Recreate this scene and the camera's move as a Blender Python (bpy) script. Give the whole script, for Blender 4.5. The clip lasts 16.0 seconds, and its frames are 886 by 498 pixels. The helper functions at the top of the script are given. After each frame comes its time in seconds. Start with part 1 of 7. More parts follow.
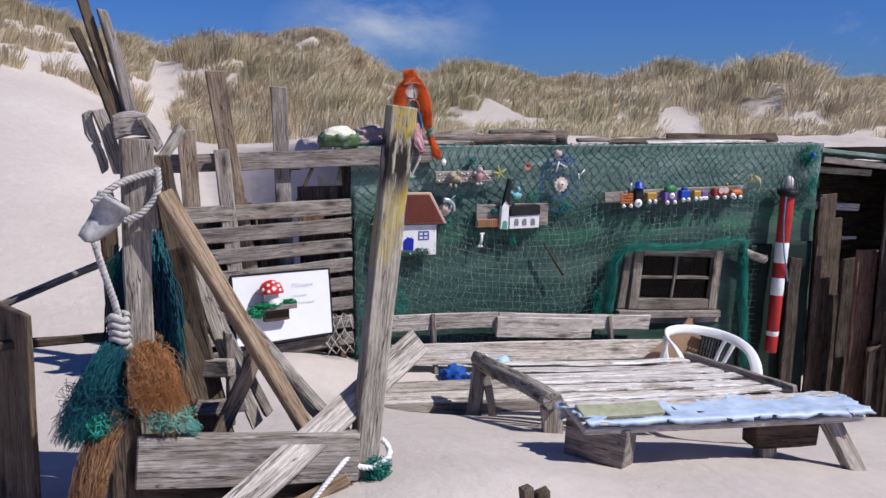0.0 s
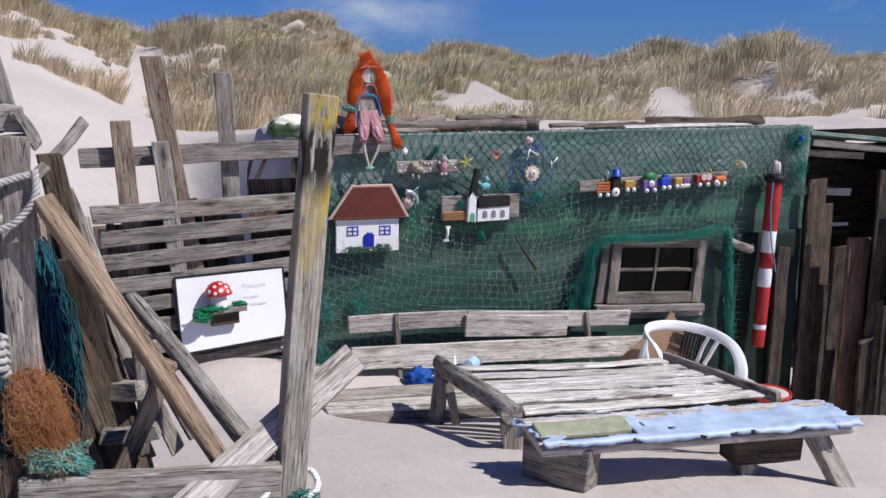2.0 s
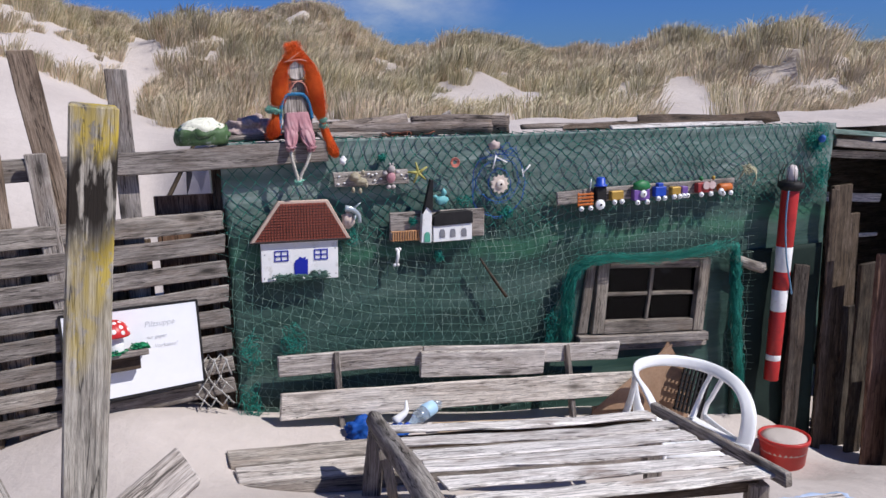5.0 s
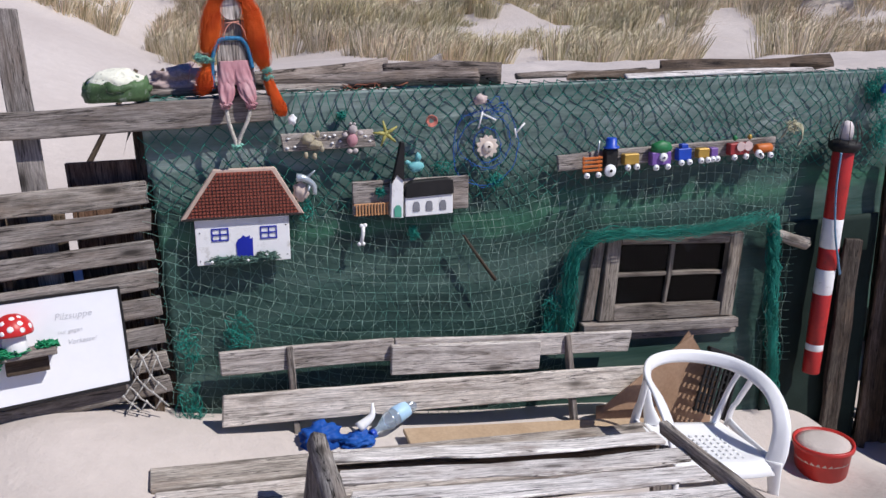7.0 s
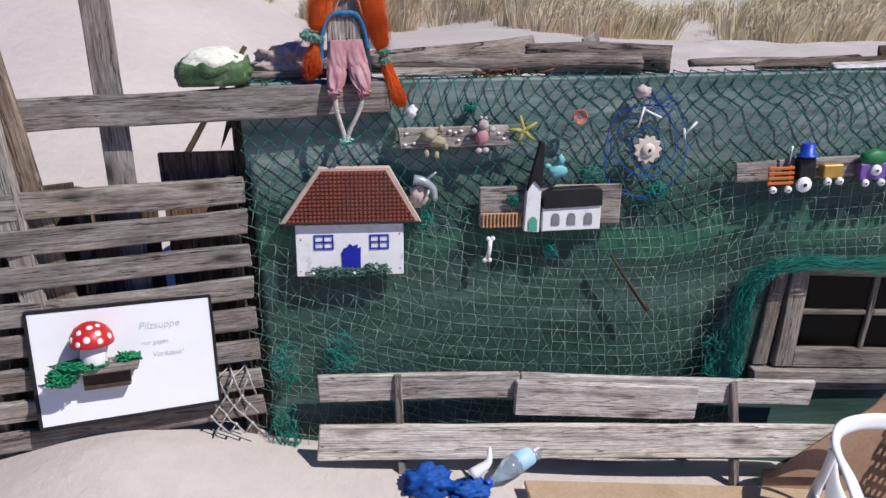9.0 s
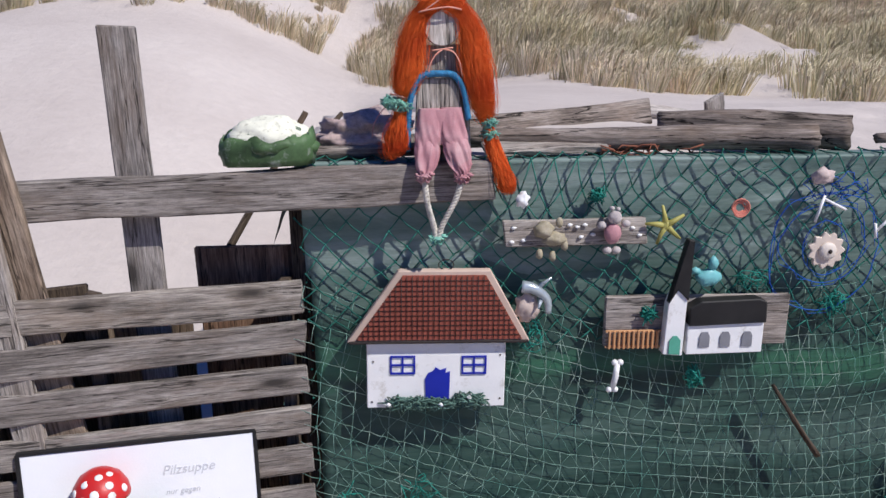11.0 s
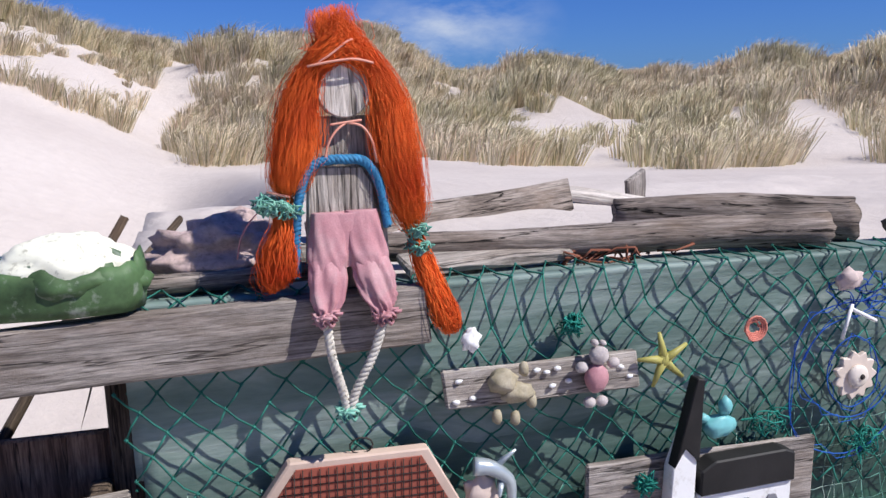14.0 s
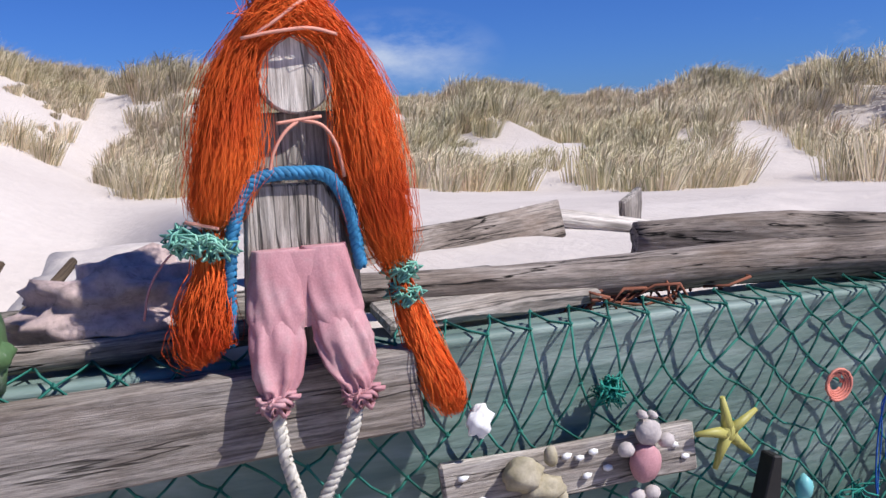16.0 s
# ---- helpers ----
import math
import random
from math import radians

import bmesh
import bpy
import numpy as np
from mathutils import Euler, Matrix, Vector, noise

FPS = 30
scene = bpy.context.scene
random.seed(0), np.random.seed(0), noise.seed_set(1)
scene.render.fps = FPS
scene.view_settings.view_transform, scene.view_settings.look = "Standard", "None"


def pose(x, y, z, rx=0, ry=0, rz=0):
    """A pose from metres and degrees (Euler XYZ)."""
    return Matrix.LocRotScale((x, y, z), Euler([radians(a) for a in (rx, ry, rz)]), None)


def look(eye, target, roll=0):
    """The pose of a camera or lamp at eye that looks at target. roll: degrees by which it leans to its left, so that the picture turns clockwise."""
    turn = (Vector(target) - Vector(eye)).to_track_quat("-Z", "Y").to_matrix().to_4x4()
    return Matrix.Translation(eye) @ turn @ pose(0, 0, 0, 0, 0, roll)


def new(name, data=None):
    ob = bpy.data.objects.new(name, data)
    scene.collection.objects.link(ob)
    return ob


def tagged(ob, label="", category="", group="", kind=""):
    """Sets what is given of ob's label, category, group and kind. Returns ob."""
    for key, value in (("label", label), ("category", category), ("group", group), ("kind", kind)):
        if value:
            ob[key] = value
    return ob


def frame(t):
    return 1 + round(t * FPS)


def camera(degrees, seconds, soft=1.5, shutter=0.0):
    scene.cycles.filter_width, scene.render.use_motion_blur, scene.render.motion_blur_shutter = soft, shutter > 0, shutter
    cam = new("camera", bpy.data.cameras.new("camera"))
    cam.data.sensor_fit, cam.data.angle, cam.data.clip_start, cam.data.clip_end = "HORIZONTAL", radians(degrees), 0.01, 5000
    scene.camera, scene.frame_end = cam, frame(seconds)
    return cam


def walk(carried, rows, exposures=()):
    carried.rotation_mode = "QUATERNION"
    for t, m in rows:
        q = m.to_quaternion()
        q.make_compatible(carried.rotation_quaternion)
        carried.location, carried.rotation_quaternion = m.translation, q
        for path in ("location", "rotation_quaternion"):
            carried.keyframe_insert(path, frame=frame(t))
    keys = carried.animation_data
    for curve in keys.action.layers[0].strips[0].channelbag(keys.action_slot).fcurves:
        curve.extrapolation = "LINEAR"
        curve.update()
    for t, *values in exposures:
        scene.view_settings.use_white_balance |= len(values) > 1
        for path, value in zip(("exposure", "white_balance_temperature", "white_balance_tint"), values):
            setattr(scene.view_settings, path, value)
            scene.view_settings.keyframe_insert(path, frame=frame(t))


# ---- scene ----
cam = camera(55.7, 16.0)
METRES, EYE, TILT, LEAN, TURN = 4.7, 1.6, -10.0, 0.0, -20.6
ROWS = [
    (0.0, 0.0, 0.0, 0.0, 0.0, 0.0, -0.0),
    (0.5, 0.0033, 0.0069, -0.001, -0.17, -0.54, 0.2),
    (1.0, 0.0272, 0.0312, 0.0052, -0.17, -1.16, 0.52),
    (1.5, 0.0414, 0.0443, 0.012, -0.18, -1.19, 0.7),
    (2.0, 0.0419, 0.0696, 0.0143, -0.21, -1.15, 0.71),
    (2.5, 0.0425, 0.1006, 0.0228, -0.27, -0.99, 0.67),
    (3.0, 0.0535, 0.1247, 0.0241, -0.27, -0.87, 0.77),
    (3.5, 0.0766, 0.1599, 0.0335, -0.14, -0.89, 0.85),
    (4.0, 0.0886, 0.1766, 0.0367, -0.06, -0.96, 0.97),
    (6.5, 0.1662, 0.3539, 0.0686, 3.38, -4.91, 0.59),
    (7.0, 0.1736, 0.3864, 0.0787, 3.87, -6.18, 0.76),
    (7.5, 0.1855, 0.4285, 0.0847, 9.97, -6.84, 1.45),
    (8.0, 0.1877, 0.4508, 0.0896, 13.04, -6.96, 0.29),
    (8.5, 0.1806, 0.4893, 0.0918, 13.67, -7.58, -0.83),
    (9.0, 0.1677, 0.5119, 0.1018, 14.16, -8.27, -1.25),
    (9.5, 0.1487, 0.5388, 0.0991, 17.41, -7.48, -2.97),
    (10.0, 0.1312, 0.5728, 0.1129, 17.78, -4.79, -2.62),
    (12.5, 0.0242, 0.7133, 0.1355, 10.69, -5.88, -0.78),
    (13.0, 0.0102, 0.7356, 0.1351, 7.57, -5.89, -0.9),
    (13.5, 0.0134, 0.7624, 0.1389, 5.2, -3.61, 0.5),
    (14.0, 0.016, 0.7791, 0.1457, 4.68, -0.03, 0.9),
    (14.5, 0.0027, 0.802, 0.1465, 4.13, 0.28, 1.02),
    (15.0, -0.0121, 0.831, 0.1515, 3.56, 0.66, 1.16),
    (15.5, -0.0158, 0.8488, 0.1548, 1.87, 0.79, 1.9),
    (16.0, -0.0034, 0.8627, 0.1508, 0.98, 1.8, 2.49),
]
walk(cam, [(t, pose(0, 0, EYE, TILT, LEAN, TURN) @ pose(METRES * x, METRES * y, METRES * z, 90 + pitch, roll, yaw)) for t, x, y, z, yaw, pitch, roll in ROWS],
     exposures=[(0.0, 0.04, 6150, 10), (4.2, 0.04, 6150, 10), (7.0, -0.02, 6150, 10), (10.0, 0.0, 6150, 10), (12.5, 0.14, 6150, 10), (14.0, 0.33, 6150, 10), (16.0, 0.38, 6150, 10)])

# ---- light ----
SUN_TO = Vector((0.50, -0.43, 0.75)).normalized()
world = bpy.data.worlds.new("sky")
scene.world = world
world.use_nodes = True
wn, wl = world.node_tree.nodes, world.node_tree.links
wn.clear()
sky = wn.new("ShaderNodeTexSky")
sky.sky_type = 'NISHITA'
sky.sun_disc = False
sky.sun_elevation = math.asin(SUN_TO.z)
sky.sun_rotation = math.atan2(SUN_TO.x, SUN_TO.y)
sky.ozone_density = 3.0
sky.dust_density = 0.3
sky.air_density = 0.9
wtc = wn.new("ShaderNodeTexCoord")
wmap = wn.new("ShaderNodeMapping")
wmap.inputs["Scale"].default_value = (3.2, 3.2, 7.0)
wmap.inputs["Location"].default_value = (0.55, 0.2, 0.35)
wl.new(wtc.outputs["Generated"], wmap.inputs["Vector"])
wnoise = wn.new("ShaderNodeTexNoise")
wnoise.inputs["Scale"].default_value = 1.6
wnoise.inputs["Detail"].default_value = 8.0
wnoise.inputs["Roughness"].default_value = 0.62
wl.new(wmap.outputs[0], wnoise.inputs["Vector"])
wr = wn.new("ShaderNodeValToRGB")
wr.color_ramp.elements[0].position, wr.color_ramp.elements[1].position = 0.62, 0.92
wr.color_ramp.elements[1].color = (0.6, 0.6, 0.6, 1)
wl.new(wnoise.outputs["Fac"], wr.inputs[0])
wmix = wn.new("ShaderNodeMixRGB")
wmix.inputs[2].default_value = (7.5, 8.0, 8.8, 1)
wl.new(wr.outputs[0], wmix.inputs[0])
wtint = wn.new("ShaderNodeMixRGB")
wtint.blend_type = 'MULTIPLY'
wtint.inputs[0].default_value = 1.0
wtint.inputs[2].default_value = (0.33, 0.58, 1.21, 1)
wl.new(sky.outputs[0], wtint.inputs[1])
wl.new(wtint.outputs[0], wmix.inputs[1])
# one wisp of cloud over the dunes
wm2 = wn.new("ShaderNodeMapping")
wm2.inputs["Scale"].default_value = (1.0, 1.0, 2.4)
wl.new(wtc.outputs["Generated"], wm2.inputs["Vector"])
wdist = wn.new("ShaderNodeVectorMath")
wdist.operation = 'DISTANCE'
wdist.inputs[1].default_value = (0.285, 0.955, 0.20)
wl.new(wm2.outputs[0], wdist.inputs[0])
wfall = wn.new("ShaderNodeValToRGB")
wfall.color_ramp.elements[0].position, wfall.color_ramp.elements[1].position = 0.0, 0.14
wfall.color_ramp.elements[0].color, wfall.color_ramp.elements[1].color = (0.9, 0.9, 0.9, 1), (0, 0, 0, 1)
wl.new(wdist.outputs["Value"], wfall.inputs[0])
wn2 = wn.new("ShaderNodeTexNoise")
wn2.inputs["Scale"].default_value = 11.0
wn2.inputs["Detail"].default_value = 7.0
wn2.inputs["Roughness"].default_value = 0.6
wl.new(wm2.outputs[0], wn2.inputs["Vector"])
wr2 = wn.new("ShaderNodeValToRGB")
wr2.color_ramp.elements[0].position, wr2.color_ramp.elements[1].position = 0.36, 0.75
wl.new(wn2.outputs["Fac"], wr2.inputs[0])
wmul = wn.new("ShaderNodeMixRGB")
wmul.blend_type = 'MULTIPLY'
wmul.inputs[0].default_value = 1.0
wl.new(wfall.outputs[0], wmul.inputs[1])
wl.new(wr2.outputs[0], wmul.inputs[2])
wadd = wn.new("ShaderNodeMixRGB")
wadd.inputs[2].default_value = (9.0, 9.4, 10.0, 1)
wl.new(wmul.outputs[0], wadd.inputs[0])
wbg = wn.new("ShaderNodeBackground")
wbg.inputs["Strength"].default_value = 0.062
wl.new(wmix.outputs[0], wadd.inputs[1])
wl.new(wadd.outputs[0], wbg.inputs["Color"])
wout = wn.new("ShaderNodeOutputWorld")
wl.new(wbg.outputs[0], wout.inputs["Surface"])

sun_data = bpy.data.lights.new("sun", 'SUN')
sun_data.energy, sun_data.angle, sun_data.color = 4.8, radians(0.53), (1.0, 0.94, 0.87)
sun = new("sun", sun_data)
sun.matrix_world = look(SUN_TO * 50, (0, 0, 0))
scene.view_settings.exposure = 0.0


# ---- materials ----
class Mat:
    """A small builder for node materials."""

    def __init__(self, name):
        self.m = bpy.data.materials.new(name)
        self.m.use_nodes = True
        self.t = self.m.node_tree
        self.b = self.t.nodes["Principled BSDF"]

    def n(self, kind, **kw):
        node = self.t.nodes.new(kind)
        for k, v in kw.items():
            node.inputs[k].default_value = v
        return node

    def l(self, a, b):
        self.t.links.new(a, b)

    def coords(self, scale, kind="Object", spread=True):
        tc = self.n("ShaderNodeTexCoord")
        out = tc.outputs[kind]
        if spread:
            oi = self.n("ShaderNodeObjectInfo")
            mul = self.n("ShaderNodeMath")
            mul.operation = 'MULTIPLY'
            mul.inputs[1].default_value = 37.0
            self.l(oi.outputs["Random"], mul.inputs[0])
            add = self.n("ShaderNodeVectorMath")
            self.l(out, add.inputs[0])
            self.l(mul.outputs[0], add.inputs[1])
            out = add.outputs[0]
        mp = self.n("ShaderNodeMapping", Scale=scale)
        self.l(out, mp.inputs["Vector"])
        return mp.outputs[0]

    def noise(self, vec, scale, detail=5.0, rough=0.55, dist=0.0):
        t = self.n("ShaderNodeTexNoise", Scale=scale, Detail=detail, Roughness=rough, Distortion=dist)
        self.l(vec, t.inputs["Vector"])
        return t.outputs["Fac"]

    def ramp(self, fac, stops):
        r = self.n("ShaderNodeValToRGB")
        els = r.color_ramp.elements
        while len(els) < len(stops):
            els.new(0.5)
        for e, (p, c) in zip(els, stops):
            e.position = p
            e.color = (*c, 1) if len(c) == 3 else c
        self.l(fac, r.inputs[0])
        return r.outputs["Color"]

    def mix(self, fac, a, b, mode='MIX'):
        x = self.n("ShaderNodeMixRGB")
        x.blend_type = mode
        for v, s in ((fac, x.inputs[0]), (a, x.inputs[1]), (b, x.inputs[2])):
            if isinstance(v, (int, float)):
                s.default_value = v
            elif isinstance(v, tuple):
                s.default_value = (*v, 1)
            else:
                self.l(v, s)
        return x.outputs[0]

    def bump(self, h, strength=0.4, dist=0.004):
        b = self.n("ShaderNodeBump", Strength=strength, Distance=dist)
        self.l(h, b.inputs["Height"])
        self.l(b.outputs[0], self.b.inputs["Normal"])

    def done(self, col, rough=0.8, metal=0.0, spec=0.3):
        if isinstance(col, tuple):
            self.b.inputs["Base Color"].default_value = (*col, 1)
        else:
            self.l(col, self.b.inputs["Base Color"])
        if isinstance(rough, (int, float)):
            self.b.inputs["Roughness"].default_value = rough
        else:
            self.l(rough, self.b.inputs["Roughness"])
        self.b.inputs["Metallic"].default_value = metal
        self.b.inputs["Specular IOR Level"].default_value = spec
        return self.m


def grey(v):
    return (v, v, v)


def wood(name, dark, mid, light, stain=(0.2, 0.13, 0.08), stained=0.35, crack=0.6, extra=None, axis='x'):
    """Weathered wood, grain along one axis of the object."""
    m = Mat(name)

    def along(a, b):
        return (a, b, b) if axis == 'x' else (b, b, a)
    broad = m.noise(m.coords(along(3.2, 15)), 1.5, 7, 0.7, 0.35)
    fine = m.noise(m.coords(along(16.0, 230)), 1.5, 6, 0.72)
    line = m.noise(m.coords(along(1.5, 34)), 1.5, 3, 0.5, 0.3)
    split = m.noise(m.coords(along(0.9, 17)), 1.4, 4, 0.55, 0.15)
    blot = m.noise(m.coords(along(3.0, 7)), 1.3, 5, 0.65)
    c = m.ramp(broad, [(0.3, dark), (0.48, mid), (0.68, light)])
    c = m.mix(0.85, c, m.ramp(fine, [(0.36, grey(0.5)), (0.5, grey(0.98)), (0.64, grey(1.28))]), 'MULTIPLY')
    ridge = m.noise(m.coords(along(2.2, 105)), 1.5, 4, 0.6, 0.2)
    c = m.mix(0.8, c, m.ramp(ridge, [(0.38, grey(0.55)), (0.5, grey(1.0)), (0.62, grey(1.16))]), 'MULTIPLY')
    c = m.mix(m.ramp(blot, [(0.5, grey(0.0)), (0.72, grey(stained))]), c, stain)
    rings = m.ramp(line, [(0.31, grey(0.0)), (0.335, grey(0.34)), (0.36, grey(0.0)), (0.475, grey(0.0)), (0.49, grey(0.36)), (0.505, grey(0.0)), (0.61, grey(0.0)), (0.625, grey(0.3)), (0.64, grey(0.0))])
    c = m.mix(rings, c, tuple(v * 0.5 for v in dark))
    vor = m.n("ShaderNodeTexVoronoi", Scale=1.0)
    m.l(m.coords(along(3.0, 9.0)), vor.inputs["Vector"])
    knot = m.ramp(vor.outputs["Distance"], [(0.06, grey(0.95)), (0.14, grey(0.4)), (0.24, grey(0.0))])
    c = m.mix(knot, c, tuple(v * 0.4 for v in dark))
    ck = m.ramp(split, [(0.488, grey(0.0)), (0.498, grey(crack * 1.4)), (0.502, grey(crack * 1.4)), (0.512, grey(0.0))])
    c = m.mix(ck, c, tuple(v * 0.12 for v in dark))
    oi = m.n("ShaderNodeObjectInfo")
    c = m.mix(1.0, c, m.ramp(oi.outputs["Random"], [(0.0, (0.80, 0.77, 0.75)), (0.5, (1.0, 0.98, 0.97)), (1.0, (1.18, 1.15, 1.1))]), 'MULTIPLY')
    if extra:
        c = extra(m, c)
    h = m.mix(1.0, m.mix(0.6, m.mix(0.5, fine, ridge), m.ramp(rings, [(0.0, grey(1.0)), (1.0, grey(0.0))]), 'MULTIPLY'), m.ramp(split, [(0.49, grey(1.0)), (0.5, grey(0.0)), (0.51, grey(1.0))]), 'MULTIPLY')
    m.bump(h, 0.6, 0.004)
    return m.done(c, 0.85, 0, 0.2)


def yellow_top(m, c):
    vec = m.coords((1, 1, 1), spread=False)
    sep = m.n("ShaderNodeSeparateXYZ")
    m.l(vec, sep.inputs[0])
    nz = m.noise(m.coords((2, 14, 14)), 1.2, 4)
    far = m.n("ShaderNodeMath", )
    far.operation = 'MULTIPLY_ADD'
    m.l(nz, far.inputs[0])
    far.inputs[1].default_value = 0.22
    m.l(sep.outputs["X"], far.inputs[2])
    band = m.ramp(far.outputs[0], [(0.30, grey(0.0)), (0.42, grey(0.9)), (0.56, grey(0.9)), (0.60, grey(0.0)), (0.72, grey(0.0)), (0.76, grey(1.0))])
    wear = m.ramp(m.noise(m.coords((16, 30, 30)), 1.6, 6, 0.65), [(0.38, grey(0.0)), (0.5, grey(1.0))])
    edge = m.ramp(m.noise(m.coords((2.5, 14, 14)), 1.0, 3), [(0.42, grey(0.15)), (0.55, grey(1.0))])
    c = m.mix(m.mix(1.0, m.mix(1.0, band, wear, 'MULTIPLY'), edge, 'MULTIPLY'), c, (0.50, 0.37, 0.06))
    rot = m.ramp(far.outputs[0], [(0.52, grey(0.0)), (0.62, grey(1.0)), (0.72, grey(1.0)), (0.77, grey(0.0))])
    hole = m.ramp(m.noise(m.coords((5, 22, 22)), 1.6, 5), [(0.44, grey(0.0)), (0.50, grey(1.0))])
    return m.mix(m.mix(1.0, rot, hole, 'MULTIPLY'), c, (0.025, 0.02, 0.016))


GREY_WOOD = wood("weathered_grey_wood", (0.13, 0.112, 0.10), (0.30, 0.27, 0.245), (0.46, 0.425, 0.39))
PALE_WOOD = wood("bleached_wood", (0.30, 0.265, 0.235), (0.55, 0.505, 0.465), (0.70, 0.655, 0.61), stained=0.3)
WHITE_WOOD = wood("whitewashed_wood", (0.42, 0.38, 0.35), (0.74, 0.71, 0.68), (0.84, 0.81, 0.79), (0.20, 0.14, 0.11), 0.8, 0.7)
# grey wood darkened for the pallet slats, whose shade is in this tone
SLAT_WOOD = wood("grey_shaded_pallet_wood", (0.10, 0.088, 0.078), (0.235, 0.21, 0.19), (0.38, 0.35, 0.32))
BROWN_WOOD = wood("brown_wood", (0.13, 0.095, 0.07), (0.28, 0.215, 0.16), (0.38, 0.305, 0.235))
UPRIGHT_WOOD = wood("upright_grey_wood", (0.15, 0.13, 0.115), (0.32, 0.29, 0.265), (0.48, 0.445, 0.41), axis='z')
BLEACHED_DISC = wood("bleached_disc_wood", (0.25, 0.23, 0.21), (0.50, 0.475, 0.45), (0.66, 0.635, 0.61), axis='z')
# dark wood, also used for grey pieces whose shade is put into the colour
DARK_WOOD = wood("dark_and_shaded_wood", (0.035, 0.026, 0.02), (0.09, 0.068, 0.05), (0.16, 0.125, 0.10))
TAN_WOOD = wood("tan_timber", (0.2, 0.14, 0.09), (0.34, 0.25, 0.17), (0.43, 0.33, 0.24), stained=0.15)
POST_WOOD = wood("yellow_tipped_post", (0.2, 0.185, 0.16), (0.34, 0.315, 0.27), (0.46, 0.43, 0.37), extra=yellow_top)
LOG_WOOD = wood("driftwood_log", (0.085, 0.068, 0.058), (0.22, 0.185, 0.162), (0.36, 0.32, 0.29), crack=0.95)
GREYLOG = wood("grey_driftwood", (0.16, 0.14, 0.125), (0.30, 0.275, 0.25), (0.42, 0.40, 0.37), crack=0.8)


def sand_material():
    m = Mat("dune_sand")
    v = m.coords((1, 1, 1), spread=False)
    big = m.noise(v, 0.5, 4)
    mid = m.noise(v, 9.0, 6, 0.62)
    grain = m.noise(v, 420.0, 2, 0.7)
    c = m.ramp(big, [(0.3, (0.49, 0.43, 0.395)), (0.7, (0.565, 0.505, 0.465))])
    c = m.mix(0.5, c, m.ramp(mid, [(0.3, grey(0.88)), (0.7, grey(1.06))]), 'MULTIPLY')
    c = m.mix(0.5, c, m.ramp(grain, [(0.25, grey(0.7)), (0.6, grey(1.1))]), 'MULTIPLY')
    h = m.mix(0.45, m.noise(m.coords((1.0, 0.45, 1.0), spread=False), 3.0, 6, 0.6, 0.8), mid)
    b1 = m.n("ShaderNodeBump", Strength=0.5, Distance=0.05)
    m.l(h, b1.inputs["Height"])
    b2 = m.n("ShaderNodeBump", Strength=0.3, Distance=0.002)
    m.l(grain, b2.inputs["Height"])
    m.l(b1.outputs[0], b2.inputs["Normal"])
    m.l(b2.outputs[0], m.b.inputs["Normal"])
    return m.done(c, 0.95, 0, 0.1)


SAND = sand_material()


def grass_material():
    m = Mat("marram_grass")
    g = m.n("ShaderNodeNewGeometry")
    v = m.coords((1, 1, 1), spread=False)
    col = m.ramp(g.outputs["Random Per Island"], [(0.0, (0.24, 0.23, 0.14)), (0.2, (0.44, 0.385, 0.235)), (0.5, (0.70, 0.59, 0.415)), (0.85, (0.86, 0.765, 0.60)), (1.0, (0.47, 0.33, 0.24))])
    tuft = m.noise(v, 1.5, 4, 0.6)
    col = m.mix(1.0, col, m.ramp(tuft, [(0.3, (0.68, 0.68, 0.66)), (0.48, (0.98, 0.96, 0.94)), (0.68, (1.25, 1.2, 1.14))]), 'MULTIPLY')
    patch = m.noise(v, 0.2, 4, 0.6)
    c = m.mix(m.ramp(patch, [(0.44, grey(0.0)), (0.64, grey(0.5))]), col, m.mix(1.0, col, (0.72, 0.80, 0.56), 'MULTIPLY'))
    rust = m.noise(v, 0.55, 5, 0.65, 0.4)
    c = m.mix(m.ramp(rust, [(0.56, grey(0.0)), (0.7, grey(0.6))]), c, m.mix(1.0, col, (0.72, 0.5, 0.4), 'MULTIPLY'))
    return m.done(c, 0.65, 0, 0.25)


GRASS = grass_material()


def fabric(name, c1, c2, scale=6.0, weave=260.0, rough=0.75, bump=0.3, stain=None):
    m = Mat(name)
    v = m.coords((1, 1, 1))
    c = m.ramp(m.noise(v, scale, 5, 0.6), [(0.3, c1), (0.7, c2)])
    if stain:
        c = m.mix(m.ramp(m.noise(v, scale * 0.6, 6, 0.65, 0.5), [(0.5, grey(0.0)), (0.7, grey(0.8))]), c, stain)
    f = m.noise(v, weave, 2)
    c = m.mix(0.4, c, m.ramp(f, [(0.3, grey(0.7)), (0.7, grey(1.15))]), 'MULTIPLY')
    m.bump(f, bump, 0.002)
    return m.done(c, rough, 0, 0.25)


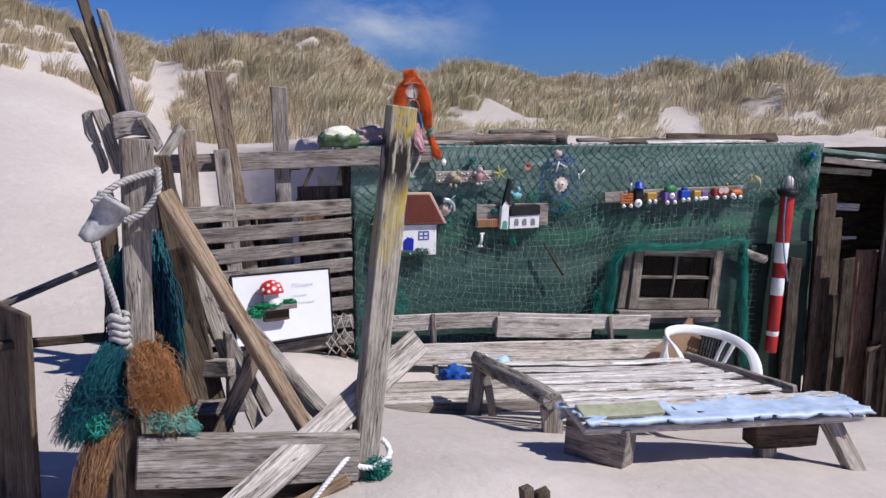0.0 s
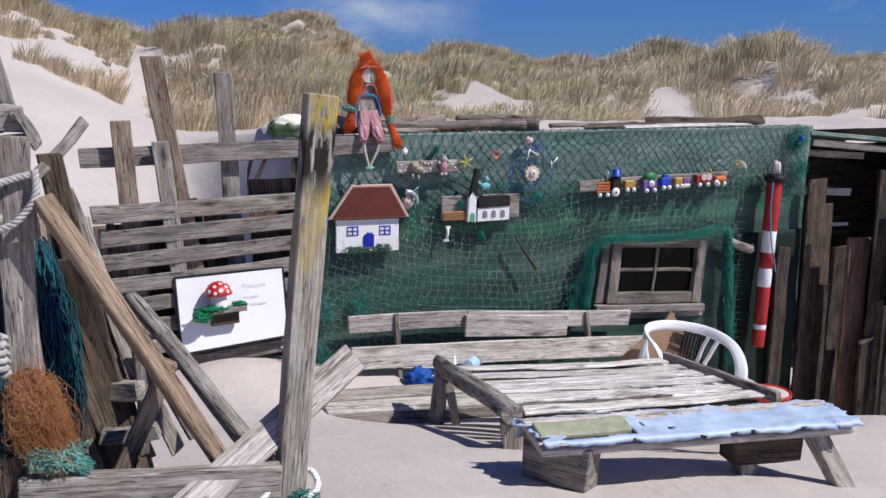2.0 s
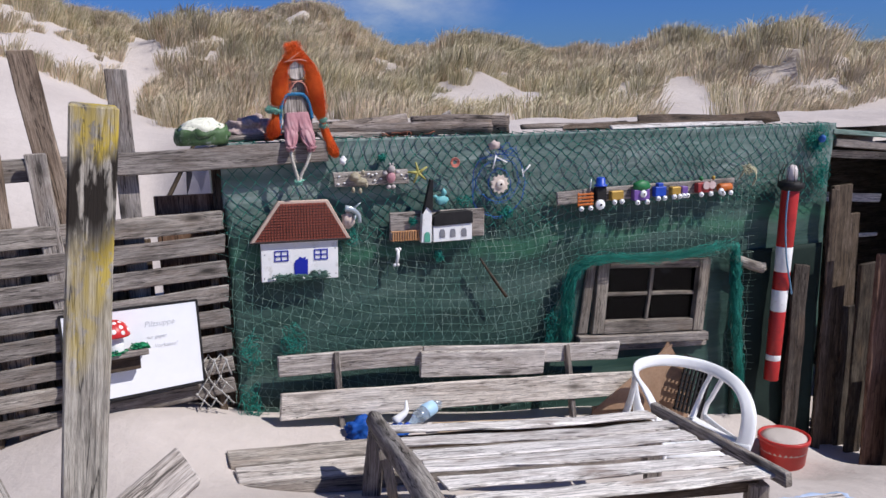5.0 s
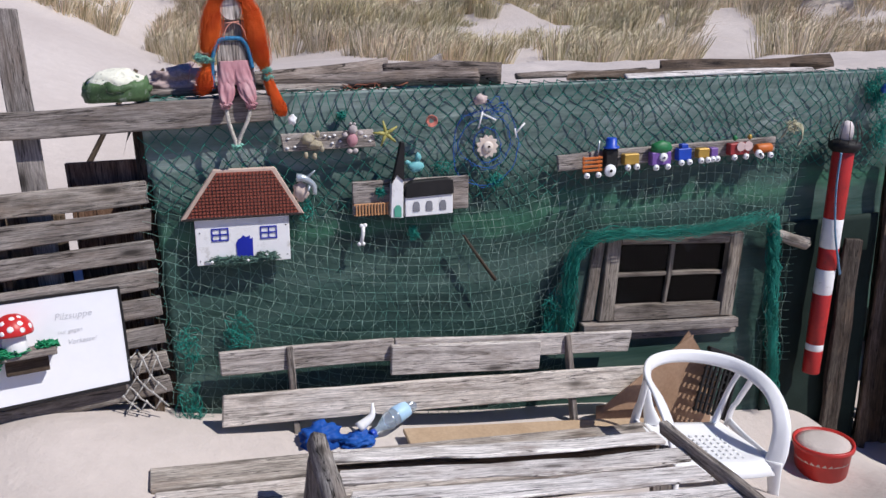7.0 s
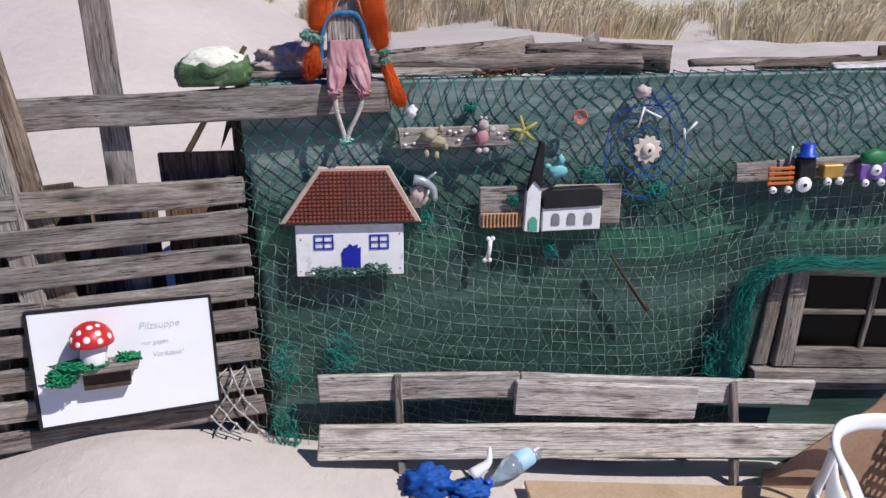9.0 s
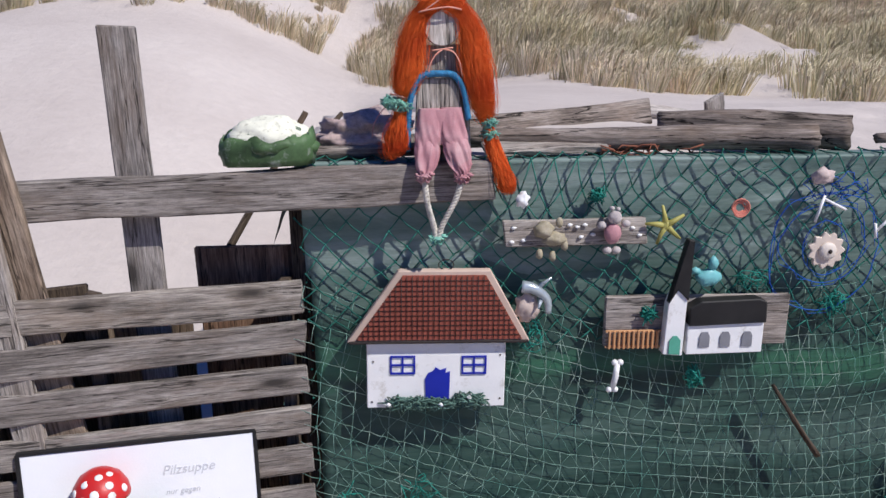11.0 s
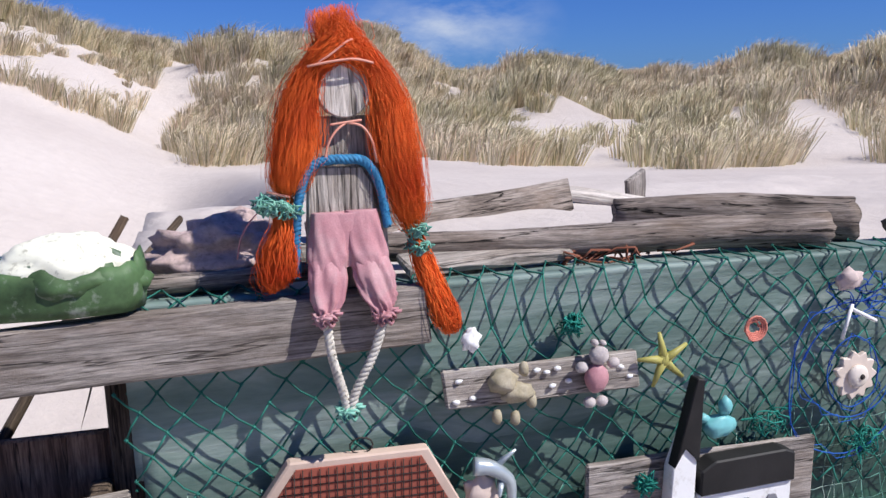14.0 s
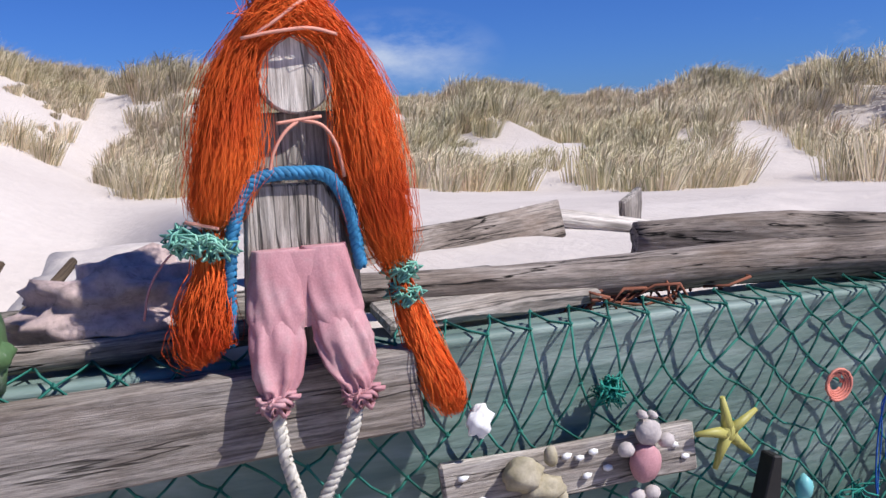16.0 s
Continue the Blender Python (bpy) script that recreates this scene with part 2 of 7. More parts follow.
def tarp_material():
    m = Mat("green_tarpaulin")
    v = m.coords((1, 1, 1), spread=False)
    long = m.coords((0.7, 1, 5.0), spread=False)
    c = m.ramp(m.noise(long, 1.6, 6, 0.6, 0.4), [(0.3, (0.012, 0.034, 0.028)), (0.5, (0.028, 0.066, 0.053)), (0.72, (0.075, 0.125, 0.105))])
    c = m.mix(m.ramp(m.noise(v, 3.0, 6, 0.7), [(0.5, grey(0.0)), (0.75, grey(0.5))]), c, (0.06, 0.10, 0.088))
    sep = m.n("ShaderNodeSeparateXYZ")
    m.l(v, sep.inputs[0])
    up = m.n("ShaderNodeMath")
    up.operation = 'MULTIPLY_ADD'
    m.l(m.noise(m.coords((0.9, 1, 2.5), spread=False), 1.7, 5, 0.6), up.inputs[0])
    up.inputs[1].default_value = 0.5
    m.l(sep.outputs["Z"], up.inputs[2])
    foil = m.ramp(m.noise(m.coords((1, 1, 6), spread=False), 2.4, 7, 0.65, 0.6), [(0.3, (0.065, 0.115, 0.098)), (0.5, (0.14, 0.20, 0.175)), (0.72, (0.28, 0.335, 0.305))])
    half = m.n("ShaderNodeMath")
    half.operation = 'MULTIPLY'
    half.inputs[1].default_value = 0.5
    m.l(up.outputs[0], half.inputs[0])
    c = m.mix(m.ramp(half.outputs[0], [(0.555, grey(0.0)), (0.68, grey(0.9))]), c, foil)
    strip = m.ramp(half.outputs[0], [(0.47, grey(0.0)), (0.50, grey(0.5)), (0.53, grey(0.0))])
    c = m.mix(strip, c, (0.045, 0.20, 0.10))
    wv = m.n("ShaderNodeTexWave", Scale=62.0, Distortion=1.2, Detail=2.0)
    wv.bands_direction = 'Z'
    m.l(v, wv.inputs["Vector"])
    wx = m.n("ShaderNodeTexWave", Scale=62.0, Distortion=1.2, Detail=2.0)
    wx.bands_direction = 'X'
    m.l(v, wx.inputs["Vector"])
    weave = m.mix(0.5, wv.outputs["Fac"], wx.outputs["Fac"])
    c = m.mix(0.07, c, m.ramp(weave, [(0.25, grey(0.62)), (0.7, grey(1.2))]), 'MULTIPLY')
    m.bump(m.noise(long, 4.0, 6), 0.6, 0.012)
    return m.done(c, 0.55, 0, 0.4)


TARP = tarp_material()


def sheet_material():
    m = Mat("clear_plastic_sheet")
    v = m.coords((1, 1, 6), spread=False)
    c = m.ramp(m.noise(v, 2.4, 7, 0.65, 0.6), [(0.3, (0.082, 0.132, 0.116)), (0.5, (0.160, 0.220, 0.198)), (0.72, (0.31, 0.365, 0.345))])
    m.bump(m.noise(v, 9.0, 5), 0.5, 0.008)
    return m.done(c, 0.55, 0, 0.3)


SHEET = sheet_material()


def plain(name, col, rough=0.5, spec=0.4, metal=0.0, vary=0.12, scale=14.0, bump=0.15, dirt=None):
    """Paint, plastic and the like, with faint blotches and a fine relief."""
    m = Mat(name)
    v = m.coords((1, 1, 1))
    n = m.noise(v, scale, 5, 0.6)
    c = m.ramp(n, [(0.3, tuple(x * (1 - vary) for x in col)), (0.7, tuple(min(1, x * (1 + vary)) for x in col))])
    if dirt:
        c = m.mix(m.ramp(m.noise(v, scale * 1.7, 6, 0.7), [(0.55, grey(0.0)), (0.68, grey(0.75))]), c, dirt)
    m.bump(m.noise(v, scale * 12, 3), bump, 0.002)
    return m.done(c, rough, metal, spec)


def cord_material(name, c1, c2):
    m = Mat(name)
    c = m.ramp(m.noise(m.coords((1, 1, 1), spread=False), 9.0, 4), [(0.35, c1), (0.65, c2)])
    return m.done(c, 0.7, 0, 0.25)


NET_DARK = cord_material("dark_green_net_cord", (0.014, 0.10, 0.075), (0.035, 0.19, 0.145))
NET_PALE = cord_material("pale_green_net_cord", (0.10, 0.25, 0.20), (0.32, 0.42, 0.36))
NET_TEAL = cord_material("teal_net_cord", (0.015, 0.16, 0.125), (0.03, 0.27, 0.21))
WHITE_PAINT = plain("white_paint", (0.78, 0.77, 0.76), 0.5, 0.4, vary=0.05, dirt=(0.5, 0.47, 0.42))
WHITE_PLASTIC = plain("white_plastic", (0.80, 0.80, 0.80), 0.35, 0.5, vary=0.03)
RED_PAINT = plain("red_paint", (0.42, 0.022, 0.02), 0.45, 0.4, dirt=(0.2, 0.02, 0.02))
BLACK = plain("black_paint", (0.014, 0.013, 0.013), 0.6, 0.3, vary=0.4)
BLUE = plain("blue_paint", (0.01, 0.02, 0.30), 0.5, 0.3)


# ---- builders ----
WORLD_OF = {}


def place(ob, m, parent=None):
    """Put ob at the world pose m, under parent."""
    WORLD_OF[ob] = m
    if parent is not None:
        ob.parent = parent
        ob.matrix_basis = WORLD_OF[parent].inverted() @ m
    else:
        ob.matrix_basis = m
    return ob


def finish(name, bm, mat, smooth=False):
    me = bpy.data.meshes.new(name)
    bm.normal_update()
    bm.to_mesh(me)
    bm.free()
    for k in (mat if isinstance(mat, (list, tuple)) else [mat]):
        me.materials.append(k)
    if smooth:
        for p in me.polygons:
            p.use_smooth = True
    return me


def part(name, bm, mat, parent=None, label="", m=None, smooth=False):
    """Link a bmesh as one mesh object, at the world pose m, under parent."""
    ob = new(name, finish(name, bm, mat, smooth))
    place(ob, m if m is not None else (WORLD_OF[parent] if parent is not None else Matrix()), parent)
    if label:
        ob["label"] = label
    return ob


def thing(name, at, label, category, group="", m=None):
    """An empty that carries the parts of one thing."""
    ob = new(name)
    ob.empty_display_size = 0.05
    place(ob, m if m is not None else Matrix.Translation(at))
    return tagged(ob, label, category, group)


def axes(a, b, face):
    """A frame with x from a to b and z towards face, at the middle."""
    a, b = Vector(a), Vector(b)
    x = (b - a).normalized()
    z = Vector(face)
    z = (z - z.dot(x) * x).normalized()
    y = z.cross(x)
    m = Matrix((x, y, z)).transposed().to_4x4()
    m.translation = (a + b) / 2
    return m, (b - a).length


def plank_mesh(length, w, t, seed=0, seg=7, rough=0.004, bevel=0.004, taper=1.0):
    rng = random.Random(seed * 7919 + 13)
    bm = bmesh.new()
    rings = []
    bend = rng.uniform(-1, 1) * rough * 1.5
    for i in range(seg + 1):
        u = i / seg
        x = (u - 0.5) * length
        if i in (0, seg):
            skew = rng.uniform(-1, 1) * rough * 1.2
        else:
            skew = 0
        k = 1 + (taper - 1) * u
        off = bend * math.sin(u * math.pi)
        ring = []
        for sy, sz in ((-1, -1), (1, -1), (1, 1), (-1, 1)):
            ring.append(bm.verts.new((x + skew * sy + rng.uniform(-1, 1) * rough * 0.4, sy * w * k / 2 + rng.uniform(-1, 1) * rough * 0.6 + off, sz * t / 2 + rng.uniform(-1, 1) * rough * 0.35 + off * 0.6)))
        rings.append(ring)
    for r, s in zip(rings, rings[1:]):
        for i in range(4):
            j = (i + 1) % 4
            bm.faces.new((r[i], s[i], s[j], r[j]))
    bm.faces.new(rings[0])
    bm.faces.new(rings[-1][::-1])
    bmesh.ops.recalc_face_normals(bm, faces=bm.faces[:])
    if bevel:
        long_edges = [e for e in bm.edges if len(e.link_faces) == 2 and e.calc_face_angle(0) > 0.7]
        bmesh.ops.bevel(bm, geom=long_edges, offset=min(bevel, t * 0.3), segments=1, affect='EDGES')
    return bm


SEED = [0]


def plank(name, a, b, w, t, mat, parent=None, face=(0, -1, 0), label="", category="", group="", rough=0.004, taper=1.0, bevel=0.004):
    """A sawn board from a to b, its broad side towards face."""
    SEED[0] += 1
    m, length = axes(a, b, face)
    ob = part(name, plank_mesh(length, w, t, SEED[0], max(3, min(12, int(length / 0.15))), rough, bevel, taper), mat, parent, label, m)
    if parent is None:
        tagged(ob, label, category, group)
    return ob


def log(name, a, b, r0, r1, mat, parent=None, label="", category="", sides=14, seg=14, rough=0.08, seed=1):
    rng = random.Random(seed)
    m, length = axes(a, b, (0.01, -0.02, 1))
    bm = bmesh.new()
    rings = []
    ph = [rng.uniform(0, 6.28) for _ in range(4)]
    for i in range(seg + 1):
        u = i / seg
        r = r0 + (r1 - r0) * u
        ring = []
        for k in range(sides):
            a2 = 2 * math.pi * k / sides
            rr = r * (1 + rough * math.sin(2 * a2 + ph[0] + u * 3) + rough * 0.6 * math.sin(5 * a2 + ph[1] + u * 7) + rng.uniform(-1, 1) * rough * 0.35)
            ring.append(bm.verts.new(((u - 0.5) * length + rng.uniform(-1, 1) * 0.004, rr * math.cos(a2) + r * 0.25 * math.sin(u * 5 + ph[2]), rr * math.sin(a2) + r * 0.15 * math.sin(u * 6 + ph[3]))))
        rings.append(ring)
    for r, s in zip(rings, rings[1:]):
        for i in range(sides):
            j = (i + 1) % sides
            bm.faces.new((r[i], r[j], s[j], s[i]))
    for ring, flip in ((rings[0], 1), (rings[-1], 0)):
        mid = bm.verts.new(sum((v.co for v in ring), Vector()) / sides)
        for i in range(sides):
            f = (ring[i], ring[(i + 1) % sides], mid)
            bm.faces.new(f[::-1] if flip else f)
    bmesh.ops.recalc_face_normals(bm, faces=bm.faces[:])
    ob = part(name, bm, mat, parent, label, m)
    for p in ob.data.polygons:
        p.use_smooth = len(p.vertices) == 4
    if parent is None:
        tagged(ob, label, category)
    return ob


def tubes(bm, lines, r, sides=4, taper=1.0, mat=0):
    """Thin tubes along lists of points, all into bm."""
    for pts in lines:
        pts = [Vector(p) for p in pts]
        rings = []
        for i, p in enumerate(pts):
            d = (pts[min(i + 1, len(pts) - 1)] - pts[max(i - 1, 0)])
            if d.length < 1e-7:
                d = Vector((0, 0, 1))
            d.normalize()
            u = d.cross(Vector((0.31, 0.52, 0.79)))
            if u.length < 1e-3:
                u = d.cross(Vector((1, 0, 0)))
            u.normalize()
            v = d.cross(u)
            rr = r * (1 + (taper - 1) * i / max(1, len(pts) - 1))
            rings.append([bm.verts.new(p + (u * math.cos(2 * math.pi * k / sides) + v * math.sin(2 * math.pi * k / sides)) * rr) for k in range(sides)])
        for a, b in zip(rings, rings[1:]):
            for k in range(sides):
                f = bm.faces.new((a[k], a[(k + 1) % sides], b[(k + 1) % sides], b[k]))
                f.material_index = mat
                f.smooth = True
        for ring, fl in ((rings[0], 1), (rings[-1], 0)):
            f = bm.faces.new(ring[::-1] if fl else ring)
            f.material_index = mat
    return bm


def spline(pts, n):
    """n points along a smooth curve through pts."""
    pts = [Vector(p) for p in pts]
    ext = [pts[0] * 2 - pts[1], *pts, pts[-1] * 2 - pts[-2]]
    out = []
    k = len(pts) - 1
    for i in range(n):
        u = i / (n - 1) * k
        j = min(int(u), k - 1)
        f = u - j
        a, b, c, d = ext[j:j + 4]
        out.append(0.5 * (2 * b + (c - a) * f + (2 * a - 5 * b + 4 * c - d) * f * f + (3 * b - a - 3 * c + d) * f ** 3))
    return out


def rope_lines(pts, r, n, strands=3, turns_per_m=18.0):
    """Strands twisted round a curve."""
    cen = spline(pts, n)
    lines = [[] for _ in range(strands)]
    s = 0.0
    for i, p in enumerate(cen):
        d = (cen[min(i + 1, n - 1)] - cen[max(i - 1, 0)]).normalized()
        u = d.cross(Vector((0.2, 0.9, 0.3))).normalized()
        v = d.cross(u)
        if i:
            s += (p - cen[i - 1]).length
        for k in range(strands):
            a = 2 * math.pi * (k / strands + s * turns_per_m)
            lines[k].append(p + (u * math.cos(a) + v * math.sin(a)) * r * 0.52)
    return lines


def rope(name, pts, r, mat, parent=None, label="", category="", n=60, turns=18.0, strands=3, sides=6):
    bm = bmesh.new()
    tubes(bm, rope_lines(pts, r, n, strands, turns), r * 0.56, sides)
    ob = part(name, bm, mat, parent, label)
    if parent is None:
        tagged(ob, label, category)
    return ob


# ---- ground ----
def step(a, b, v):
    u = np.clip((v - a) / (b - a), 0, 1)
    return u * u * (3 - 2 * u)


def bell(v, mid, wide):
    return np.exp(-((v - mid) / wide) ** 2)


def hum(x, y, s, seed):
    """Cheap smooth noise from crossed waves, about -1 to 1."""
    r = np.random.RandomState(seed)
    out = 0
    for k in range(5):
        a = r.uniform(0, 6.28)
        f = s * r.uniform(0.6, 1.7)
        out = out + np.sin((x * np.cos(a) + y * np.sin(a)) * f + r.uniform(0, 6.28))
    return out / 2.6


def edge_of_grass(deg):
    return 17 - 3.5 * bell(deg, 30, 3.0) + 2.5 * bell(deg, 26, 1.6) + 2.5 * bell(deg, 36, 2.5) - 2 * bell(deg, -8, 5) + 5 * bell(deg, 2.2, 1.0) - 2.2 * bell(deg, 19.5, 4) - 2.0 * bell(deg, 41, 5) - 1.9 * bell(deg, 30, 14)


def ground(x, y):
    x, y = np.asarray(x, float), np.asarray(y, float)
    d = np.hypot(x, y)
    deg = np.degrees(np.arctan2(x, y))
    slope_x = 0.17 * (np.logaddexp(0, (np.clip(x, -20, 9) - 1.3) * 5) / 5)
    near = 0.33 - slope_x * step(-3, 3, y) - 0.31 * step(2.3, 4.7, y)
    near = near + 0.16 * bell(x, 0.75, 0.5) * bell(y, 4.75, 0.5) + 0.02 * hum(x, y, 3.0, 3) * step(0.3, 1.2, d)
    near = near - 0.12 * bell(x, 2.3, 0.8) * bell(y, 3.7, 0.6) - 0.07 * bell(x, 3.8, 0.5) * bell(y, 4.2, 0.5)
    near = near + 0.05 * bell(x, 1.0, 0.5) * bell(y, 2.4, 0.25) - 0.05 * bell(x, 1.75, 0.45) * bell(y, 2.6, 0.35) - 0.10 * bell(x, 1.55, 0.45) * bell(y, 4.25, 0.3) - 0.13 * bell(x, 4.15, 0.35) * bell(y, 4.3, 0.35)
    near = near - 0.16 * step(4.2, 5.0, x) * step(3.4, 4.6, y) - 0.16 * step(4.3, 4.8, x) * step(3.9, 4.6, y)
    berm = step(0.9, 1.9, x) * step(5.88, 6.4, y)
    near = near + (1.30 + 0.03 * hum(x, y, 2.0, 8) - near) * berm
    low = 0.72 + 1.35 / (1 + np.exp((deg - 0.5) / 2.4)) * bell(deg, -6, 26) + 0.2 * bell(deg, 15, 6)
    z = near + (low - near) * step(4.9, 16.5, d)
    rise = 1.75 + 5.2 * bell(deg, -10, 8) + 1.75 * bell(deg, 1, 5) + 1.75 * bell(deg, 8, 4) + 2.4 * bell(deg, 12.6, 2.8) + 0.6 * bell(deg, 23, 3) - 0.35 * bell(deg, 31, 4)
    d1 = 36.0
    top = 1.6 + d1 * np.tan(np.radians(rise)) - 0.62
    foot = 16.6 - 1.6 * bell(deg, 30, 9) - 1.5 * bell(deg, -8, 6) + 1.3 * bell(deg, 2.5, 3)
    u = np.clip((d - foot) / (d1 - 17), 0, 1)
    z = z + (top - z) * (1 - (1 - u) ** 1.7) * bell(deg, 20, 60)
    lumps = (0.46 * hum(x, y, 0.7, 5) + 0.27 * hum(x, y, 1.8, 6)) * step(15, 21, d) * (1 - 0.6 * step(30, 36, d))
    z = z + lumps * bell(deg, 20, 55)
    far = step(38, 90, d)
    z = z * (1 - far) + far * -1.0
    # a higher dune far behind the first ridge
    hill = 3.1 * bell(deg, 42.3, 3.2) + 2.2 * bell(deg, 49.5, 2.2) + 1.6 * bell(deg, 37.5, 3.0)
    return z + (hill + 0.3) * bell(d, 62, 11) * bell(deg, 43, 9) + 0.25 * hum(x, y, 0.5, 9) * bell(d, 62, 10)


def build_ground():
    def line(lo, hi, fine_lo, fine_hi, fine, n):
        mid = np.arange(fine_lo, fine_hi + fine, fine)
        g = np.geomspace(fine, 1, n)
        left = fine_lo - (np.cumsum(g) / np.sum(g) * (fine_lo - lo))[::-1]
        right = fine_hi + np.cumsum(g) / np.sum(g) * (hi - fine_hi)
        return np.concatenate([left, mid, right])
    xs = line(-900, 900, -2.0, 6.0, 0.05, 90)
    ys = line(-900, 900, 0.5, 6.6, 0.05, 110)
    gx, gy = np.meshgrid(xs, ys)
    gz = ground(gx, gy)
    co = np.stack([gx, gy, gz], -1).reshape(-1, 3)
    nx, ny = len(xs), len(ys)
    i = np.arange(nx * ny).reshape(ny, nx)
    faces = np.stack([i[:-1, :-1], i[:-1, 1:], i[1:, 1:], i[1:, :-1]], -1).reshape(-1, 4)
    me = bpy.data.meshes.new("ground")
    me.from_pydata(co.tolist(), [], faces.tolist())
    me.polygons.foreach_set("use_smooth", [True] * len(me.polygons))
    me.materials.append(SAND)
    return tagged(new("ground", me), "pale dry dune sand, wind-smoothed and rising to dunes", "sand", kind="structure")


GROUND = build_ground()
WORLD_OF[GROUND] = Matrix()


def gz(x, y):
    return float(ground(x, y))


def build_grass(count=9600, far_count=1000, blades=72):
    """Tussocks whose blades spring from a tight foot and arch outwards, leaning with the wind."""
    r = np.random.RandomState(11)

    def scatter(n, lo, hi, deg_lo, deg_hi):
        d = np.sqrt(r.uniform(lo ** 2, hi ** 2, n))
        deg = r.uniform(deg_lo, deg_hi, n)
        return d * np.sin(np.radians(deg)), d * np.cos(np.radians(deg)), d, deg
    x, y, d, deg = scatter(count * 4, 12.5, 43, -15, 56)
    bare = hum(x, y, 0.8, 21) * 0.55 + hum(x, y, 2.1, 22) * 0.5
    edge = edge_of_grass(deg) - 0.6 + 1.3 * hum(x, y, 1.3, 23)
    path = bell(deg, 2.2 + 0.25 * np.sin(d * 0.6), 0.85) * (d < 30)
    keep = (d > edge) & (bare < 0.95 - 0.75 * (d < edge + 3.5)) & (path < 0.35)
    x, y, d = x[keep][:count], y[keep][:count], d[keep][:count]
    fx, fy, fd, fdeg = scatter(far_count * 2, 46, 66, 33, 54)
    fk = hum(fx, fy, 0.5, 24) < 0.35
    x, y, d = np.concatenate([x, fx[fk][:far_count]]), np.concatenate([y, fy[fk][:far_count]]), np.concatenate([d, fd[fk][:far_count]])
    n = len(x)
    z = ground(x, y)
    size = r.uniform(0.34, 0.78, n) * (0.88 + 0.3 * hum(x, y, 1.1, 31))
    a = r.uniform(0, 2 * np.pi, n * blades)
    u = np.sqrt(r.uniform(0, 1, n * blades))
    s = np.repeat(size, blades)
    foot = s * 0.3 * u
    bx = np.repeat(x, blades) + np.cos(a) * foot + r.normal(0, 0.03, n * blades)
    by = np.repeat(y, blades) + np.sin(a) * foot + r.normal(0, 0.03, n * blades)
    bz = np.repeat(z, blades) - 0.05
    h = s * r.uniform(0.6, 1.15, n * blades)
    out = 0.12 + 0.62 * u + r.normal(0, 0.1, n * blades)
    lx = np.cos(a) * out * h + 0.30 * h
    ly = np.sin(a) * out * h - 0.08 * h
    wdt = r.uniform(0.003, 0.0065, n * blades) * (0.7 + np.repeat(d, blades) / 42)
    px, py = np.full_like(a, 0.94), np.full_like(a, -0.35)
    base = np.stack([bx, by, bz], -1)
    side = np.stack([px * wdt, py * wdt, np.zeros_like(wdt)], -1)
    midp = base + np.stack([lx * 0.36, ly * 0.36, h * 0.66], -1)
    tip = base + np.stack([lx, ly, h * np.clip(1.02 - np.abs(out) * 0.5, 0.42, 1)], -1)
    co = np.stack([base - side, base + side, midp + side * 0.8, midp - side * 0.8, tip], 1).reshape(-1, 3)
    k = np.arange(n * blades)[:, None] * 5
    quads = (k + np.array([0, 1, 2, 3])).tolist()
    tris = (k + np.array([3, 2, 4])).tolist()
    me = bpy.data.meshes.new("dune_grass")
    me.from_pydata(co.tolist(), [], quads + tris)
    me.materials.append(GRASS)
    return tagged(new("dune_grass", me), "straw and green marram grass tufts covering the dunes", "grass", kind="stuff")


build_grass()

# ---- hut ----
WALL_Y, X0, X1, ROOF_Z = 4.855, 1.25, 4.80, 1.31


def sheet_wall(name, label, xs, zs, y, thick, wob, mat, hole=None, ux=(1, 0), seed=1, kind="structure", category="wall"):
    """An upright wavy sheet with thickness; hole(x, z) leaves cells out."""
    bm = bmesh.new()
    fr, bk = {}, {}
    for i, u in enumerate(xs):
        for j, z in enumerate(zs):
            n = noise.noise(Vector((u * 1.3, z * 3.0, seed))) * wob + noise.noise(Vector((u * 5, z * 9, seed + 4))) * wob * 0.35
            px, py = (u, y) if ux == (1, 0) else (y, u)
            off = Vector((0, n, 0)) if ux == (1, 0) else Vector((n, 0, 0))
            back = Vector((0, thick, 0)) if ux == (1, 0) else Vector((thick, 0, 0))
            fr[i, j] = bm.verts.new(Vector((px, py, z)) + off)
            bk[i, j] = bm.verts.new(Vector((px, py, z)) + back)
    cells = {(i, j) for i in range(len(xs) - 1) for j in range(len(zs) - 1) if not (hole and hole((xs[i] + xs[i + 1]) / 2, (zs[j] + zs[j + 1]) / 2))}
    for i, j in cells:
        q = ((i, j), (i + 1, j), (i + 1, j + 1), (i, j + 1))
        f = bm.faces.new([fr[k] for k in q])
        f.smooth = True
        bm.faces.new([bk[k] for k in q[::-1]])
        for (a, b), nb in zip(zip(q, q[1:] + q[:1]), ((i, j - 1), (i + 1, j), (i, j + 1), (i - 1, j))):
            if nb not in cells:
                bm.faces.new((fr[b], fr[a], bk[a], bk[b]))
    for v in [v for v in bm.verts if not v.link_faces]:
        bm.verts.remove(v)
    bmesh.ops.recalc_face_normals(bm, faces=bm.faces[:])
    ob = part(name, bm, mat)
    return tagged(ob, label, category, kind=kind)


WIN = (3.57, 0.352)
WA = radians(-5.0)


def win_local(x, z):
    dx, dz = x - WIN[0], z - WIN[1]
    return dx * math.cos(WA) + dz * math.sin(WA), -dx * math.sin(WA) + dz * math.cos(WA)


def win_hole(x, z):
    u, v = win_local(x, z)
    return abs(u) < 0.33 and -0.19 < v < 0.21


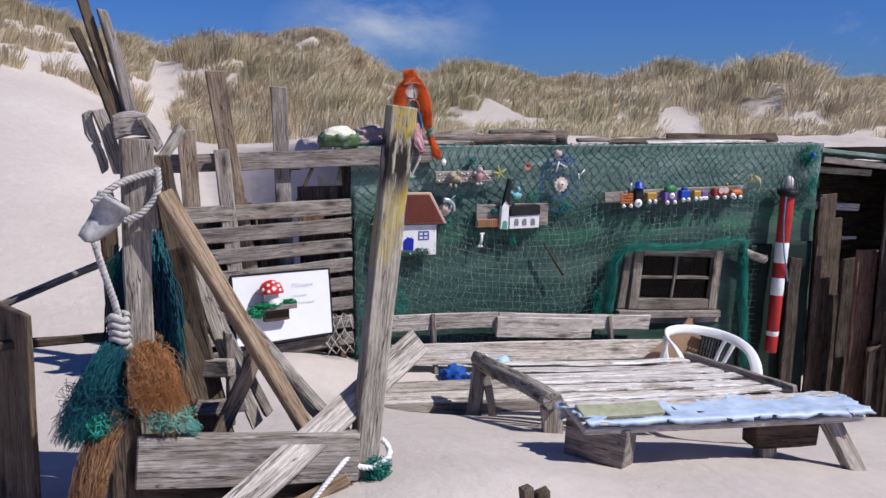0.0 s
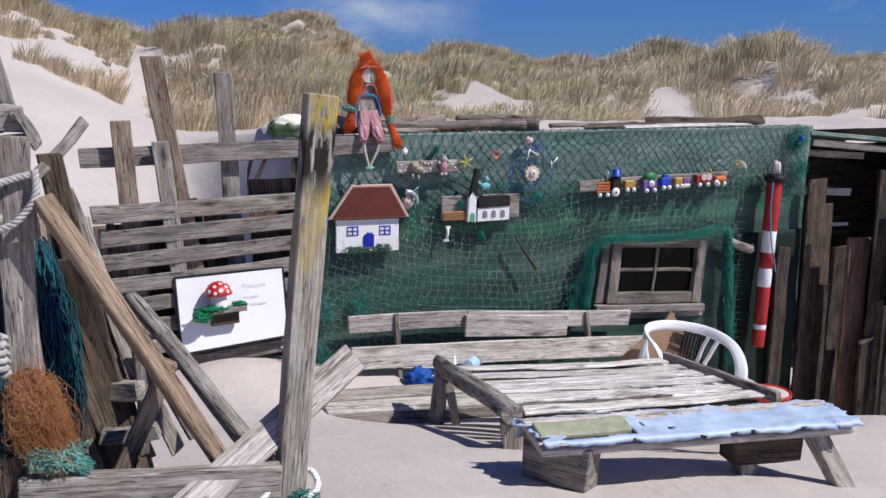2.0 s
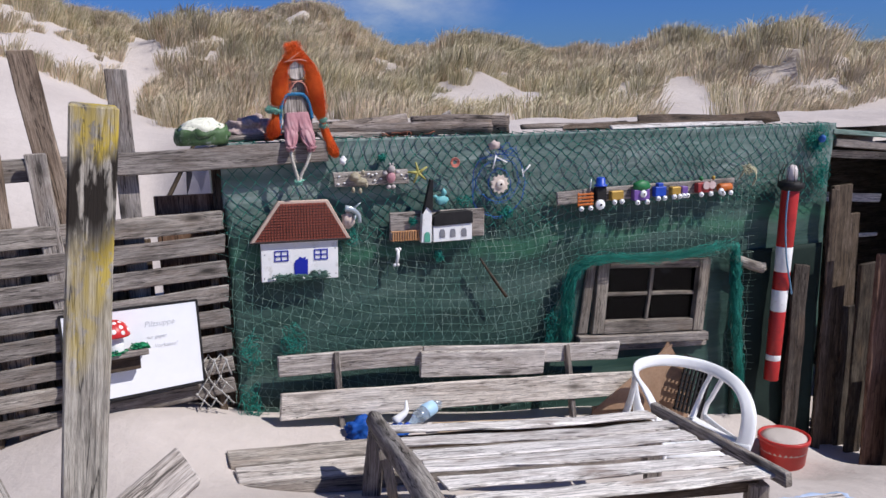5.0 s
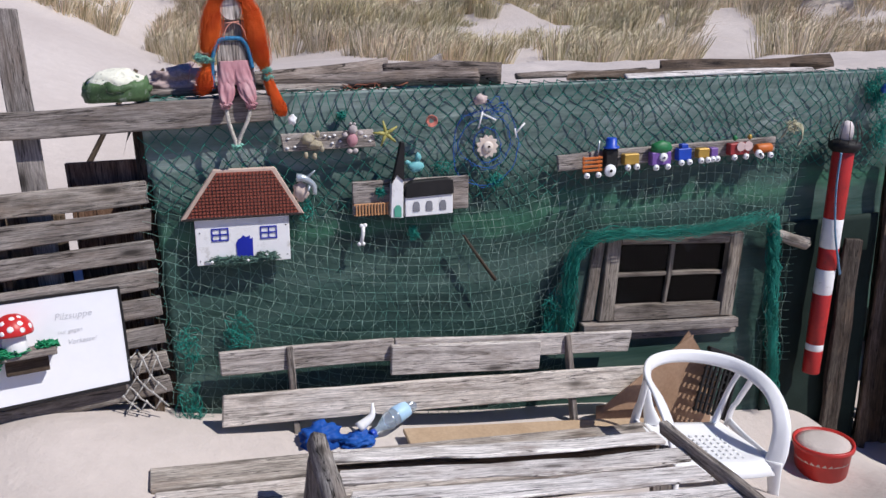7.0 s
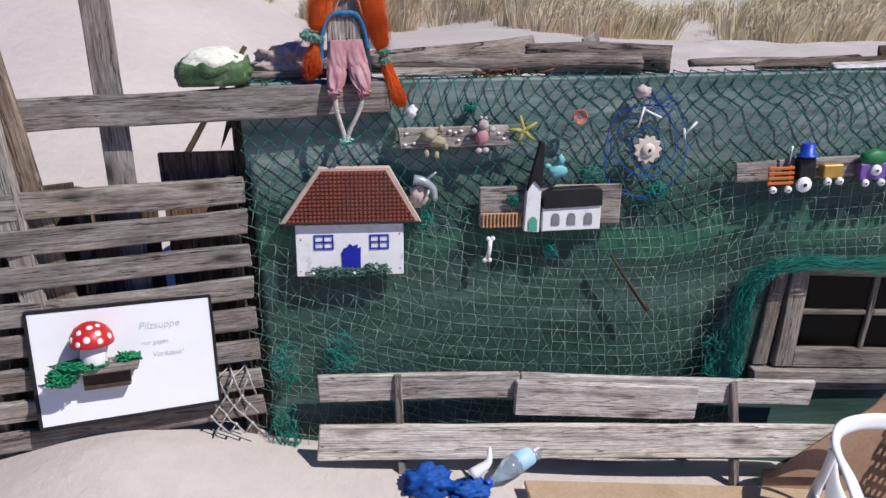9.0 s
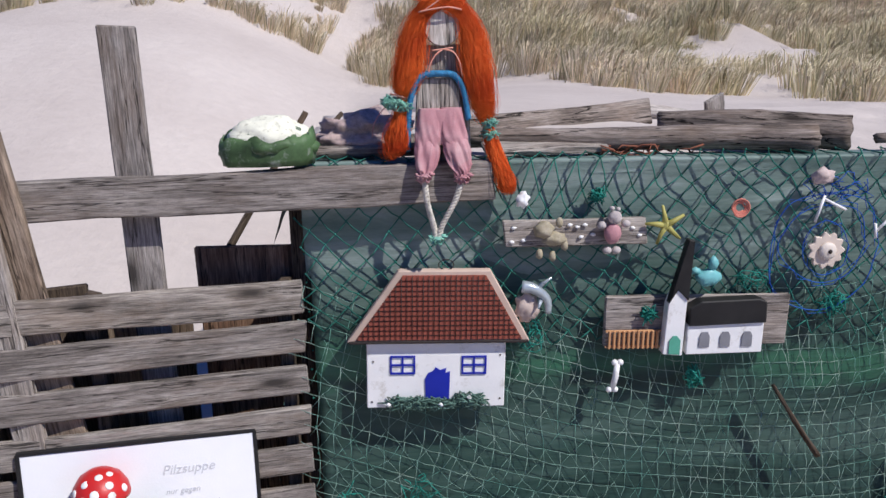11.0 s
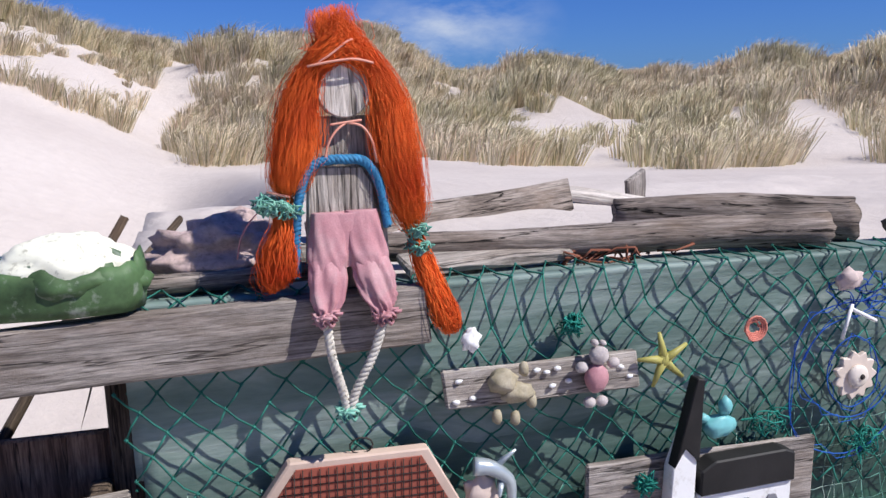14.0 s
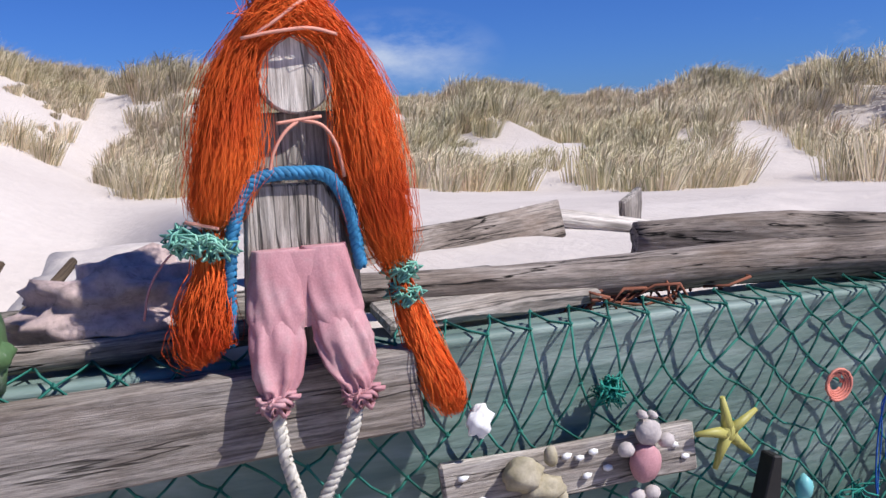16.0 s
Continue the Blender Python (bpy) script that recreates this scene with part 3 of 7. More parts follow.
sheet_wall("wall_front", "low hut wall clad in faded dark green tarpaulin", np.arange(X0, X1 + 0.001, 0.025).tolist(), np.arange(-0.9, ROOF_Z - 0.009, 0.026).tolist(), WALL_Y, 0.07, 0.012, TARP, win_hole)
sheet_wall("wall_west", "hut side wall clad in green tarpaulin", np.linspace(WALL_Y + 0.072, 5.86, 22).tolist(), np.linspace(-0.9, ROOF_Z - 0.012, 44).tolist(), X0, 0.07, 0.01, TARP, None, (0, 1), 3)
sheet_wall("wall_east", "hut side wall of dark boards", np.linspace(WALL_Y + 0.072, 5.86, 6).tolist(), np.linspace(-0.9, ROOF_Z - 0.05, 10).tolist(), X1 - 0.07, 0.06, 0.004, DARK_WOOD, None, (0, 1), 5)
sheet_wall("wall_back", "hut back wall of dark boards", np.linspace(X0 + 0.072, X1 - 0.072, 14).tolist(), np.linspace(-0.9, ROOF_Z - 0.05, 10).tolist(), 5.8, 0.06, 0.004, DARK_WOOD, None, (1, 0), 6)


def roof():
    bm = bmesh.new()
    nx, ny = 60, 8
    g = {}
    for i in range(nx + 1):
        for j in range(ny + 1):
            x = X0 - 0.02 + (X1 - X0 + 0.04) * i / nx
            y = WALL_Y - 0.02 + 1.05 * j / ny
            g[i, j] = bm.verts.new((x, y, 1.335 - 0.013 * (x - X0) + 0.006 * noise.noise(Vector((x * 3, y * 4, 2))) - 0.09 * float(step(4.93, 5.2, y))))
    for i in range(nx):
        for j in range(ny):
            bm.faces.new((g[i, j], g[i + 1, j], g[i + 1, j + 1], g[i, j + 1]))
    ex = bmesh.ops.extrude_face_region(bm, geom=bm.faces[:])
    for v in ex["geom"]:
        if isinstance(v, bmesh.types.BMVert):
            v.co.z -= 0.035
    bmesh.ops.recalc_face_normals(bm, faces=bm.faces[:])
    return tagged(part("roof", bm, SHEET), "flat hut roof covered with cloudy plastic sheeting", "roof", kind="structure")


roof()
# added sheet: its near-black green carries the shade of the wall's low corner
sheet_wall("dark_tarpaulin", "near-black green sheet added low at the hut's corner, shade in its colour", np.arange(4.14, 4.79, 0.03).tolist(), np.arange(-0.9, 0.60, 0.03).tolist(), WALL_Y - 0.026, 0.01, 0.012, fabric("shade_black_green_cloth", (0.006, 0.014, 0.011), (0.014, 0.028, 0.022), 5, 120, 0.8, 0.4), None, (1, 0), 21, "", "tarpaulin")


# ---- upper plastic sheet on the front wall ----
def hanging_sheet():
    bm = bmesh.new()
    nx, nz = 150, 22
    g = {}
    for i in range(nx + 1):
        for j in range(nz + 1):
            x = X0 - 0.012 + (X1 - X0 + 0.02) * i / nx
            depth = 0.32 + 0.07 * noise.noise(Vector((x * 1.4, 3, 1))) + 0.03 * noise.noise(Vector((x * 6, 5, 1)))
            v = (j / nz) ** 1.4
            z = 1.339 - 0.013 * (x - X0) - depth * v + (0.004 * noise.noise(Vector((x * 5, 1, 4))))
            y = WALL_Y - 0.017 - 0.011 * math.exp(-v * 9) + min(1, v * 5) * (0.006 * noise.noise(Vector((x * 4 + z * 2, z * 6, 9))) + 0.003 * noise.noise(Vector((x * 11 + z * 7, z * 12, 2))))
            y += (0.02 if j == 0 else 0) + 0.045 * max(0.0, v - 0.45)
            g[i, j] = bm.verts.new((x, y, z))
    for i in range(nx):
        for j in range(nz):
            f = bm.faces.new((g[i, j + 1], g[i + 1, j + 1], g[i + 1, j], g[i, j]))
            f.smooth = True
    ob = part("plastic_sheet", bm, SHEET)
    ob.modifiers.new("thick", 'SOLIDIFY').thickness = 0.003
    return tagged(ob, "cloudy pale teal plastic sheet hanging over the hut wall's top", "plastic sheet")


hanging_sheet()

# ---- beam, fence and posts ----
plank("beam", (0.10, 4.785, 1.266), (1.73, 4.803, 1.286), 0.10, 0.042, GREY_WOOD, label="weathered grey timber beam spanning the fence to the hut", category="beam", rough=0.005)

pallet = thing("pallet_fence", (0.66, 4.80, gz(0.66, 4.8)), "upright fence of grey wooden pallet slats", "fence")
PX, PA = (0.135, 4.66), (1.25, 4.85)
for k, (zl, zr, w) in enumerate(((0.995, 0.985, 0.09), (0.87, 0.875, 0.085), (0.75, 0.755, 0.08), (0.63, 0.635, 0.08), (0.51, 0.52, 0.08), (0.39, 0.40, 0.08), (0.28, 0.285, 0.075), (0.17, 0.18, 0.075))):
    ext = 0.0 if k in (0, 4, 5) else 0.03
    plank("slat", (PX[0] + ext, PX[1], zl), (PA[0] - 0.02, PA[1] - 0.02, zr), w, 0.022, SLAT_WOOD, pallet, (0.17, -1, 0))
for u in (0.07, 0.5, 0.93):
    x, y = PX[0] + (PA[0] - PX[0]) * u, PX[1] + (PA[1] - PX[1]) * u + 0.05
    plank("stringer", (x, y, -0.1), (x + 0.005, y, 1.02), 0.035, 0.07, DARK_WOOD, pallet, (0, -1, 0))

for a, b, w, mat, lab in (
        ((0.335, 4.725, 0.0), (0.305, 4.715, 1.45), 0.095, BROWN_WOOD, "upright brown board standing behind the pallet fence"),
        ((0.70, 4.775, 0.0), (0.47, 4.735, 1.76), 0.10, BROWN_WOOD, "tall leaning brown board with a ragged top"),
        ((0.57, 4.730, 0.0), (0.485, 4.718, 1.34), 0.085, GREY_WOOD, "short grey board leaning at the beam"),
        ((0.85, 4.845, 0.0), (0.825, 4.835, 1.68), 0.09, GREY_WOOD, "upright grey board standing behind the beam"),
        ((0.30, 4.86, 0.0), (0.36, 4.86, 1.0), 0.1, GREY_WOOD, "grey board behind the pallet slats"),
        ((0.63, 4.89, 0.0), (0.60, 4.89, 1.02), 0.12, DARK_WOOD, "dark board behind the pallet slats"),
        ((0.46, 4.86, 0.0), (0.45, 4.86, 0.93), 0.11, DARK_WOOD, "dark board behind the pallet slats"),
        ((0.76, 4.91, 0.0), (0.74, 4.91, 0.98), 0.13, BROWN_WOOD, "brown board behind the pallet slats"),
        ((0.19, 4.79, 0.0), (0.20, 4.79, 0.9), 0.09, GREY_WOOD, "grey board behind the pallet slats")):
    plank("fence_board", a, b, w, 0.022, mat, label=lab, category="board", group="boards of the fence")
for k in range(4):
    x = 0.22 + 0.195 * k
    plank("backing_board", (x, 4.93 + 0.012 * k, -0.1), (x + 0.01 * (k % 2), 4.93 + 0.012 * k, 0.90 + 0.03 * (k % 3)), 0.18, 0.02, DARK_WOOD if k % 2 else BROWN_WOOD, label="wide dark board behind the pallet fence", category="board", group="boards of the fence")
plank("corner_board", (1.238, 4.905, -0.1), (1.232, 4.905, 1.29), 0.07, 0.025, DARK_WOOD, label="dark corner board beside the hut wall", category="board")
plank("reddish_panel", (1.08, 4.945, 0.05), (1.08, 4.945, 1.10), 0.29, 0.02, wood("reddish_wood", (0.07, 0.04, 0.028), (0.16, 0.095, 0.065), (0.28, 0.185, 0.13)), label="dark reddish wooden panel behind the fence", category="panel")
log("fence_stick", (0.93, 5.05, 0.95), (1.22, 5.3, 1.42), 0.012, 0.010, DARK_WOOD, label="thin dark stick leaning behind the fence", category="stick", sides=8, seg=6)

# ---- yellow-tipped post ----
post = plank("post", (0.665, 2.62, 0.15), (0.835, 2.60, 1.585), 0.087, 0.065, POST_WOOD, label="leaning grey post with flaking yellow paint at its tip", category="post", face=(0.1, -1, 0.1), rough=0.003)
plank("diagonal_plank", (0.20, 2.42, 0.36), (0.95, 2.78, 0.74), 0.10, 0.045, PALE_WOOD, label="bleached plank leaning across the post", category="plank", face=(0.3, -1, 0.9))
plank("low_plank", (-0.03, 2.56, 0.525), (0.66, 2.56, 0.44), 0.165, 0.045, GREY_WOOD, label="wide grey plank set on edge beside the post", category="plank")

# ---- bench against the wall ----
bench = thing("bench", (2.3, 4.5, gz(2.3, 4.5)), "long bleached wooden plank bench against the green wall", "bench")
plank("back_plank", (1.43, 4.755, 0.262), (2.16, 4.755, 0.222), 0.103, 0.022, PALE_WOOD, bench)
plank("back_plank", (2.165, 4.755, 0.220), (3.31, 4.755, 0.098), 0.10, 0.022, PALE_WOOD, bench)
plank("back_plank", (2.14, 4.728, 0.185), (2.835, 4.728, 0.108), 0.135, 0.024, PALE_WOOD, bench)
plank("back_plank", (1.42, 4.69, 0.082), (3.38, 4.69, -0.082), 0.13, 0.026, PALE_WOOD, bench, (0, -1, 0.15))
for x, y0 in ((1.72, 4.70), (2.99, 4.70)):
    plank("upright", (x, 4.62, -0.5), (x - 0.005, 4.755, 0.30 - (x - 1.72) * 0.1), 0.028, 0.04, GREY_WOOD, bench)
plank("seat_plank", (1.14, 4.36, 0.005), (3.2, 4.36, -0.17), 0.13, 0.03, GREY_WOOD, bench, (0, -0.1, 1))
plank("seat_plank", (1.16, 4.21, -0.01), (3.2, 4.21, -0.185), 0.13, 0.03, PALE_WOOD, bench, (0, -0.1, 1))
plank("seat_plank", (1.16, 4.135, -0.05), (3.2, 4.135, -0.225), 0.075, 0.03, GREY_WOOD, bench, (0, -1, 0))
for x in (1.85, 2.9):
    plank("leg", (x, 4.27, -0.7), (x, 4.27, -0.09 - (x - 1.85) * 0.08), 0.09, 0.045, GREY_WOOD, bench, (-1, 0, 0))

# ---- slatted table ----
table = thing("slatted_table", (2.3, 3.6, gz(2.3, 3.6)), "whitewashed slatted wooden table half sunk in sand", "table")


def tz(x, y):
    return 0.315 - 0.065 * (x - 1.68) - 0.115 * (y - 3.05)


for k in range(6):
    v = k / 5
    ya, yb = 3.15 + 0.80 * v, 3.04 + 0.755 * v
    xa, xb = 1.745 + 0.012 * (k % 2), 2.865 + 0.055 * v - 0.02 * (k % 2)
    plank("slat", (xa, ya, tz(xa, ya) + 0.004 + 0.006 * (k * 7 % 3 - 1)), (xb, yb, tz(xb, yb) + 0.004 - 0.005 * (k * 5 % 3 - 1)), 0.112 - 0.008 * (k % 3), 0.012, WHITE_WOOD, table, (0.065, 0.115, 1), rough=0.012)
log("rail", (1.658, 3.05, tz(1.66, 3.05) + 0.008), (1.727, 4.05, tz(1.727, 4.05) + 0.018), 0.040, 0.038, GREYLOG, table, "rough round-edged log rail", seed=4, rough=0.13, seg=24, sides=18)
plank("rail", (2.865, 2.93, tz(2.865, 2.93) + 0.012), (2.955, 3.87, tz(2.955, 3.87) + 0.012), 0.032, 0.05, GREY_WOOD, table, (0, 0, 1))
plank("crossbar", (1.72, 3.18, tz(1.72, 3.18) - 0.045), (2.85, 3.07, tz(2.85, 3.07) - 0.045), 0.05, 0.035, DARK_WOOD, table)
plank("crossbar", (1.74, 3.93, tz(1.74, 3.93) - 0.045), (2.90, 3.80, tz(2.90, 3.80) - 0.045), 0.05, 0.035, DARK_WOOD, table)
for a, b, w in (((1.655, 3.98, -0.35), (1.715, 4.0, 0.20), 0.075), ((1.76, 3.86, -0.35), (1.72, 3.93, 0.17), 0.04), ((1.675, 3.10, 0.0), (1.675, 3.11, 0.285), 0.085), ((2.85, 3.06, -0.2), (2.84, 3.06, 0.2), 0.07), ((2.90, 3.78, -0.6), (2.90, 3.78, 0.12), 0.07)):
    plank("leg", a, b, w, 0.06, GREY_WOOD, table, (-0.3, -1, 0), rough=0.007)

# ---- low bench with the blue cover ----
low = thing("covered_bench", (2.2, 2.65, gz(2.2, 2.65)), "low bench of rough timber blocks with a board seat", "bench")
plank("seat_board", (1.55, 2.69, 0.40), (2.82, 2.58, 0.318), 0.20, 0.03, PALE_WOOD, low, (0, -0.2, 1))
plank("end_block", (1.745, 2.60, 0.275), (1.60, 2.80, 0.285), 0.20, 0.115, GREY_WOOD, low, (-0.8, -0.58, 0), rough=0.008)
plank("end_block", (2.37, 2.66, 0.245), (2.66, 2.62, 0.235), 0.13, 0.11, DARK_WOOD, low, (0, -1, 0))
plank("leg", (2.835, 2.49, 0.0), (2.69, 2.57, 0.30), 0.085, 0.045, GREY_WOOD, low, (0.25, -1, 0.1))
plank("leg", (2.43, 2.64, 0.0), (2.44, 2.64, 0.2), 0.08, 0.06, GREY_WOOD, low, (0, -1, 0))

for x, w, top in ((1.10, 0.035, 0.415), (1.155, 0.05, 0.395)):
    plank("stump", (x, 2.2, gz(x, 2.2) - 0.15), (x + 0.004, 2.2, top), w, 0.04, DARK_WOOD, label="dark rotten stake end sticking out of the sand", category="stake", group="stake ends in the sand", rough=0.008)

# ---- left wooden tower ----
plank("tower_post", (-0.01, 2.75, 0.1), (0.025, 2.75, 1.49), 0.085, 0.075, GREY_WOOD, label="thick upright grey post hung with ropes", category="post", rough=0.005)
plank("brace", (0.095, 2.66, 1.33), (0.52, 2.62, 0.50), 0.05, 0.045, TAN_WOOD, label="tan squared timber leaning down from the post", category="timber", face=(0.5, -1, 0.2))
plank("short_brace", (0.20, 2.74, 0.45), (0.385, 2.70, 0.83), 0.05, 0.03, BROWN_WOOD, label="short brown strut under the leaning timber", category="strut", face=(0.2, -1, 0))
log("round_rafter", (0.285, 3.40, 0.86), (0.67, 2.72, 0.43), 0.032, 0.032, GREYLOG, label="round grey driftwood pole leaning on the pile", category="pole", seed=9)

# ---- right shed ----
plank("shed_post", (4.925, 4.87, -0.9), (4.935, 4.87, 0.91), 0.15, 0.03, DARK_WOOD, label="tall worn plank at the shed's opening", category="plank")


# ---- more builders ----
def slab(pts, y, thick, bevel=0.0):
    """A flat piece cut to the outline pts (x, z), its front at y."""
    bm = bmesh.new()
    f = bm.faces.new([bm.verts.new((x, y, z)) for x, z in pts])
    ex = bmesh.ops.extrude_face_region(bm, geom=[f])
    for v in ex["geom"]:
        if isinstance(v, bmesh.types.BMVert):
            v.co.y += thick
    bmesh.ops.recalc_face_normals(bm, faces=bm.faces[:])
    if bevel:
        bmesh.ops.bevel(bm, geom=bm.edges[:], offset=bevel, segments=1, affect='EDGES')
    return bm


def lathe(profile, sides=24, bm=None, m=None):
    """Turn (radius, height) pairs round z."""
    own = bm is None
    bm = bm or bmesh.new()
    rings = []
    m = m or Matrix()
    for r, z in profile:
        rings.append([bm.verts.new(m @ Vector((max(r, 1e-4) * math.cos(2 * math.pi * k / sides), max(r, 1e-4) * math.sin(2 * math.pi * k / sides), z))) for k in range(sides)])
    new_faces = []
    for a, b in zip(rings, rings[1:]):
        for k in range(sides):
            f = bm.faces.new((a[k], a[(k + 1) % sides], b[(k + 1) % sides], b[k]))
            f.smooth = True
            new_faces.append(f)
    new_faces.append(bm.faces.new(rings[0][::-1]))
    new_faces.append(bm.faces.new(rings[-1]))
    return bm


def blob(center, size, seed=1, rough=0.15, detail=3, bm=None, mat=0, freq=2.0):
    """A lump with an uneven skin."""
    bm = bm or bmesh.new()
    made = bmesh.ops.create_icosphere(bm, subdivisions=detail, radius=1.0)
    c = Vector(center)
    for v in made["verts"]:
        p = v.co.copy()
        k = 1 + rough * (noise.noise(p * freq + Vector((seed * 3.1, seed, 0))) + 0.5 * noise.noise(p * freq * 2.7 + Vector((0, seed, seed * 2))))
        v.co = c + Vector((p.x * size[0], p.y * size[1], p.z * size[2])) * k
        for f in v.link_faces:
            f.smooth = True
            f.material_index = mat
    return bm


def box(center, size, bevel=0.004, bm=None, rot=None):
    bm = bm or bmesh.new()
    made = bmesh.ops.create_cube(bm, size=1.0)
    c = Vector(center)
    r = rot or Matrix()
    for v in made["verts"]:
        v.co = c + (r.to_3x3() @ Vector((v.co.x * size[0], v.co.y * size[1], v.co.z * size[2])))
    if bevel:
        es = {e for v in made["verts"] for e in v.link_edges}
        bmesh.ops.bevel(bm, geom=list(es), offset=bevel, segments=1, affect='EDGES')
    return bm


def fibres(bm, path, radii, count, r, seed=1, wander=0.006, seg=10, mat=0, sides=3, stray=0.0):
    """Many loose strands that follow a path inside a varying radius."""
    rng = random.Random(seed)
    fine = seg * 3
    cen = spline(path, fine)
    for _ in range(count):
        a, q = rng.uniform(0, 6.28), math.sqrt(rng.uniform(0.02, 1))
        if rng.random() < stray:
            q *= rng.uniform(1.1, 1.7)
        u0, u1 = rng.uniform(0, 0.12), rng.uniform(0.82, 1.0)
        ph, ph2, fr = rng.uniform(0, 6.28), rng.uniform(0, 6.28), rng.uniform(4, 11)
        pts = []
        for i in range(seg):
            f = u0 + (u1 - u0) * i / (seg - 1)
            x = f * (fine - 1)
            j = min(int(x), fine - 2)
            p = cen[j].lerp(cen[j + 1], x - j)
            y = f * (len(radii) - 1)
            jr = min(int(y), len(radii) - 2)
            rad = radii[jr] + (radii[jr + 1] - radii[jr]) * (y - jr)
            d = (cen[j + 1] - cen[j]).normalized()
            s = d.cross(Vector((0, 1, 0.05))).normalized()
            w = d.cross(s)
            aa = a + 0.6 * math.sin(3 * f + ph)
            qq = q * (1 + 0.18 * math.sin(fr * f + ph2))
            pts.append(p + (s * math.cos(aa) + w * math.sin(aa) * 0.8) * rad * qq + Vector((rng.uniform(-1, 1), rng.uniform(-1, 1), rng.uniform(-1, 1))) * wander)
        tubes(bm, [pts], r * rng.uniform(0.7, 1.25), sides, 0.5, mat)
    return bm


def tangle(bm, center, size, count, r, seed=1, mat=0, step_len=0.02, n=12, sides=3):
    """A heap of curling thread, rounded and ragged."""
    rng = random.Random(seed)
    c = Vector(center)
    for _ in range(count):
        o = Vector([rng.gauss(0, 0.42) for _ in range(3)])
        p = c + Vector([o[k] * size[k] for k in range(3)])
        d = Vector([rng.uniform(-1, 1) for _ in range(3)]).normalized()
        pts = []
        for _ in range(n):
            pts.append(p.copy())
            off = p - c
            e = Vector([off[k] / size[k] for k in range(3)])
            pull = max(0.0, e.length - 0.75)
            d = (d + Vector([rng.uniform(-1, 1) for _ in range(3)]) * 0.75 - Vector([e[k] for k in range(3)]) * pull * 0.9).normalized()
            p = p + Vector([d[k] * step_len * min(1.0, 0.35 + size[k] / max(size)) for k in range(3)])
        tubes(bm, [pts], r, sides, 1.0, mat)
    return bm


# ---- window ----
WM = Matrix.Translation((WIN[0], WALL_Y, WIN[1])) @ pose(0, 0, 0, 0, -math.degrees(WA), 0)
GLASS = bpy.data.materials.new("dusty_glass")
GLASS.use_nodes = True
gb = GLASS.node_tree.nodes["Principled BSDF"]
gb.inputs["Base Color"].default_value = (0.10, 0.10, 0.13, 1)
gb.inputs["Roughness"].default_value = 0.08
gb.inputs["Transmission Weight"].default_value = 1.0
gb.inputs["IOR"].default_value = 1.22
WINDOW_WOOD = wood("old_window_wood", (0.10, 0.085, 0.07), (0.2, 0.175, 0.15), (0.3, 0.27, 0.235))
window = tagged(new("window_1"), "small four-paned window in worn bare wooden frame", "window", kind="structure")
place(window, WM)
window_frame = new("window_frame")
place(window_frame, WM, window)


def wbar(name, u0, v0, u1, v1, w, t, y, parent, mat=None):
    a, b = WM @ Vector((u0, y, v0)), WM @ Vector((u1, y, v1))
    return plank(name, a, b, w, t, mat or WINDOW_WOOD, parent, (0, -1, 0), rough=0.003)


wbar("stile", -0.335, -0.20, -0.335, 0.225, 0.075, 0.05, -0.01, window_frame)
wbar("stile", 0.335, -0.20, 0.335, 0.225, 0.075, 0.05, -0.01, window_frame)
wbar("bottom_rail", -0.297, -0.165, 0.297, -0.165, 0.075, 0.046, -0.008, window_frame)
wbar("top_rail", -0.297, 0.20, 0.297, 0.20, 0.05, 0.046, -0.008, window_frame)
wbar("glazing_bar", -0.015, -0.127, -0.005, 0.175, 0.022, 0.03, 0.0, window_frame)
wbar("glazing_bar", -0.297, 0.022, -0.024, 0.024, 0.022, 0.028, 0.0, window_frame)
wbar("glazing_bar", 0.006, 0.024, 0.297, 0.022, 0.022, 0.028, 0.0, window_frame)
wbar("window_sill", -0.46, -0.232, 0.40, -0.232, 0.05, 0.06, -0.025, window, GREY_WOOD)
wbar("jamb_board", -0.425, -0.2, -0.405, 0.22, 0.06, 0.03, -0.006, window)
wbar("under_board", -0.40, -0.285, 0.42, -0.275, 0.05, 0.02, -0.008, window, GREY_WOOD)
for u0, u1 in ((-0.297, -0.02), (0.0, 0.297)):
    for v0, v1 in ((-0.13, 0.02), (0.025, 0.176)):
        bm = box((0, 0, 0), (u1 - u0, 0.004, v1 - v0), 0)
        pane = part("pane", bm, GLASS, window, "dark dusty glass", WM @ Matrix.Translation(((u0 + u1) / 2, 0.004, (v0 + v1) / 2)))
        pane.visible_shadow = False
bm = bmesh.new()
tangle(bm, (3.70, 4.90, 0.50), (0.03, 0.01, 0.025), 6, 0.003, 3)
tubes(bm, [[(3.71, 4.905, 0.52), (3.72, 4.91, 1.3)]], 0.0015)
tagged(part("hanging_shell_string", bm, WHITE_PAINT), "pale shell trinket hanging on a thread behind the glass", "trinket")


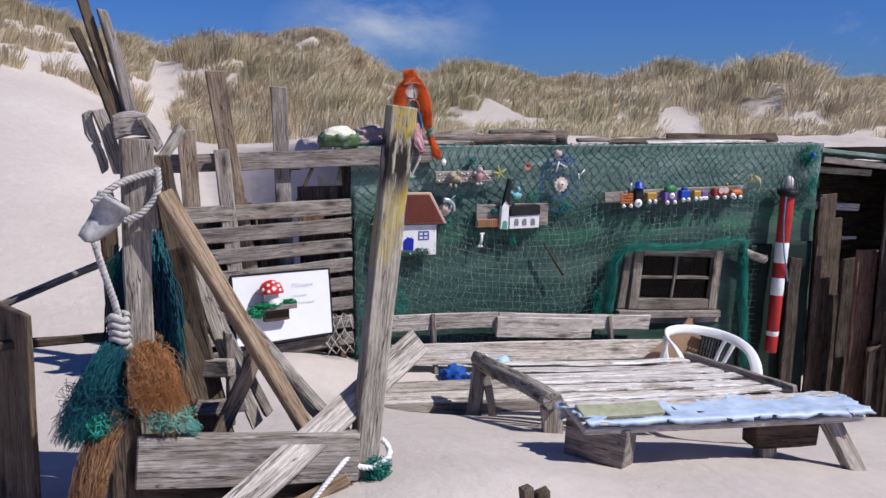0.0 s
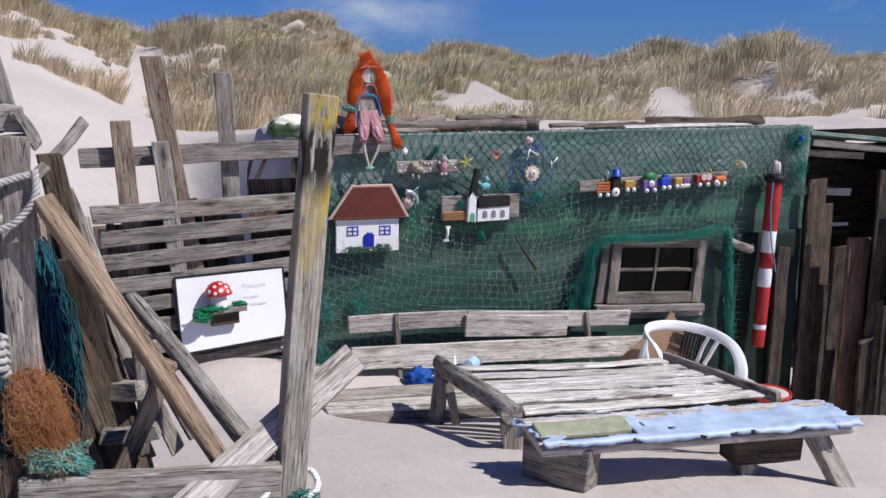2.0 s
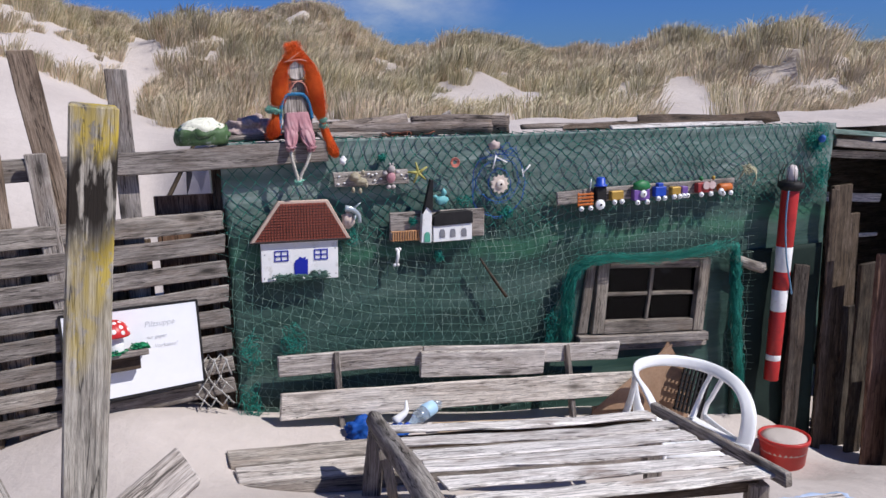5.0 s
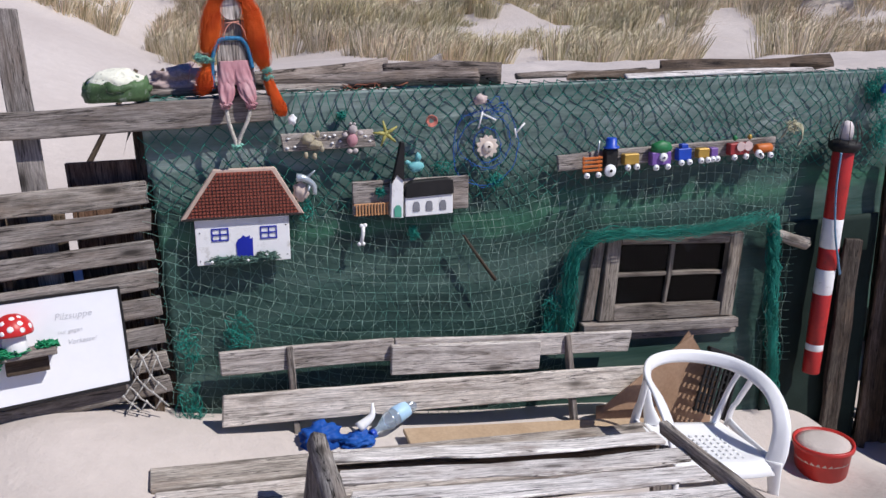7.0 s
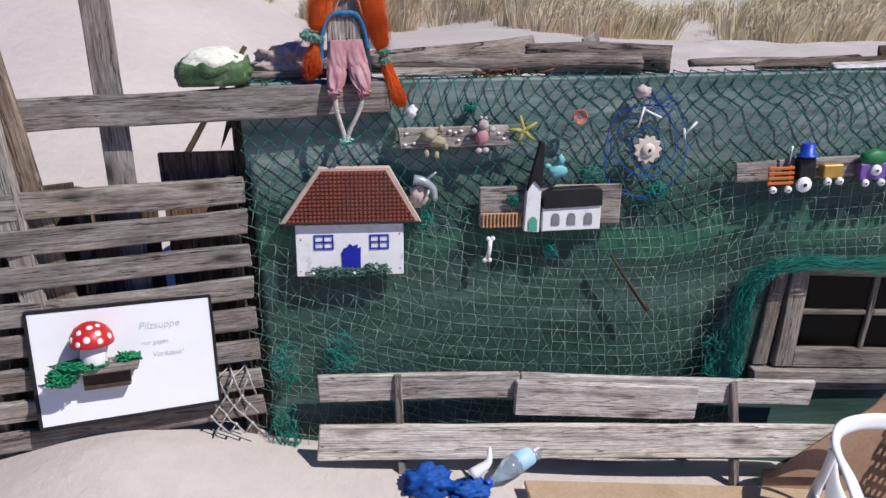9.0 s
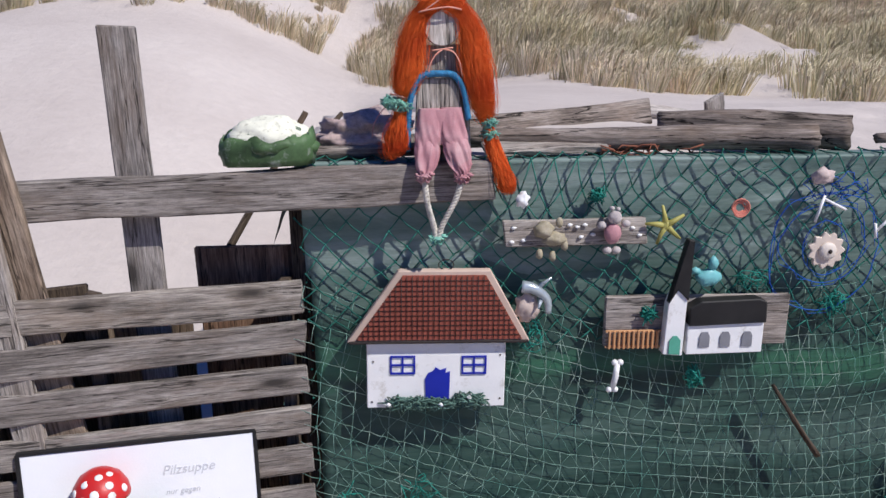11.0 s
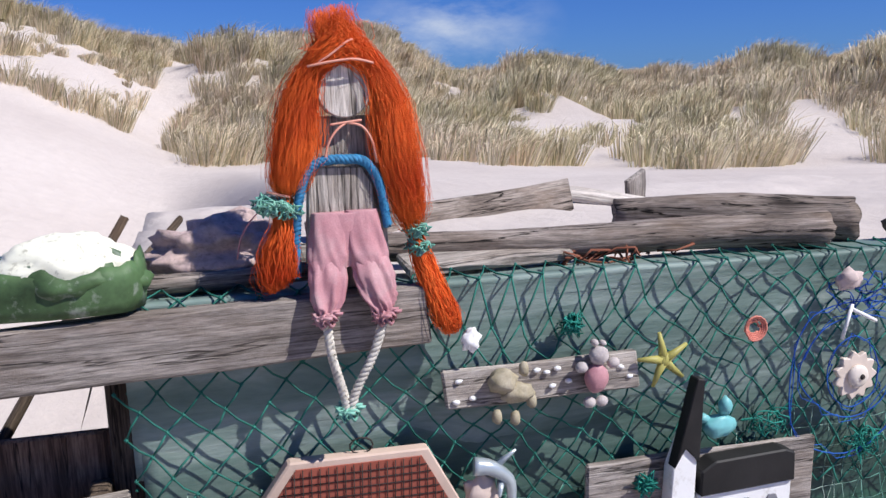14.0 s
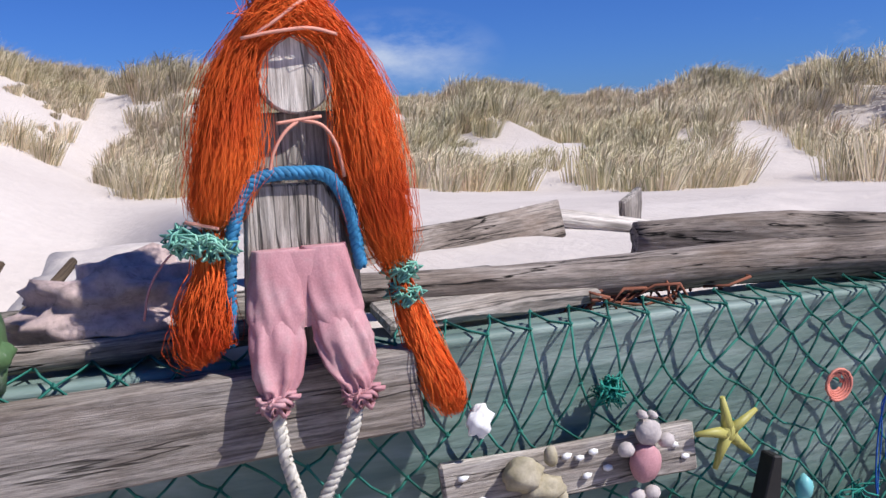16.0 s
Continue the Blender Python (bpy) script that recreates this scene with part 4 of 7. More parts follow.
# ---- nets ----
def net(name, x0, x1, ztop, zbot, cw, ch, r, mat, label, seed, y0, holes=None, warp=0.03, sag=0.02, side=None, droop=0.0, square=False):
    """Knotted diamond netting hung on the wall, as one mesh."""
    bm = bmesh.new()
    rows = int((ztop - zbot) / (ch if square else ch / 2))
    cols = int((x1 - x0) / cw)

    def at(i, j):
        x = x0 + (i + 0.5 * (j % 2)) * cw
        z = ztop - j * ch / 2 - 0.013 * (x - X0)
        w = warp * min(1.0, j / 3)
        x2 = x + w * noise.noise(Vector((x * 1.7, z * 2.3, seed))) + w * 0.25 * noise.noise(Vector((x * 9, z * 9, seed)))
        z2 = z + w * noise.noise(Vector((x * 1.9 + 9, z * 2.1, seed))) - sag * math.sin(x * 2.2 + seed) * min(1, j / 4) + w * 0.25 * noise.noise(Vector((x * 9, z * 9, seed + 5)))
        y = y0 - 0.004 + 0.012 * noise.noise(Vector((x * 4, z * 4, seed + 9)))
        if droop and x < 3.1:
            z2 -= droop * math.sin(math.pi * min(1.0, max(0.0, (x - 1.3) / 1.75))) * min(1.0, j / 8)
        if square:
            u = min(1.0, max(0.0, (x - X0) / 1.5))
            z2 = ztop - j * ch - 0.34 * (1 - (1 - u) ** 2) - 0.05 * math.sin(x * 2.9 + 1) * u + w * 0.5 * noise.noise(Vector((x * 1.9, j * 0.12, seed)))
            x2 = x0 + i * cw + 0.5 * w * noise.noise(Vector((x * 1.3, j * 0.25, seed + 3))) - 0.12 * (ztop - z2) * (1 - u)
        if j == 0 and not square:
            y, z2 = y + 0.07, ztop - 0.013 * (x - X0) - 0.002
        if j == 1 and not square:
            y, z2 = y - 0.004, ztop - 0.013 * (x - X0) - 0.006
        if side:
            return Vector((side - (y0 - y), x2, z2))
        return Vector((x2, y, z2))
    rng = random.Random(seed)
    for j in range(rows):
        for i in range(cols):
            p = at(i, j)
            nb = (at(i, j + 1), at(i + 1, j)) if square else (at(i, j + 1), at(i - 1 if j % 2 == 0 else i + 1, j + 1))
            if holes and holes(p.x, p.z):
                continue
            for q in nb:
                if (holes and holes(q.x, q.z)) or q.x < x0 - 0.03 or rng.random() < 0.02:
                    continue
                mid = p.lerp(q, 0.5) + Vector((rng.uniform(-1, 1), rng.uniform(-0.5, 0.5), rng.uniform(-1.4, 0.4))) * 0.003
                tubes(bm, [[p, mid, q]], r, 3)
            k = r * 1.9
            vs = [bm.verts.new(p + Vector(o) * k) for o in ((1, 0, 0), (0, -1, 0), (-1, 0, 0), (0, 0, 1.2), (0, 0, -1.2))]
            for a, b in ((0, 1), (1, 2)):
                bm.faces.new((vs[a], vs[b], vs[3]))
                bm.faces.new((vs[b], vs[a], vs[4]))
    ob = part(name, bm, mat)
    return tagged(ob, label, "fishing net")


def net_hole(x, z):
    u, v = win_local(x, z)
    return (-0.53 < u < 0.52 and v < 0.2) or x > 4.30 and z < 0.55


def fine_hole(x, z):
    return net_hole(x, z) or z > 0.98 - 0.05 * math.sin(x * 4) or z < -0.2


net("fishing_net", X0 - 0.01, X1 - 0.02, 1.349, 0.86, 0.062, 0.062, 0.0021, NET_DARK, "dark green knotted fishing net draped from the hut's roof edge", 3, WALL_Y - 0.034, None, 0.075, 0.03)
net("fishing_net", X0, 4.3, 1.42, -0.1, 0.045, 0.043, 0.0009, NET_PALE, "fine pale green fishing net sagging over the green wall", 8, WALL_Y - 0.03, fine_hole, 0.09, 0.05, square=True)
net("fishing_net", X0, 4.25, 0.86, -0.1, 0.07, 0.085, 0.0007, NET_PALE, "thin pale netting layered over the green wall", 14, WALL_Y - 0.022, net_hole, 0.07, 0.06, droop=0.2)
net("fishing_net", WALL_Y, 5.4, 1.33, 0.2, 0.07, 0.085, 0.0019, NET_DARK, "green fishing net hanging round the hut's corner", 17, X0 - 0.012, None, 0.03, 0.02, X0 - 0.012)


def net_bunch():
    bm = bmesh.new()
    for path, rad, cnt, seed in (
            ([(2.985, 4.785, 0.06), (3.0, 4.78, 0.30), (3.035, 4.775, 0.56), (3.20, 4.77, 0.625), (3.55, 4.765, 0.60), (3.85, 4.77, 0.615), (4.085, 4.77, 0.645)], [0.022, 0.03, 0.034, 0.026, 0.022, 0.022, 0.028], 80, 2),
            ([(4.085, 4.775, 0.64), (4.10, 4.775, 0.42), (4.12, 4.775, 0.15), (4.15, 4.775, -0.15), (4.17, 4.775, -0.4)], [0.028, 0.03, 0.03, 0.028, 0.03], 70, 4)):
        fibres(bm, path, rad, cnt, 0.0017, seed, 0.019, 30, 0)
    return tagged(part("net_garland", bm, NET_TEAL), "bunched teal netting wound round the window opening", "net garland")


net_bunch()
for k, (x, z, s, cnt) in enumerate(((1.30, 0.06, (0.05, 0.012, 0.16), 34), (1.52, 0.36, (0.05, 0.01, 0.09), 22), (1.32, 0.33, (0.045, 0.01, 0.09), 18), (2.66, 0.92, (0.03, 0.01, 0.02), 14), (2.42, 1.00, (0.05, 0.012, 0.02), 9), (2.0, 1.235, (0.012, 0.01, 0.012), 12), (1.83, 0.86, (0.03, 0.01, 0.03), 9), (4.66, 1.20, (0.07, 0.02, 0.08), 60), (2.28, 0.72, (0.02, 0.01, 0.02), 10), (2.95, 0.24, (0.06, 0.015, 0.16), 60), (4.70, 1.0, (0.05, 0.015, 0.1), 40), (1.66, 0.93, (0.012, 0.01, 0.01), 8))):
    bm = bmesh.new()
    tangle(bm, (x, WALL_Y - 0.05, z), s, cnt, 0.0016, k + 40)
    tagged(part("net_knot", bm, NET_TEAL), "frayed knot of teal twine caught in the netting", "net knot", "frayed knots in the net")

# ---- things hung on the wall ----
BRICK_RED = plain("dull_red_paint", (0.27, 0.075, 0.05), 0.7, 0.2)
PINKISH = plain("raw_edge_wood", (0.5, 0.38, 0.31), 0.8, 0.2)
WIRE = plain("dark_wire", (0.03, 0.022, 0.02), 0.6, 0.3)
GREENERY = plain("grey_green_mesh", (0.09, 0.16, 0.13), 0.8, 0.2, scale=120, vary=0.5)
YF = WALL_Y - 0.065
HM = Matrix.Translation((1.575, YF, 0.775)) @ pose(0, 0, 0, 0, 1.8, 0)
house = thing("house_plaque", None, "wooden house plaque with red mesh roof hanging on net", "wall decoration", m=HM)
part("facade", slab([(-0.187, -0.103), (0.182, -0.103), (0.182, 0.092), (-0.187, 0.092)], 0, 0.018, 0.002), WHITE_PAINT, house, "white painted board")
hroof = part("roof", slab([(-0.238, 0.088), (0.244, 0.088), (0.135, 0.283), (-0.103, 0.283)], -0.014, 0.026, 0.003), PINKISH, house, "raw wooden roof edge")
part("roof_field", slab([(-0.215, 0.096), (0.222, 0.096), (0.122, 0.271), (-0.092, 0.271)], -0.0175, 0.004), BRICK_RED, hroof, "dull red roof", HM)
bm = bmesh.new()
for k in range(1, 13):
    z = 0.096 + 0.175 * k / 13
    f = k / 13
    tubes(bm, [[(-0.215 + 0.123 * f, -0.0195, z), (0.222 - 0.1 * f, -0.0195, z)]], 0.0011, 3)
for k in range(31):
    x = -0.209 + 0.425 * k / 30
    top = min(0.271, 0.096 + 0.175 * min((x + 0.215) / 0.123, (0.222 - x) / 0.1))
    if top > 0.102:
        tubes(bm, [[(x, -0.0205, 0.096), (x, -0.0205, top)]], 0.0011, 3)
part("roof_mesh", bm, WIRE, hroof, "dark wire mesh", HM)
part("eaves_line", box((0.003, -0.018, 0.09), (0.47, 0.006, 0.007), 0.001), WIRE, house)
for cx, cz in ((-0.092, 0.02), (0.098, 0.018)):
    bm = bmesh.new()
    for o in (-0.031, 0.0, 0.031):
        box((cx + o, -0.0015, cz), (0.005, 0.003, 0.05), 0, bm)
    for o in (-0.0235, 0.0, 0.0235):
        box((cx, -0.0022, cz + o), (0.066, 0.003, 0.005), 0, bm)
    part("painted_window", bm, BLUE, house, "blue painted window cross")
part("painted_door", slab([(-0.03, -0.078), (0.033, -0.078), (0.034, 0.0), (0.022, -0.004), (0.024, 0.01), (0.008, 0.004), (-0.004, 0.012), (-0.014, 0.0), (-0.024, -0.004), (-0.033, -0.02)], -0.003, 0.004), BLUE, house, "ragged blue painted door")
bm = bmesh.new()
tangle(bm, (-0.075, -0.008, -0.087), (0.05, 0.006, 0.013), 40, 0.0022, 5)
tangle(bm, (0.085, -0.008, -0.082), (0.04, 0.006, 0.014), 34, 0.0022, 6)
tangle(bm, (0.01, -0.008, -0.09), (0.04, 0.006, 0.011), 24, 0.0022, 7)
part("hedge", bm, GREENERY, house, "strip of grey-green mesh as hedge")
for x, z in ((-0.13, -0.088), (0.01, -0.09), (0.085, -0.07)):
    part("shell", blob((x, -0.016, z), (0.008, 0.004, 0.006), 3, 0.4, 1), WHITE_PAINT, house)
bm = bmesh.new()
tubes(bm, [[(0.02 + 0.02 * math.cos(a), 0.0, 0.295 + 0.014 * math.sin(a)) for a in np.linspace(0, 6.28, 12)]], 0.0016)
part("hanging_loop", bm, WIRE, house)
for x, z in ((-0.17, 0.03), (0.168, 0.045), (-0.174, -0.085), (0.17, -0.08)):
    part("nail", blob((x, -0.001, z), (0.003, 0.002, 0.003), 1, 0, 1), WIRE, house)

CM = Matrix.Translation((2.275, YF, 0.885)) @ pose(0, 0, 0, 0, 1.5, 0)
church = thing("church_plaque", None, "driftwood board with a little white church on it", "wall decoration", m=CM)
plank("backboard", CM @ Vector((-0.25, 0.014, 0.0)), CM @ Vector((0.255, 0.014, 0.003)), 0.145, 0.016, GREY_WOOD, church)
part("tower", slab([(-0.098, -0.08), (-0.045, -0.085), (-0.042, 0.07), (-0.068, 0.125), (-0.092, 0.06)], -0.03, 0.034, 0.002), WHITE_PAINT, church, "white wooden tower")
part("spire", slab([(-0.092, 0.062), (-0.07, 0.1), (-0.04, 0.07), (-0.036, 0.232), (-0.052, 0.235)], -0.036, 0.028, 0.002), BLACK, church, "charred black spire")
part("nave", slab([(-0.035, -0.082), (0.172, -0.078), (0.172, 0.008), (-0.035, 0.0)], -0.03, 0.034, 0.002), WHITE_PAINT, church, "white wooden nave")
part("nave_roof", slab([(-0.035, 0.0), (0.175, 0.008), (0.172, 0.066), (0.15, 0.074), (-0.005, 0.068), (-0.035, 0.05)], -0.038, 0.042, 0.003), BLACK, church, "black roof")
GREYP = plain("grey_paint", (0.2, 0.2, 0.22), 0.7)
for cx in (0.012, 0.068, 0.128):
    part("church_window", slab([(cx - 0.014, -0.06), (cx + 0.014, -0.06), (cx + 0.014, -0.03), (cx + 0.008, -0.018), (cx - 0.008, -0.018), (cx - 0.014, -0.03)], -0.033, 0.004), GREYP, church, "grey arched window")
part("church_door", slab([(-0.083, -0.078), (-0.053, -0.08), (-0.053, -0.04), (-0.062, -0.028), (-0.074, -0.028), (-0.083, -0.04)], -0.034, 0.004), plain("mint_paint", (0.09, 0.34, 0.24), 0.6), church, "mint green arched door")
STICKS = plain("orange_stick_wood", (0.5, 0.26, 0.12), 0.7)
for k in range(11):
    part("picket", box((-0.238 + 0.013 * k, -0.008, -0.045), (0.006, 0.008, 0.05), 0.001), STICKS, church)
part("picket_rail", box((-0.173, -0.004, -0.022), (0.15, 0.006, 0.006), 0.001), STICKS, church)
part("picket_rail", box((-0.173, -0.004, -0.066), (0.15, 0.006, 0.006), 0.001), STICKS, church)
bm = bmesh.new()
tangle(bm, (-0.135, -0.006, 0.025), (0.014, 0.005, 0.014), 12, 0.002, 8)
part("twine", bm, NET_TEAL, church, "tuft of teal twine")

TM = Matrix.Translation((1.945, YF, 1.142)) @ pose(0, 0, 0, 0, 0.8, 0)
toys = thing("toy_plaque", None, "grey driftwood board with two small faded toys and shells", "wall decoration", m=TM)
plank("backboard", TM @ Vector((-0.19, 0.012, -0.002)), TM @ Vector((0.185, 0.012, 0.002)), 0.072, 0.016, GREY_WOOD, toys)
BEIGE = fabric("beige_cloth", (0.28, 0.24, 0.15), (0.42, 0.37, 0.28), 40)
PINKCLOTH = fabric("faded_pink_cloth", (0.40, 0.18, 0.20), (0.50, 0.27, 0.29), 14, 420, 0.5, 0.15, stain=(0.42, 0.33, 0.32))
GREYSKIN = fabric("grey_plush", (0.4, 0.35, 0.34), (0.5, 0.45, 0.43), 50)
bm = blob((-0.09, -0.012, 0.012), (0.026, 0.018, 0.022), 2, 0.25)
blob((-0.062, -0.012, -0.012), (0.03, 0.016, 0.018), 4, 0.3, 3, bm)
for x, z in ((-0.1, -0.052), (-0.066, -0.058), (-0.035, -0.03), (-0.05, 0.03)):
    blob((x, -0.012, z), (0.01, 0.01, 0.014), 5, 0.2, 2, bm)
part("toy", bm, BEIGE, toys, "ragged beige soft toy")
bm = blob((0.088, -0.016, 0.0), (0.022, 0.017, 0.028), 3, 0.1)
t1 = part("toy", bm, PINKCLOTH, toys, "faded pink soft toy")
bm = blob((0.092, -0.016, 0.042), (0.018, 0.016, 0.018), 7, 0.12)
for x, z, w in ((0.06, 0.022, 0.012), (0.122, 0.025, 0.012), (0.076, -0.045, 0.012), (0.1, -0.045, 0.012), (0.084, 0.066, 0.007), (0.1, 0.064, 0.006)):
    part("limb" if z < 0.05 else "ear", blob((x, -0.014, z), (w, 0.01, w * 0.9), 2, 0.2, 2), GREYSKIN, t1)
part("toy_head", bm, GREYSKIN, t1)
bm = bmesh.new()
rng = random.Random(5)
for x, z in ((-0.165, 0.015), (-0.17, -0.022), (-0.14, -0.018), (0.0, 0.015), (0.02, 0.02), (0.01, -0.012), (0.042, -0.006), (0.145, 0.01), (0.165, -0.01), (-0.02, 0.02)):
    part("shell", blob((x, 0.002, z), (0.008, 0.004, 0.005), rng.random() * 9, 0.4, 1), WHITE_PAINT, toys, "small white shell")



def star():
    bm = bmesh.new()
    c = Vector((2.175, YF - 0.006, 1.155))
    for k in range(5):
        a = math.radians(95 + 72 * k)
        d = Vector((math.cos(a), 0, math.sin(a)))
        s = Vector((-d.z, 0, d.x))
        tubes(bm, [[c, c + d * 0.026 + s * 0.002, c + d * 0.054 + s * 0.006]], 0.010, 6, 0.35)
    blob(c, (0.015, 0.01, 0.015), 1, 0.1, 2, bm)
    return tagged(part("toy_starfish", bm, plain("olive_yellow_plastic", (0.36, 0.33, 0.09), 0.5)), "olive yellow plastic starfish hooked into the net", "wall decoration")


star()


def sun_disc():
    c = Vector((2.615, YF - 0.002, 1.07))
    root = thing("shell_disc", c, "pale scalloped disc hung in blue net rings", "wall decoration")
    pts = []
    for k in range(44):
        a = 2 * math.pi * k / 44
        r = 0.046 + 0.006 * math.cos(11 * a)
        pts.append((r * math.cos(a), r * math.sin(a)))
    part("disc", slab(pts, 0, 0.012, 0.002), plain("bone_plastic", (0.62, 0.52, 0.44), 0.5), root)
    bm = blob((0, -0.004, 0), (0.024, 0.010, 0.024), 1, 0.03, 3)
    part("dome", bm, plain("cream_plastic", (0.68, 0.6, 0.52), 0.45), root)
    part("stud", blob((0.002, -0.014, 0.001), (0.006, 0.004, 0.006), 2, 0.1, 2), WIRE, root)
    bm = bmesh.new()
    rng = random.Random(4)
    for r in (0.07, 0.115, 0.16):
        w = [rng.uniform(0.85, 1.15) for _ in range(8)]
        pts = [Vector((r * math.cos(2 * math.pi * k / 8) * w[k % 8], 0.012, (r * 1.02) * math.sin(2 * math.pi * k / 8) * w[k % 8] + 0.01)) for k in range(9)]
        tubes(bm, [spline(pts, 40)], 0.0014, 4)
        tubes(bm, [[p + Vector((rng.uniform(-1, 1), 0, rng.uniform(-1, 1))) * 0.012 for p in spline(pts, 26)]], 0.0010, 4)
    tangle(bm, (0.02, 0.008, 0.17), (0.09, 0.008, 0.03), 10, 0.0014, 9)
    part("net_web", bm, cord_material("blue_cord", (0.01, 0.05, 0.28), (0.02, 0.11, 0.42)), root, "web of blue twine")
    for a, b in (((-0.04, 0.08), (-0.02, 0.15)), ((-0.02, 0.14), (0.04, 0.11)), ((0.13, 0.05), (0.17, 0.09)), ((0.125, 0.07), (0.13, 0.03))):
        part("bone_stick", tubes(bmesh.new(), [[(a[0], 0, a[1]), (b[0], 0, b[1])]], 0.004, 6), WHITE_PAINT, root, "thin white stick")


sun_disc()
SILVER = plain("silver_plastic", (0.42, 0.47, 0.50), 0.3, 0.6, 0.4)
for name, c, size, mat, lab, seed in (
        ("shell", (1.80, YF - 0.01, 1.235), (0.016, 0.008, 0.02), WHITE_PAINT, "white mussel shell tied in the net", 2),
        ("coral_ring", (2.37, YF, 1.195), (0.02, 0.01, 0.02), plain("coral_twine", (0.55, 0.19, 0.14), 0.6), "coral-coloured ring of twine in the net", 3),
        ("pale_rag", (1.815, YF, 0.945), (0.03, 0.014, 0.04), plain("pale_rag_cloth", (0.5, 0.4, 0.35), 0.8), "crumpled pale rag tucked behind the net", 4),
        ("toy_crab", (2.585, YF, 1.27), (0.03, 0.015, 0.02), plain("faded_shell", (0.5, 0.4, 0.37), 0.7), "faded broken shell under the roof edge", 6),
        ("blue_scrap", (4.66, YF - 0.02, 1.21), (0.02, 0.02, 0.02), plain("blue_scrap_plastic", (0.03, 0.12, 0.42), 0.5), "scrap of blue plastic caught in the net", 6)):
    if name == "coral_ring":
        bm = bmesh.new()
        for k in range(5):
            r = 0.012 + 0.003 * k
            tubes(bm, [[(c[0] + r * math.cos(a + k), c[1] - 0.002 * k, c[2] + r * math.sin(a + k)) for a in np.linspace(0, 5.6, 14)]], 0.0022)
    else:
        bm = blob(c, size, seed, 0.45)
    tagged(part(name, bm, mat), lab, "wall decoration")
bm = bmesh.new()
tubes(bm, [spline([(1.80, YF - 0.01, 1.005), (1.83, YF - 0.015, 1.0), (1.865, YF - 0.01, 0.97), (1.87, YF - 0.01, 0.93)], 12)], 0.017, 10, 0.5)
tubes(bm, [[(1.84, YF - 0.01, 1.0), (1.875, YF - 0.02, 1.03)], [(1.85, YF - 0.01, 0.97), (1.84, YF - 0.03, 0.95)]], 0.008, 6, 0.3)
tagged(part("toy_dolphin", bm, SILVER), "silvery grey plastic dolphin caught in the net", "wall decoration")
bm = blob((2.295, YF - 0.008, 1.01), (0.034, 0.018, 0.024), 3, 0.2)
blob((2.305, YF - 0.012, 1.05), (0.014, 0.013, 0.02), 4, 0.2, 2, bm)
blob((2.26, YF - 0.008, 1.03), (0.014, 0.01, 0.01), 4, 0.2, 2, bm)
tagged(part("toy_duck", bm, plain("pale_turquoise_plastic", (0.16, 0.42, 0.43), 0.45)), "pale turquoise plastic toy in the net", "wall decoration")
bm = bmesh.new()
tubes(bm, [[(2.062, YF, 0.775), (2.058, YF - 0.004, 0.74), (2.05, YF, 0.70)]], 0.008, 8)
for z, x in ((0.778, 2.055), (0.778, 2.07), (0.70, 2.042), (0.70, 2.058)):
    blob((x, YF, z), (0.009, 0.008, 0.009), 2, 0.1, 2, bm)
tagged(part("bone", bm, WHITE_PAINT), "small white bone hanging in the net", "wall decoration")
stick = log("hanging_stick", (2.50, YF, 0.69), (2.64, YF - 0.01, 0.475), 0.006, 0.008, DARK_WOOD, label="thin twisted stick tied in the net", category="stick", sides=8, seg=10, rough=0.3)
bm = bmesh.new()
tubes(bm, [spline([(2.63, YF - 0.012, 0.49), (2.635, YF - 0.01, 0.44), (2.615, YF - 0.012, 0.33)], 10)], 0.0022)
part("string", bm, WHITE_PAINT, stick, "pale string")

# train
RM = Matrix.Translation((3.51, YF, 0.965)) @ pose(0, 0, 0, 0, 0.0, 0)
train = thing("train_plaque", None, "long driftwood board with a colourful scrap toy train", "wall decoration", m=RM)
plank("backboard", RM @ Vector((-0.565, 0.014, 0.005)), RM @ Vector((0.565, 0.014, 0.012)), 0.072, 0.016, GREY_WOOD, train)
GOLD = plain("gold_paint", (0.42, 0.26, 0.05), 0.4, 0.5, 0.3)
PURPLE = plain("purple_plastic", (0.16, 0.08, 0.30), 0.45)
GREENP = plain("green_plastic", (0.02, 0.16, 0.05), 0.5)
BLUEP = plain("blue_plastic", (0.012, 0.06, 0.42), 0.4)
REDP = plain("dark_red_plastic", (0.3, 0.03, 0.03), 0.45)
ORANGEP = plain("orange_plastic", (0.5, 0.13, 0.02), 0.5)


def wheel(parent, x, z, r=0.014):
    bm = lathe([(r, -0.005), (r, 0.004), (r * 0.85, 0.007), (r * 0.3, 0.007), (r * 0.25, 0.01)], 14, m=Matrix.Translation((x, -0.045, z)) @ pose(0, 0, 0, 90, 0, 0))
    w = part("wheel", bm, WHITE_PLASTIC, parent)
    part("hub", blob((x, -0.056, z), (r * 0.28, 0.003, r * 0.28), 1, 0, 1), WIRE, w)


def wagon(x, w, h, mat, z=0.0, lab="", cyl=False):
    if cyl:
        bm = lathe([(h * 0.4, -w / 2), (h * 0.5, -w / 2 + 0.006), (h * 0.5, w / 2 - 0.006), (h * 0.4, w / 2)], 16, m=Matrix.Translation((x, -0.022, z)) @ pose(0, 0, 0, 0, 90, 0))
    else:
        bm = box((x, -0.022, z), (w, 0.036, h), 0.004)
    ob = part("wagon", bm, mat, train, lab)
    for o in (-0.3, 0.3):
        wheel(ob, x + o * w, z - h / 2 - 0.008)
    return ob


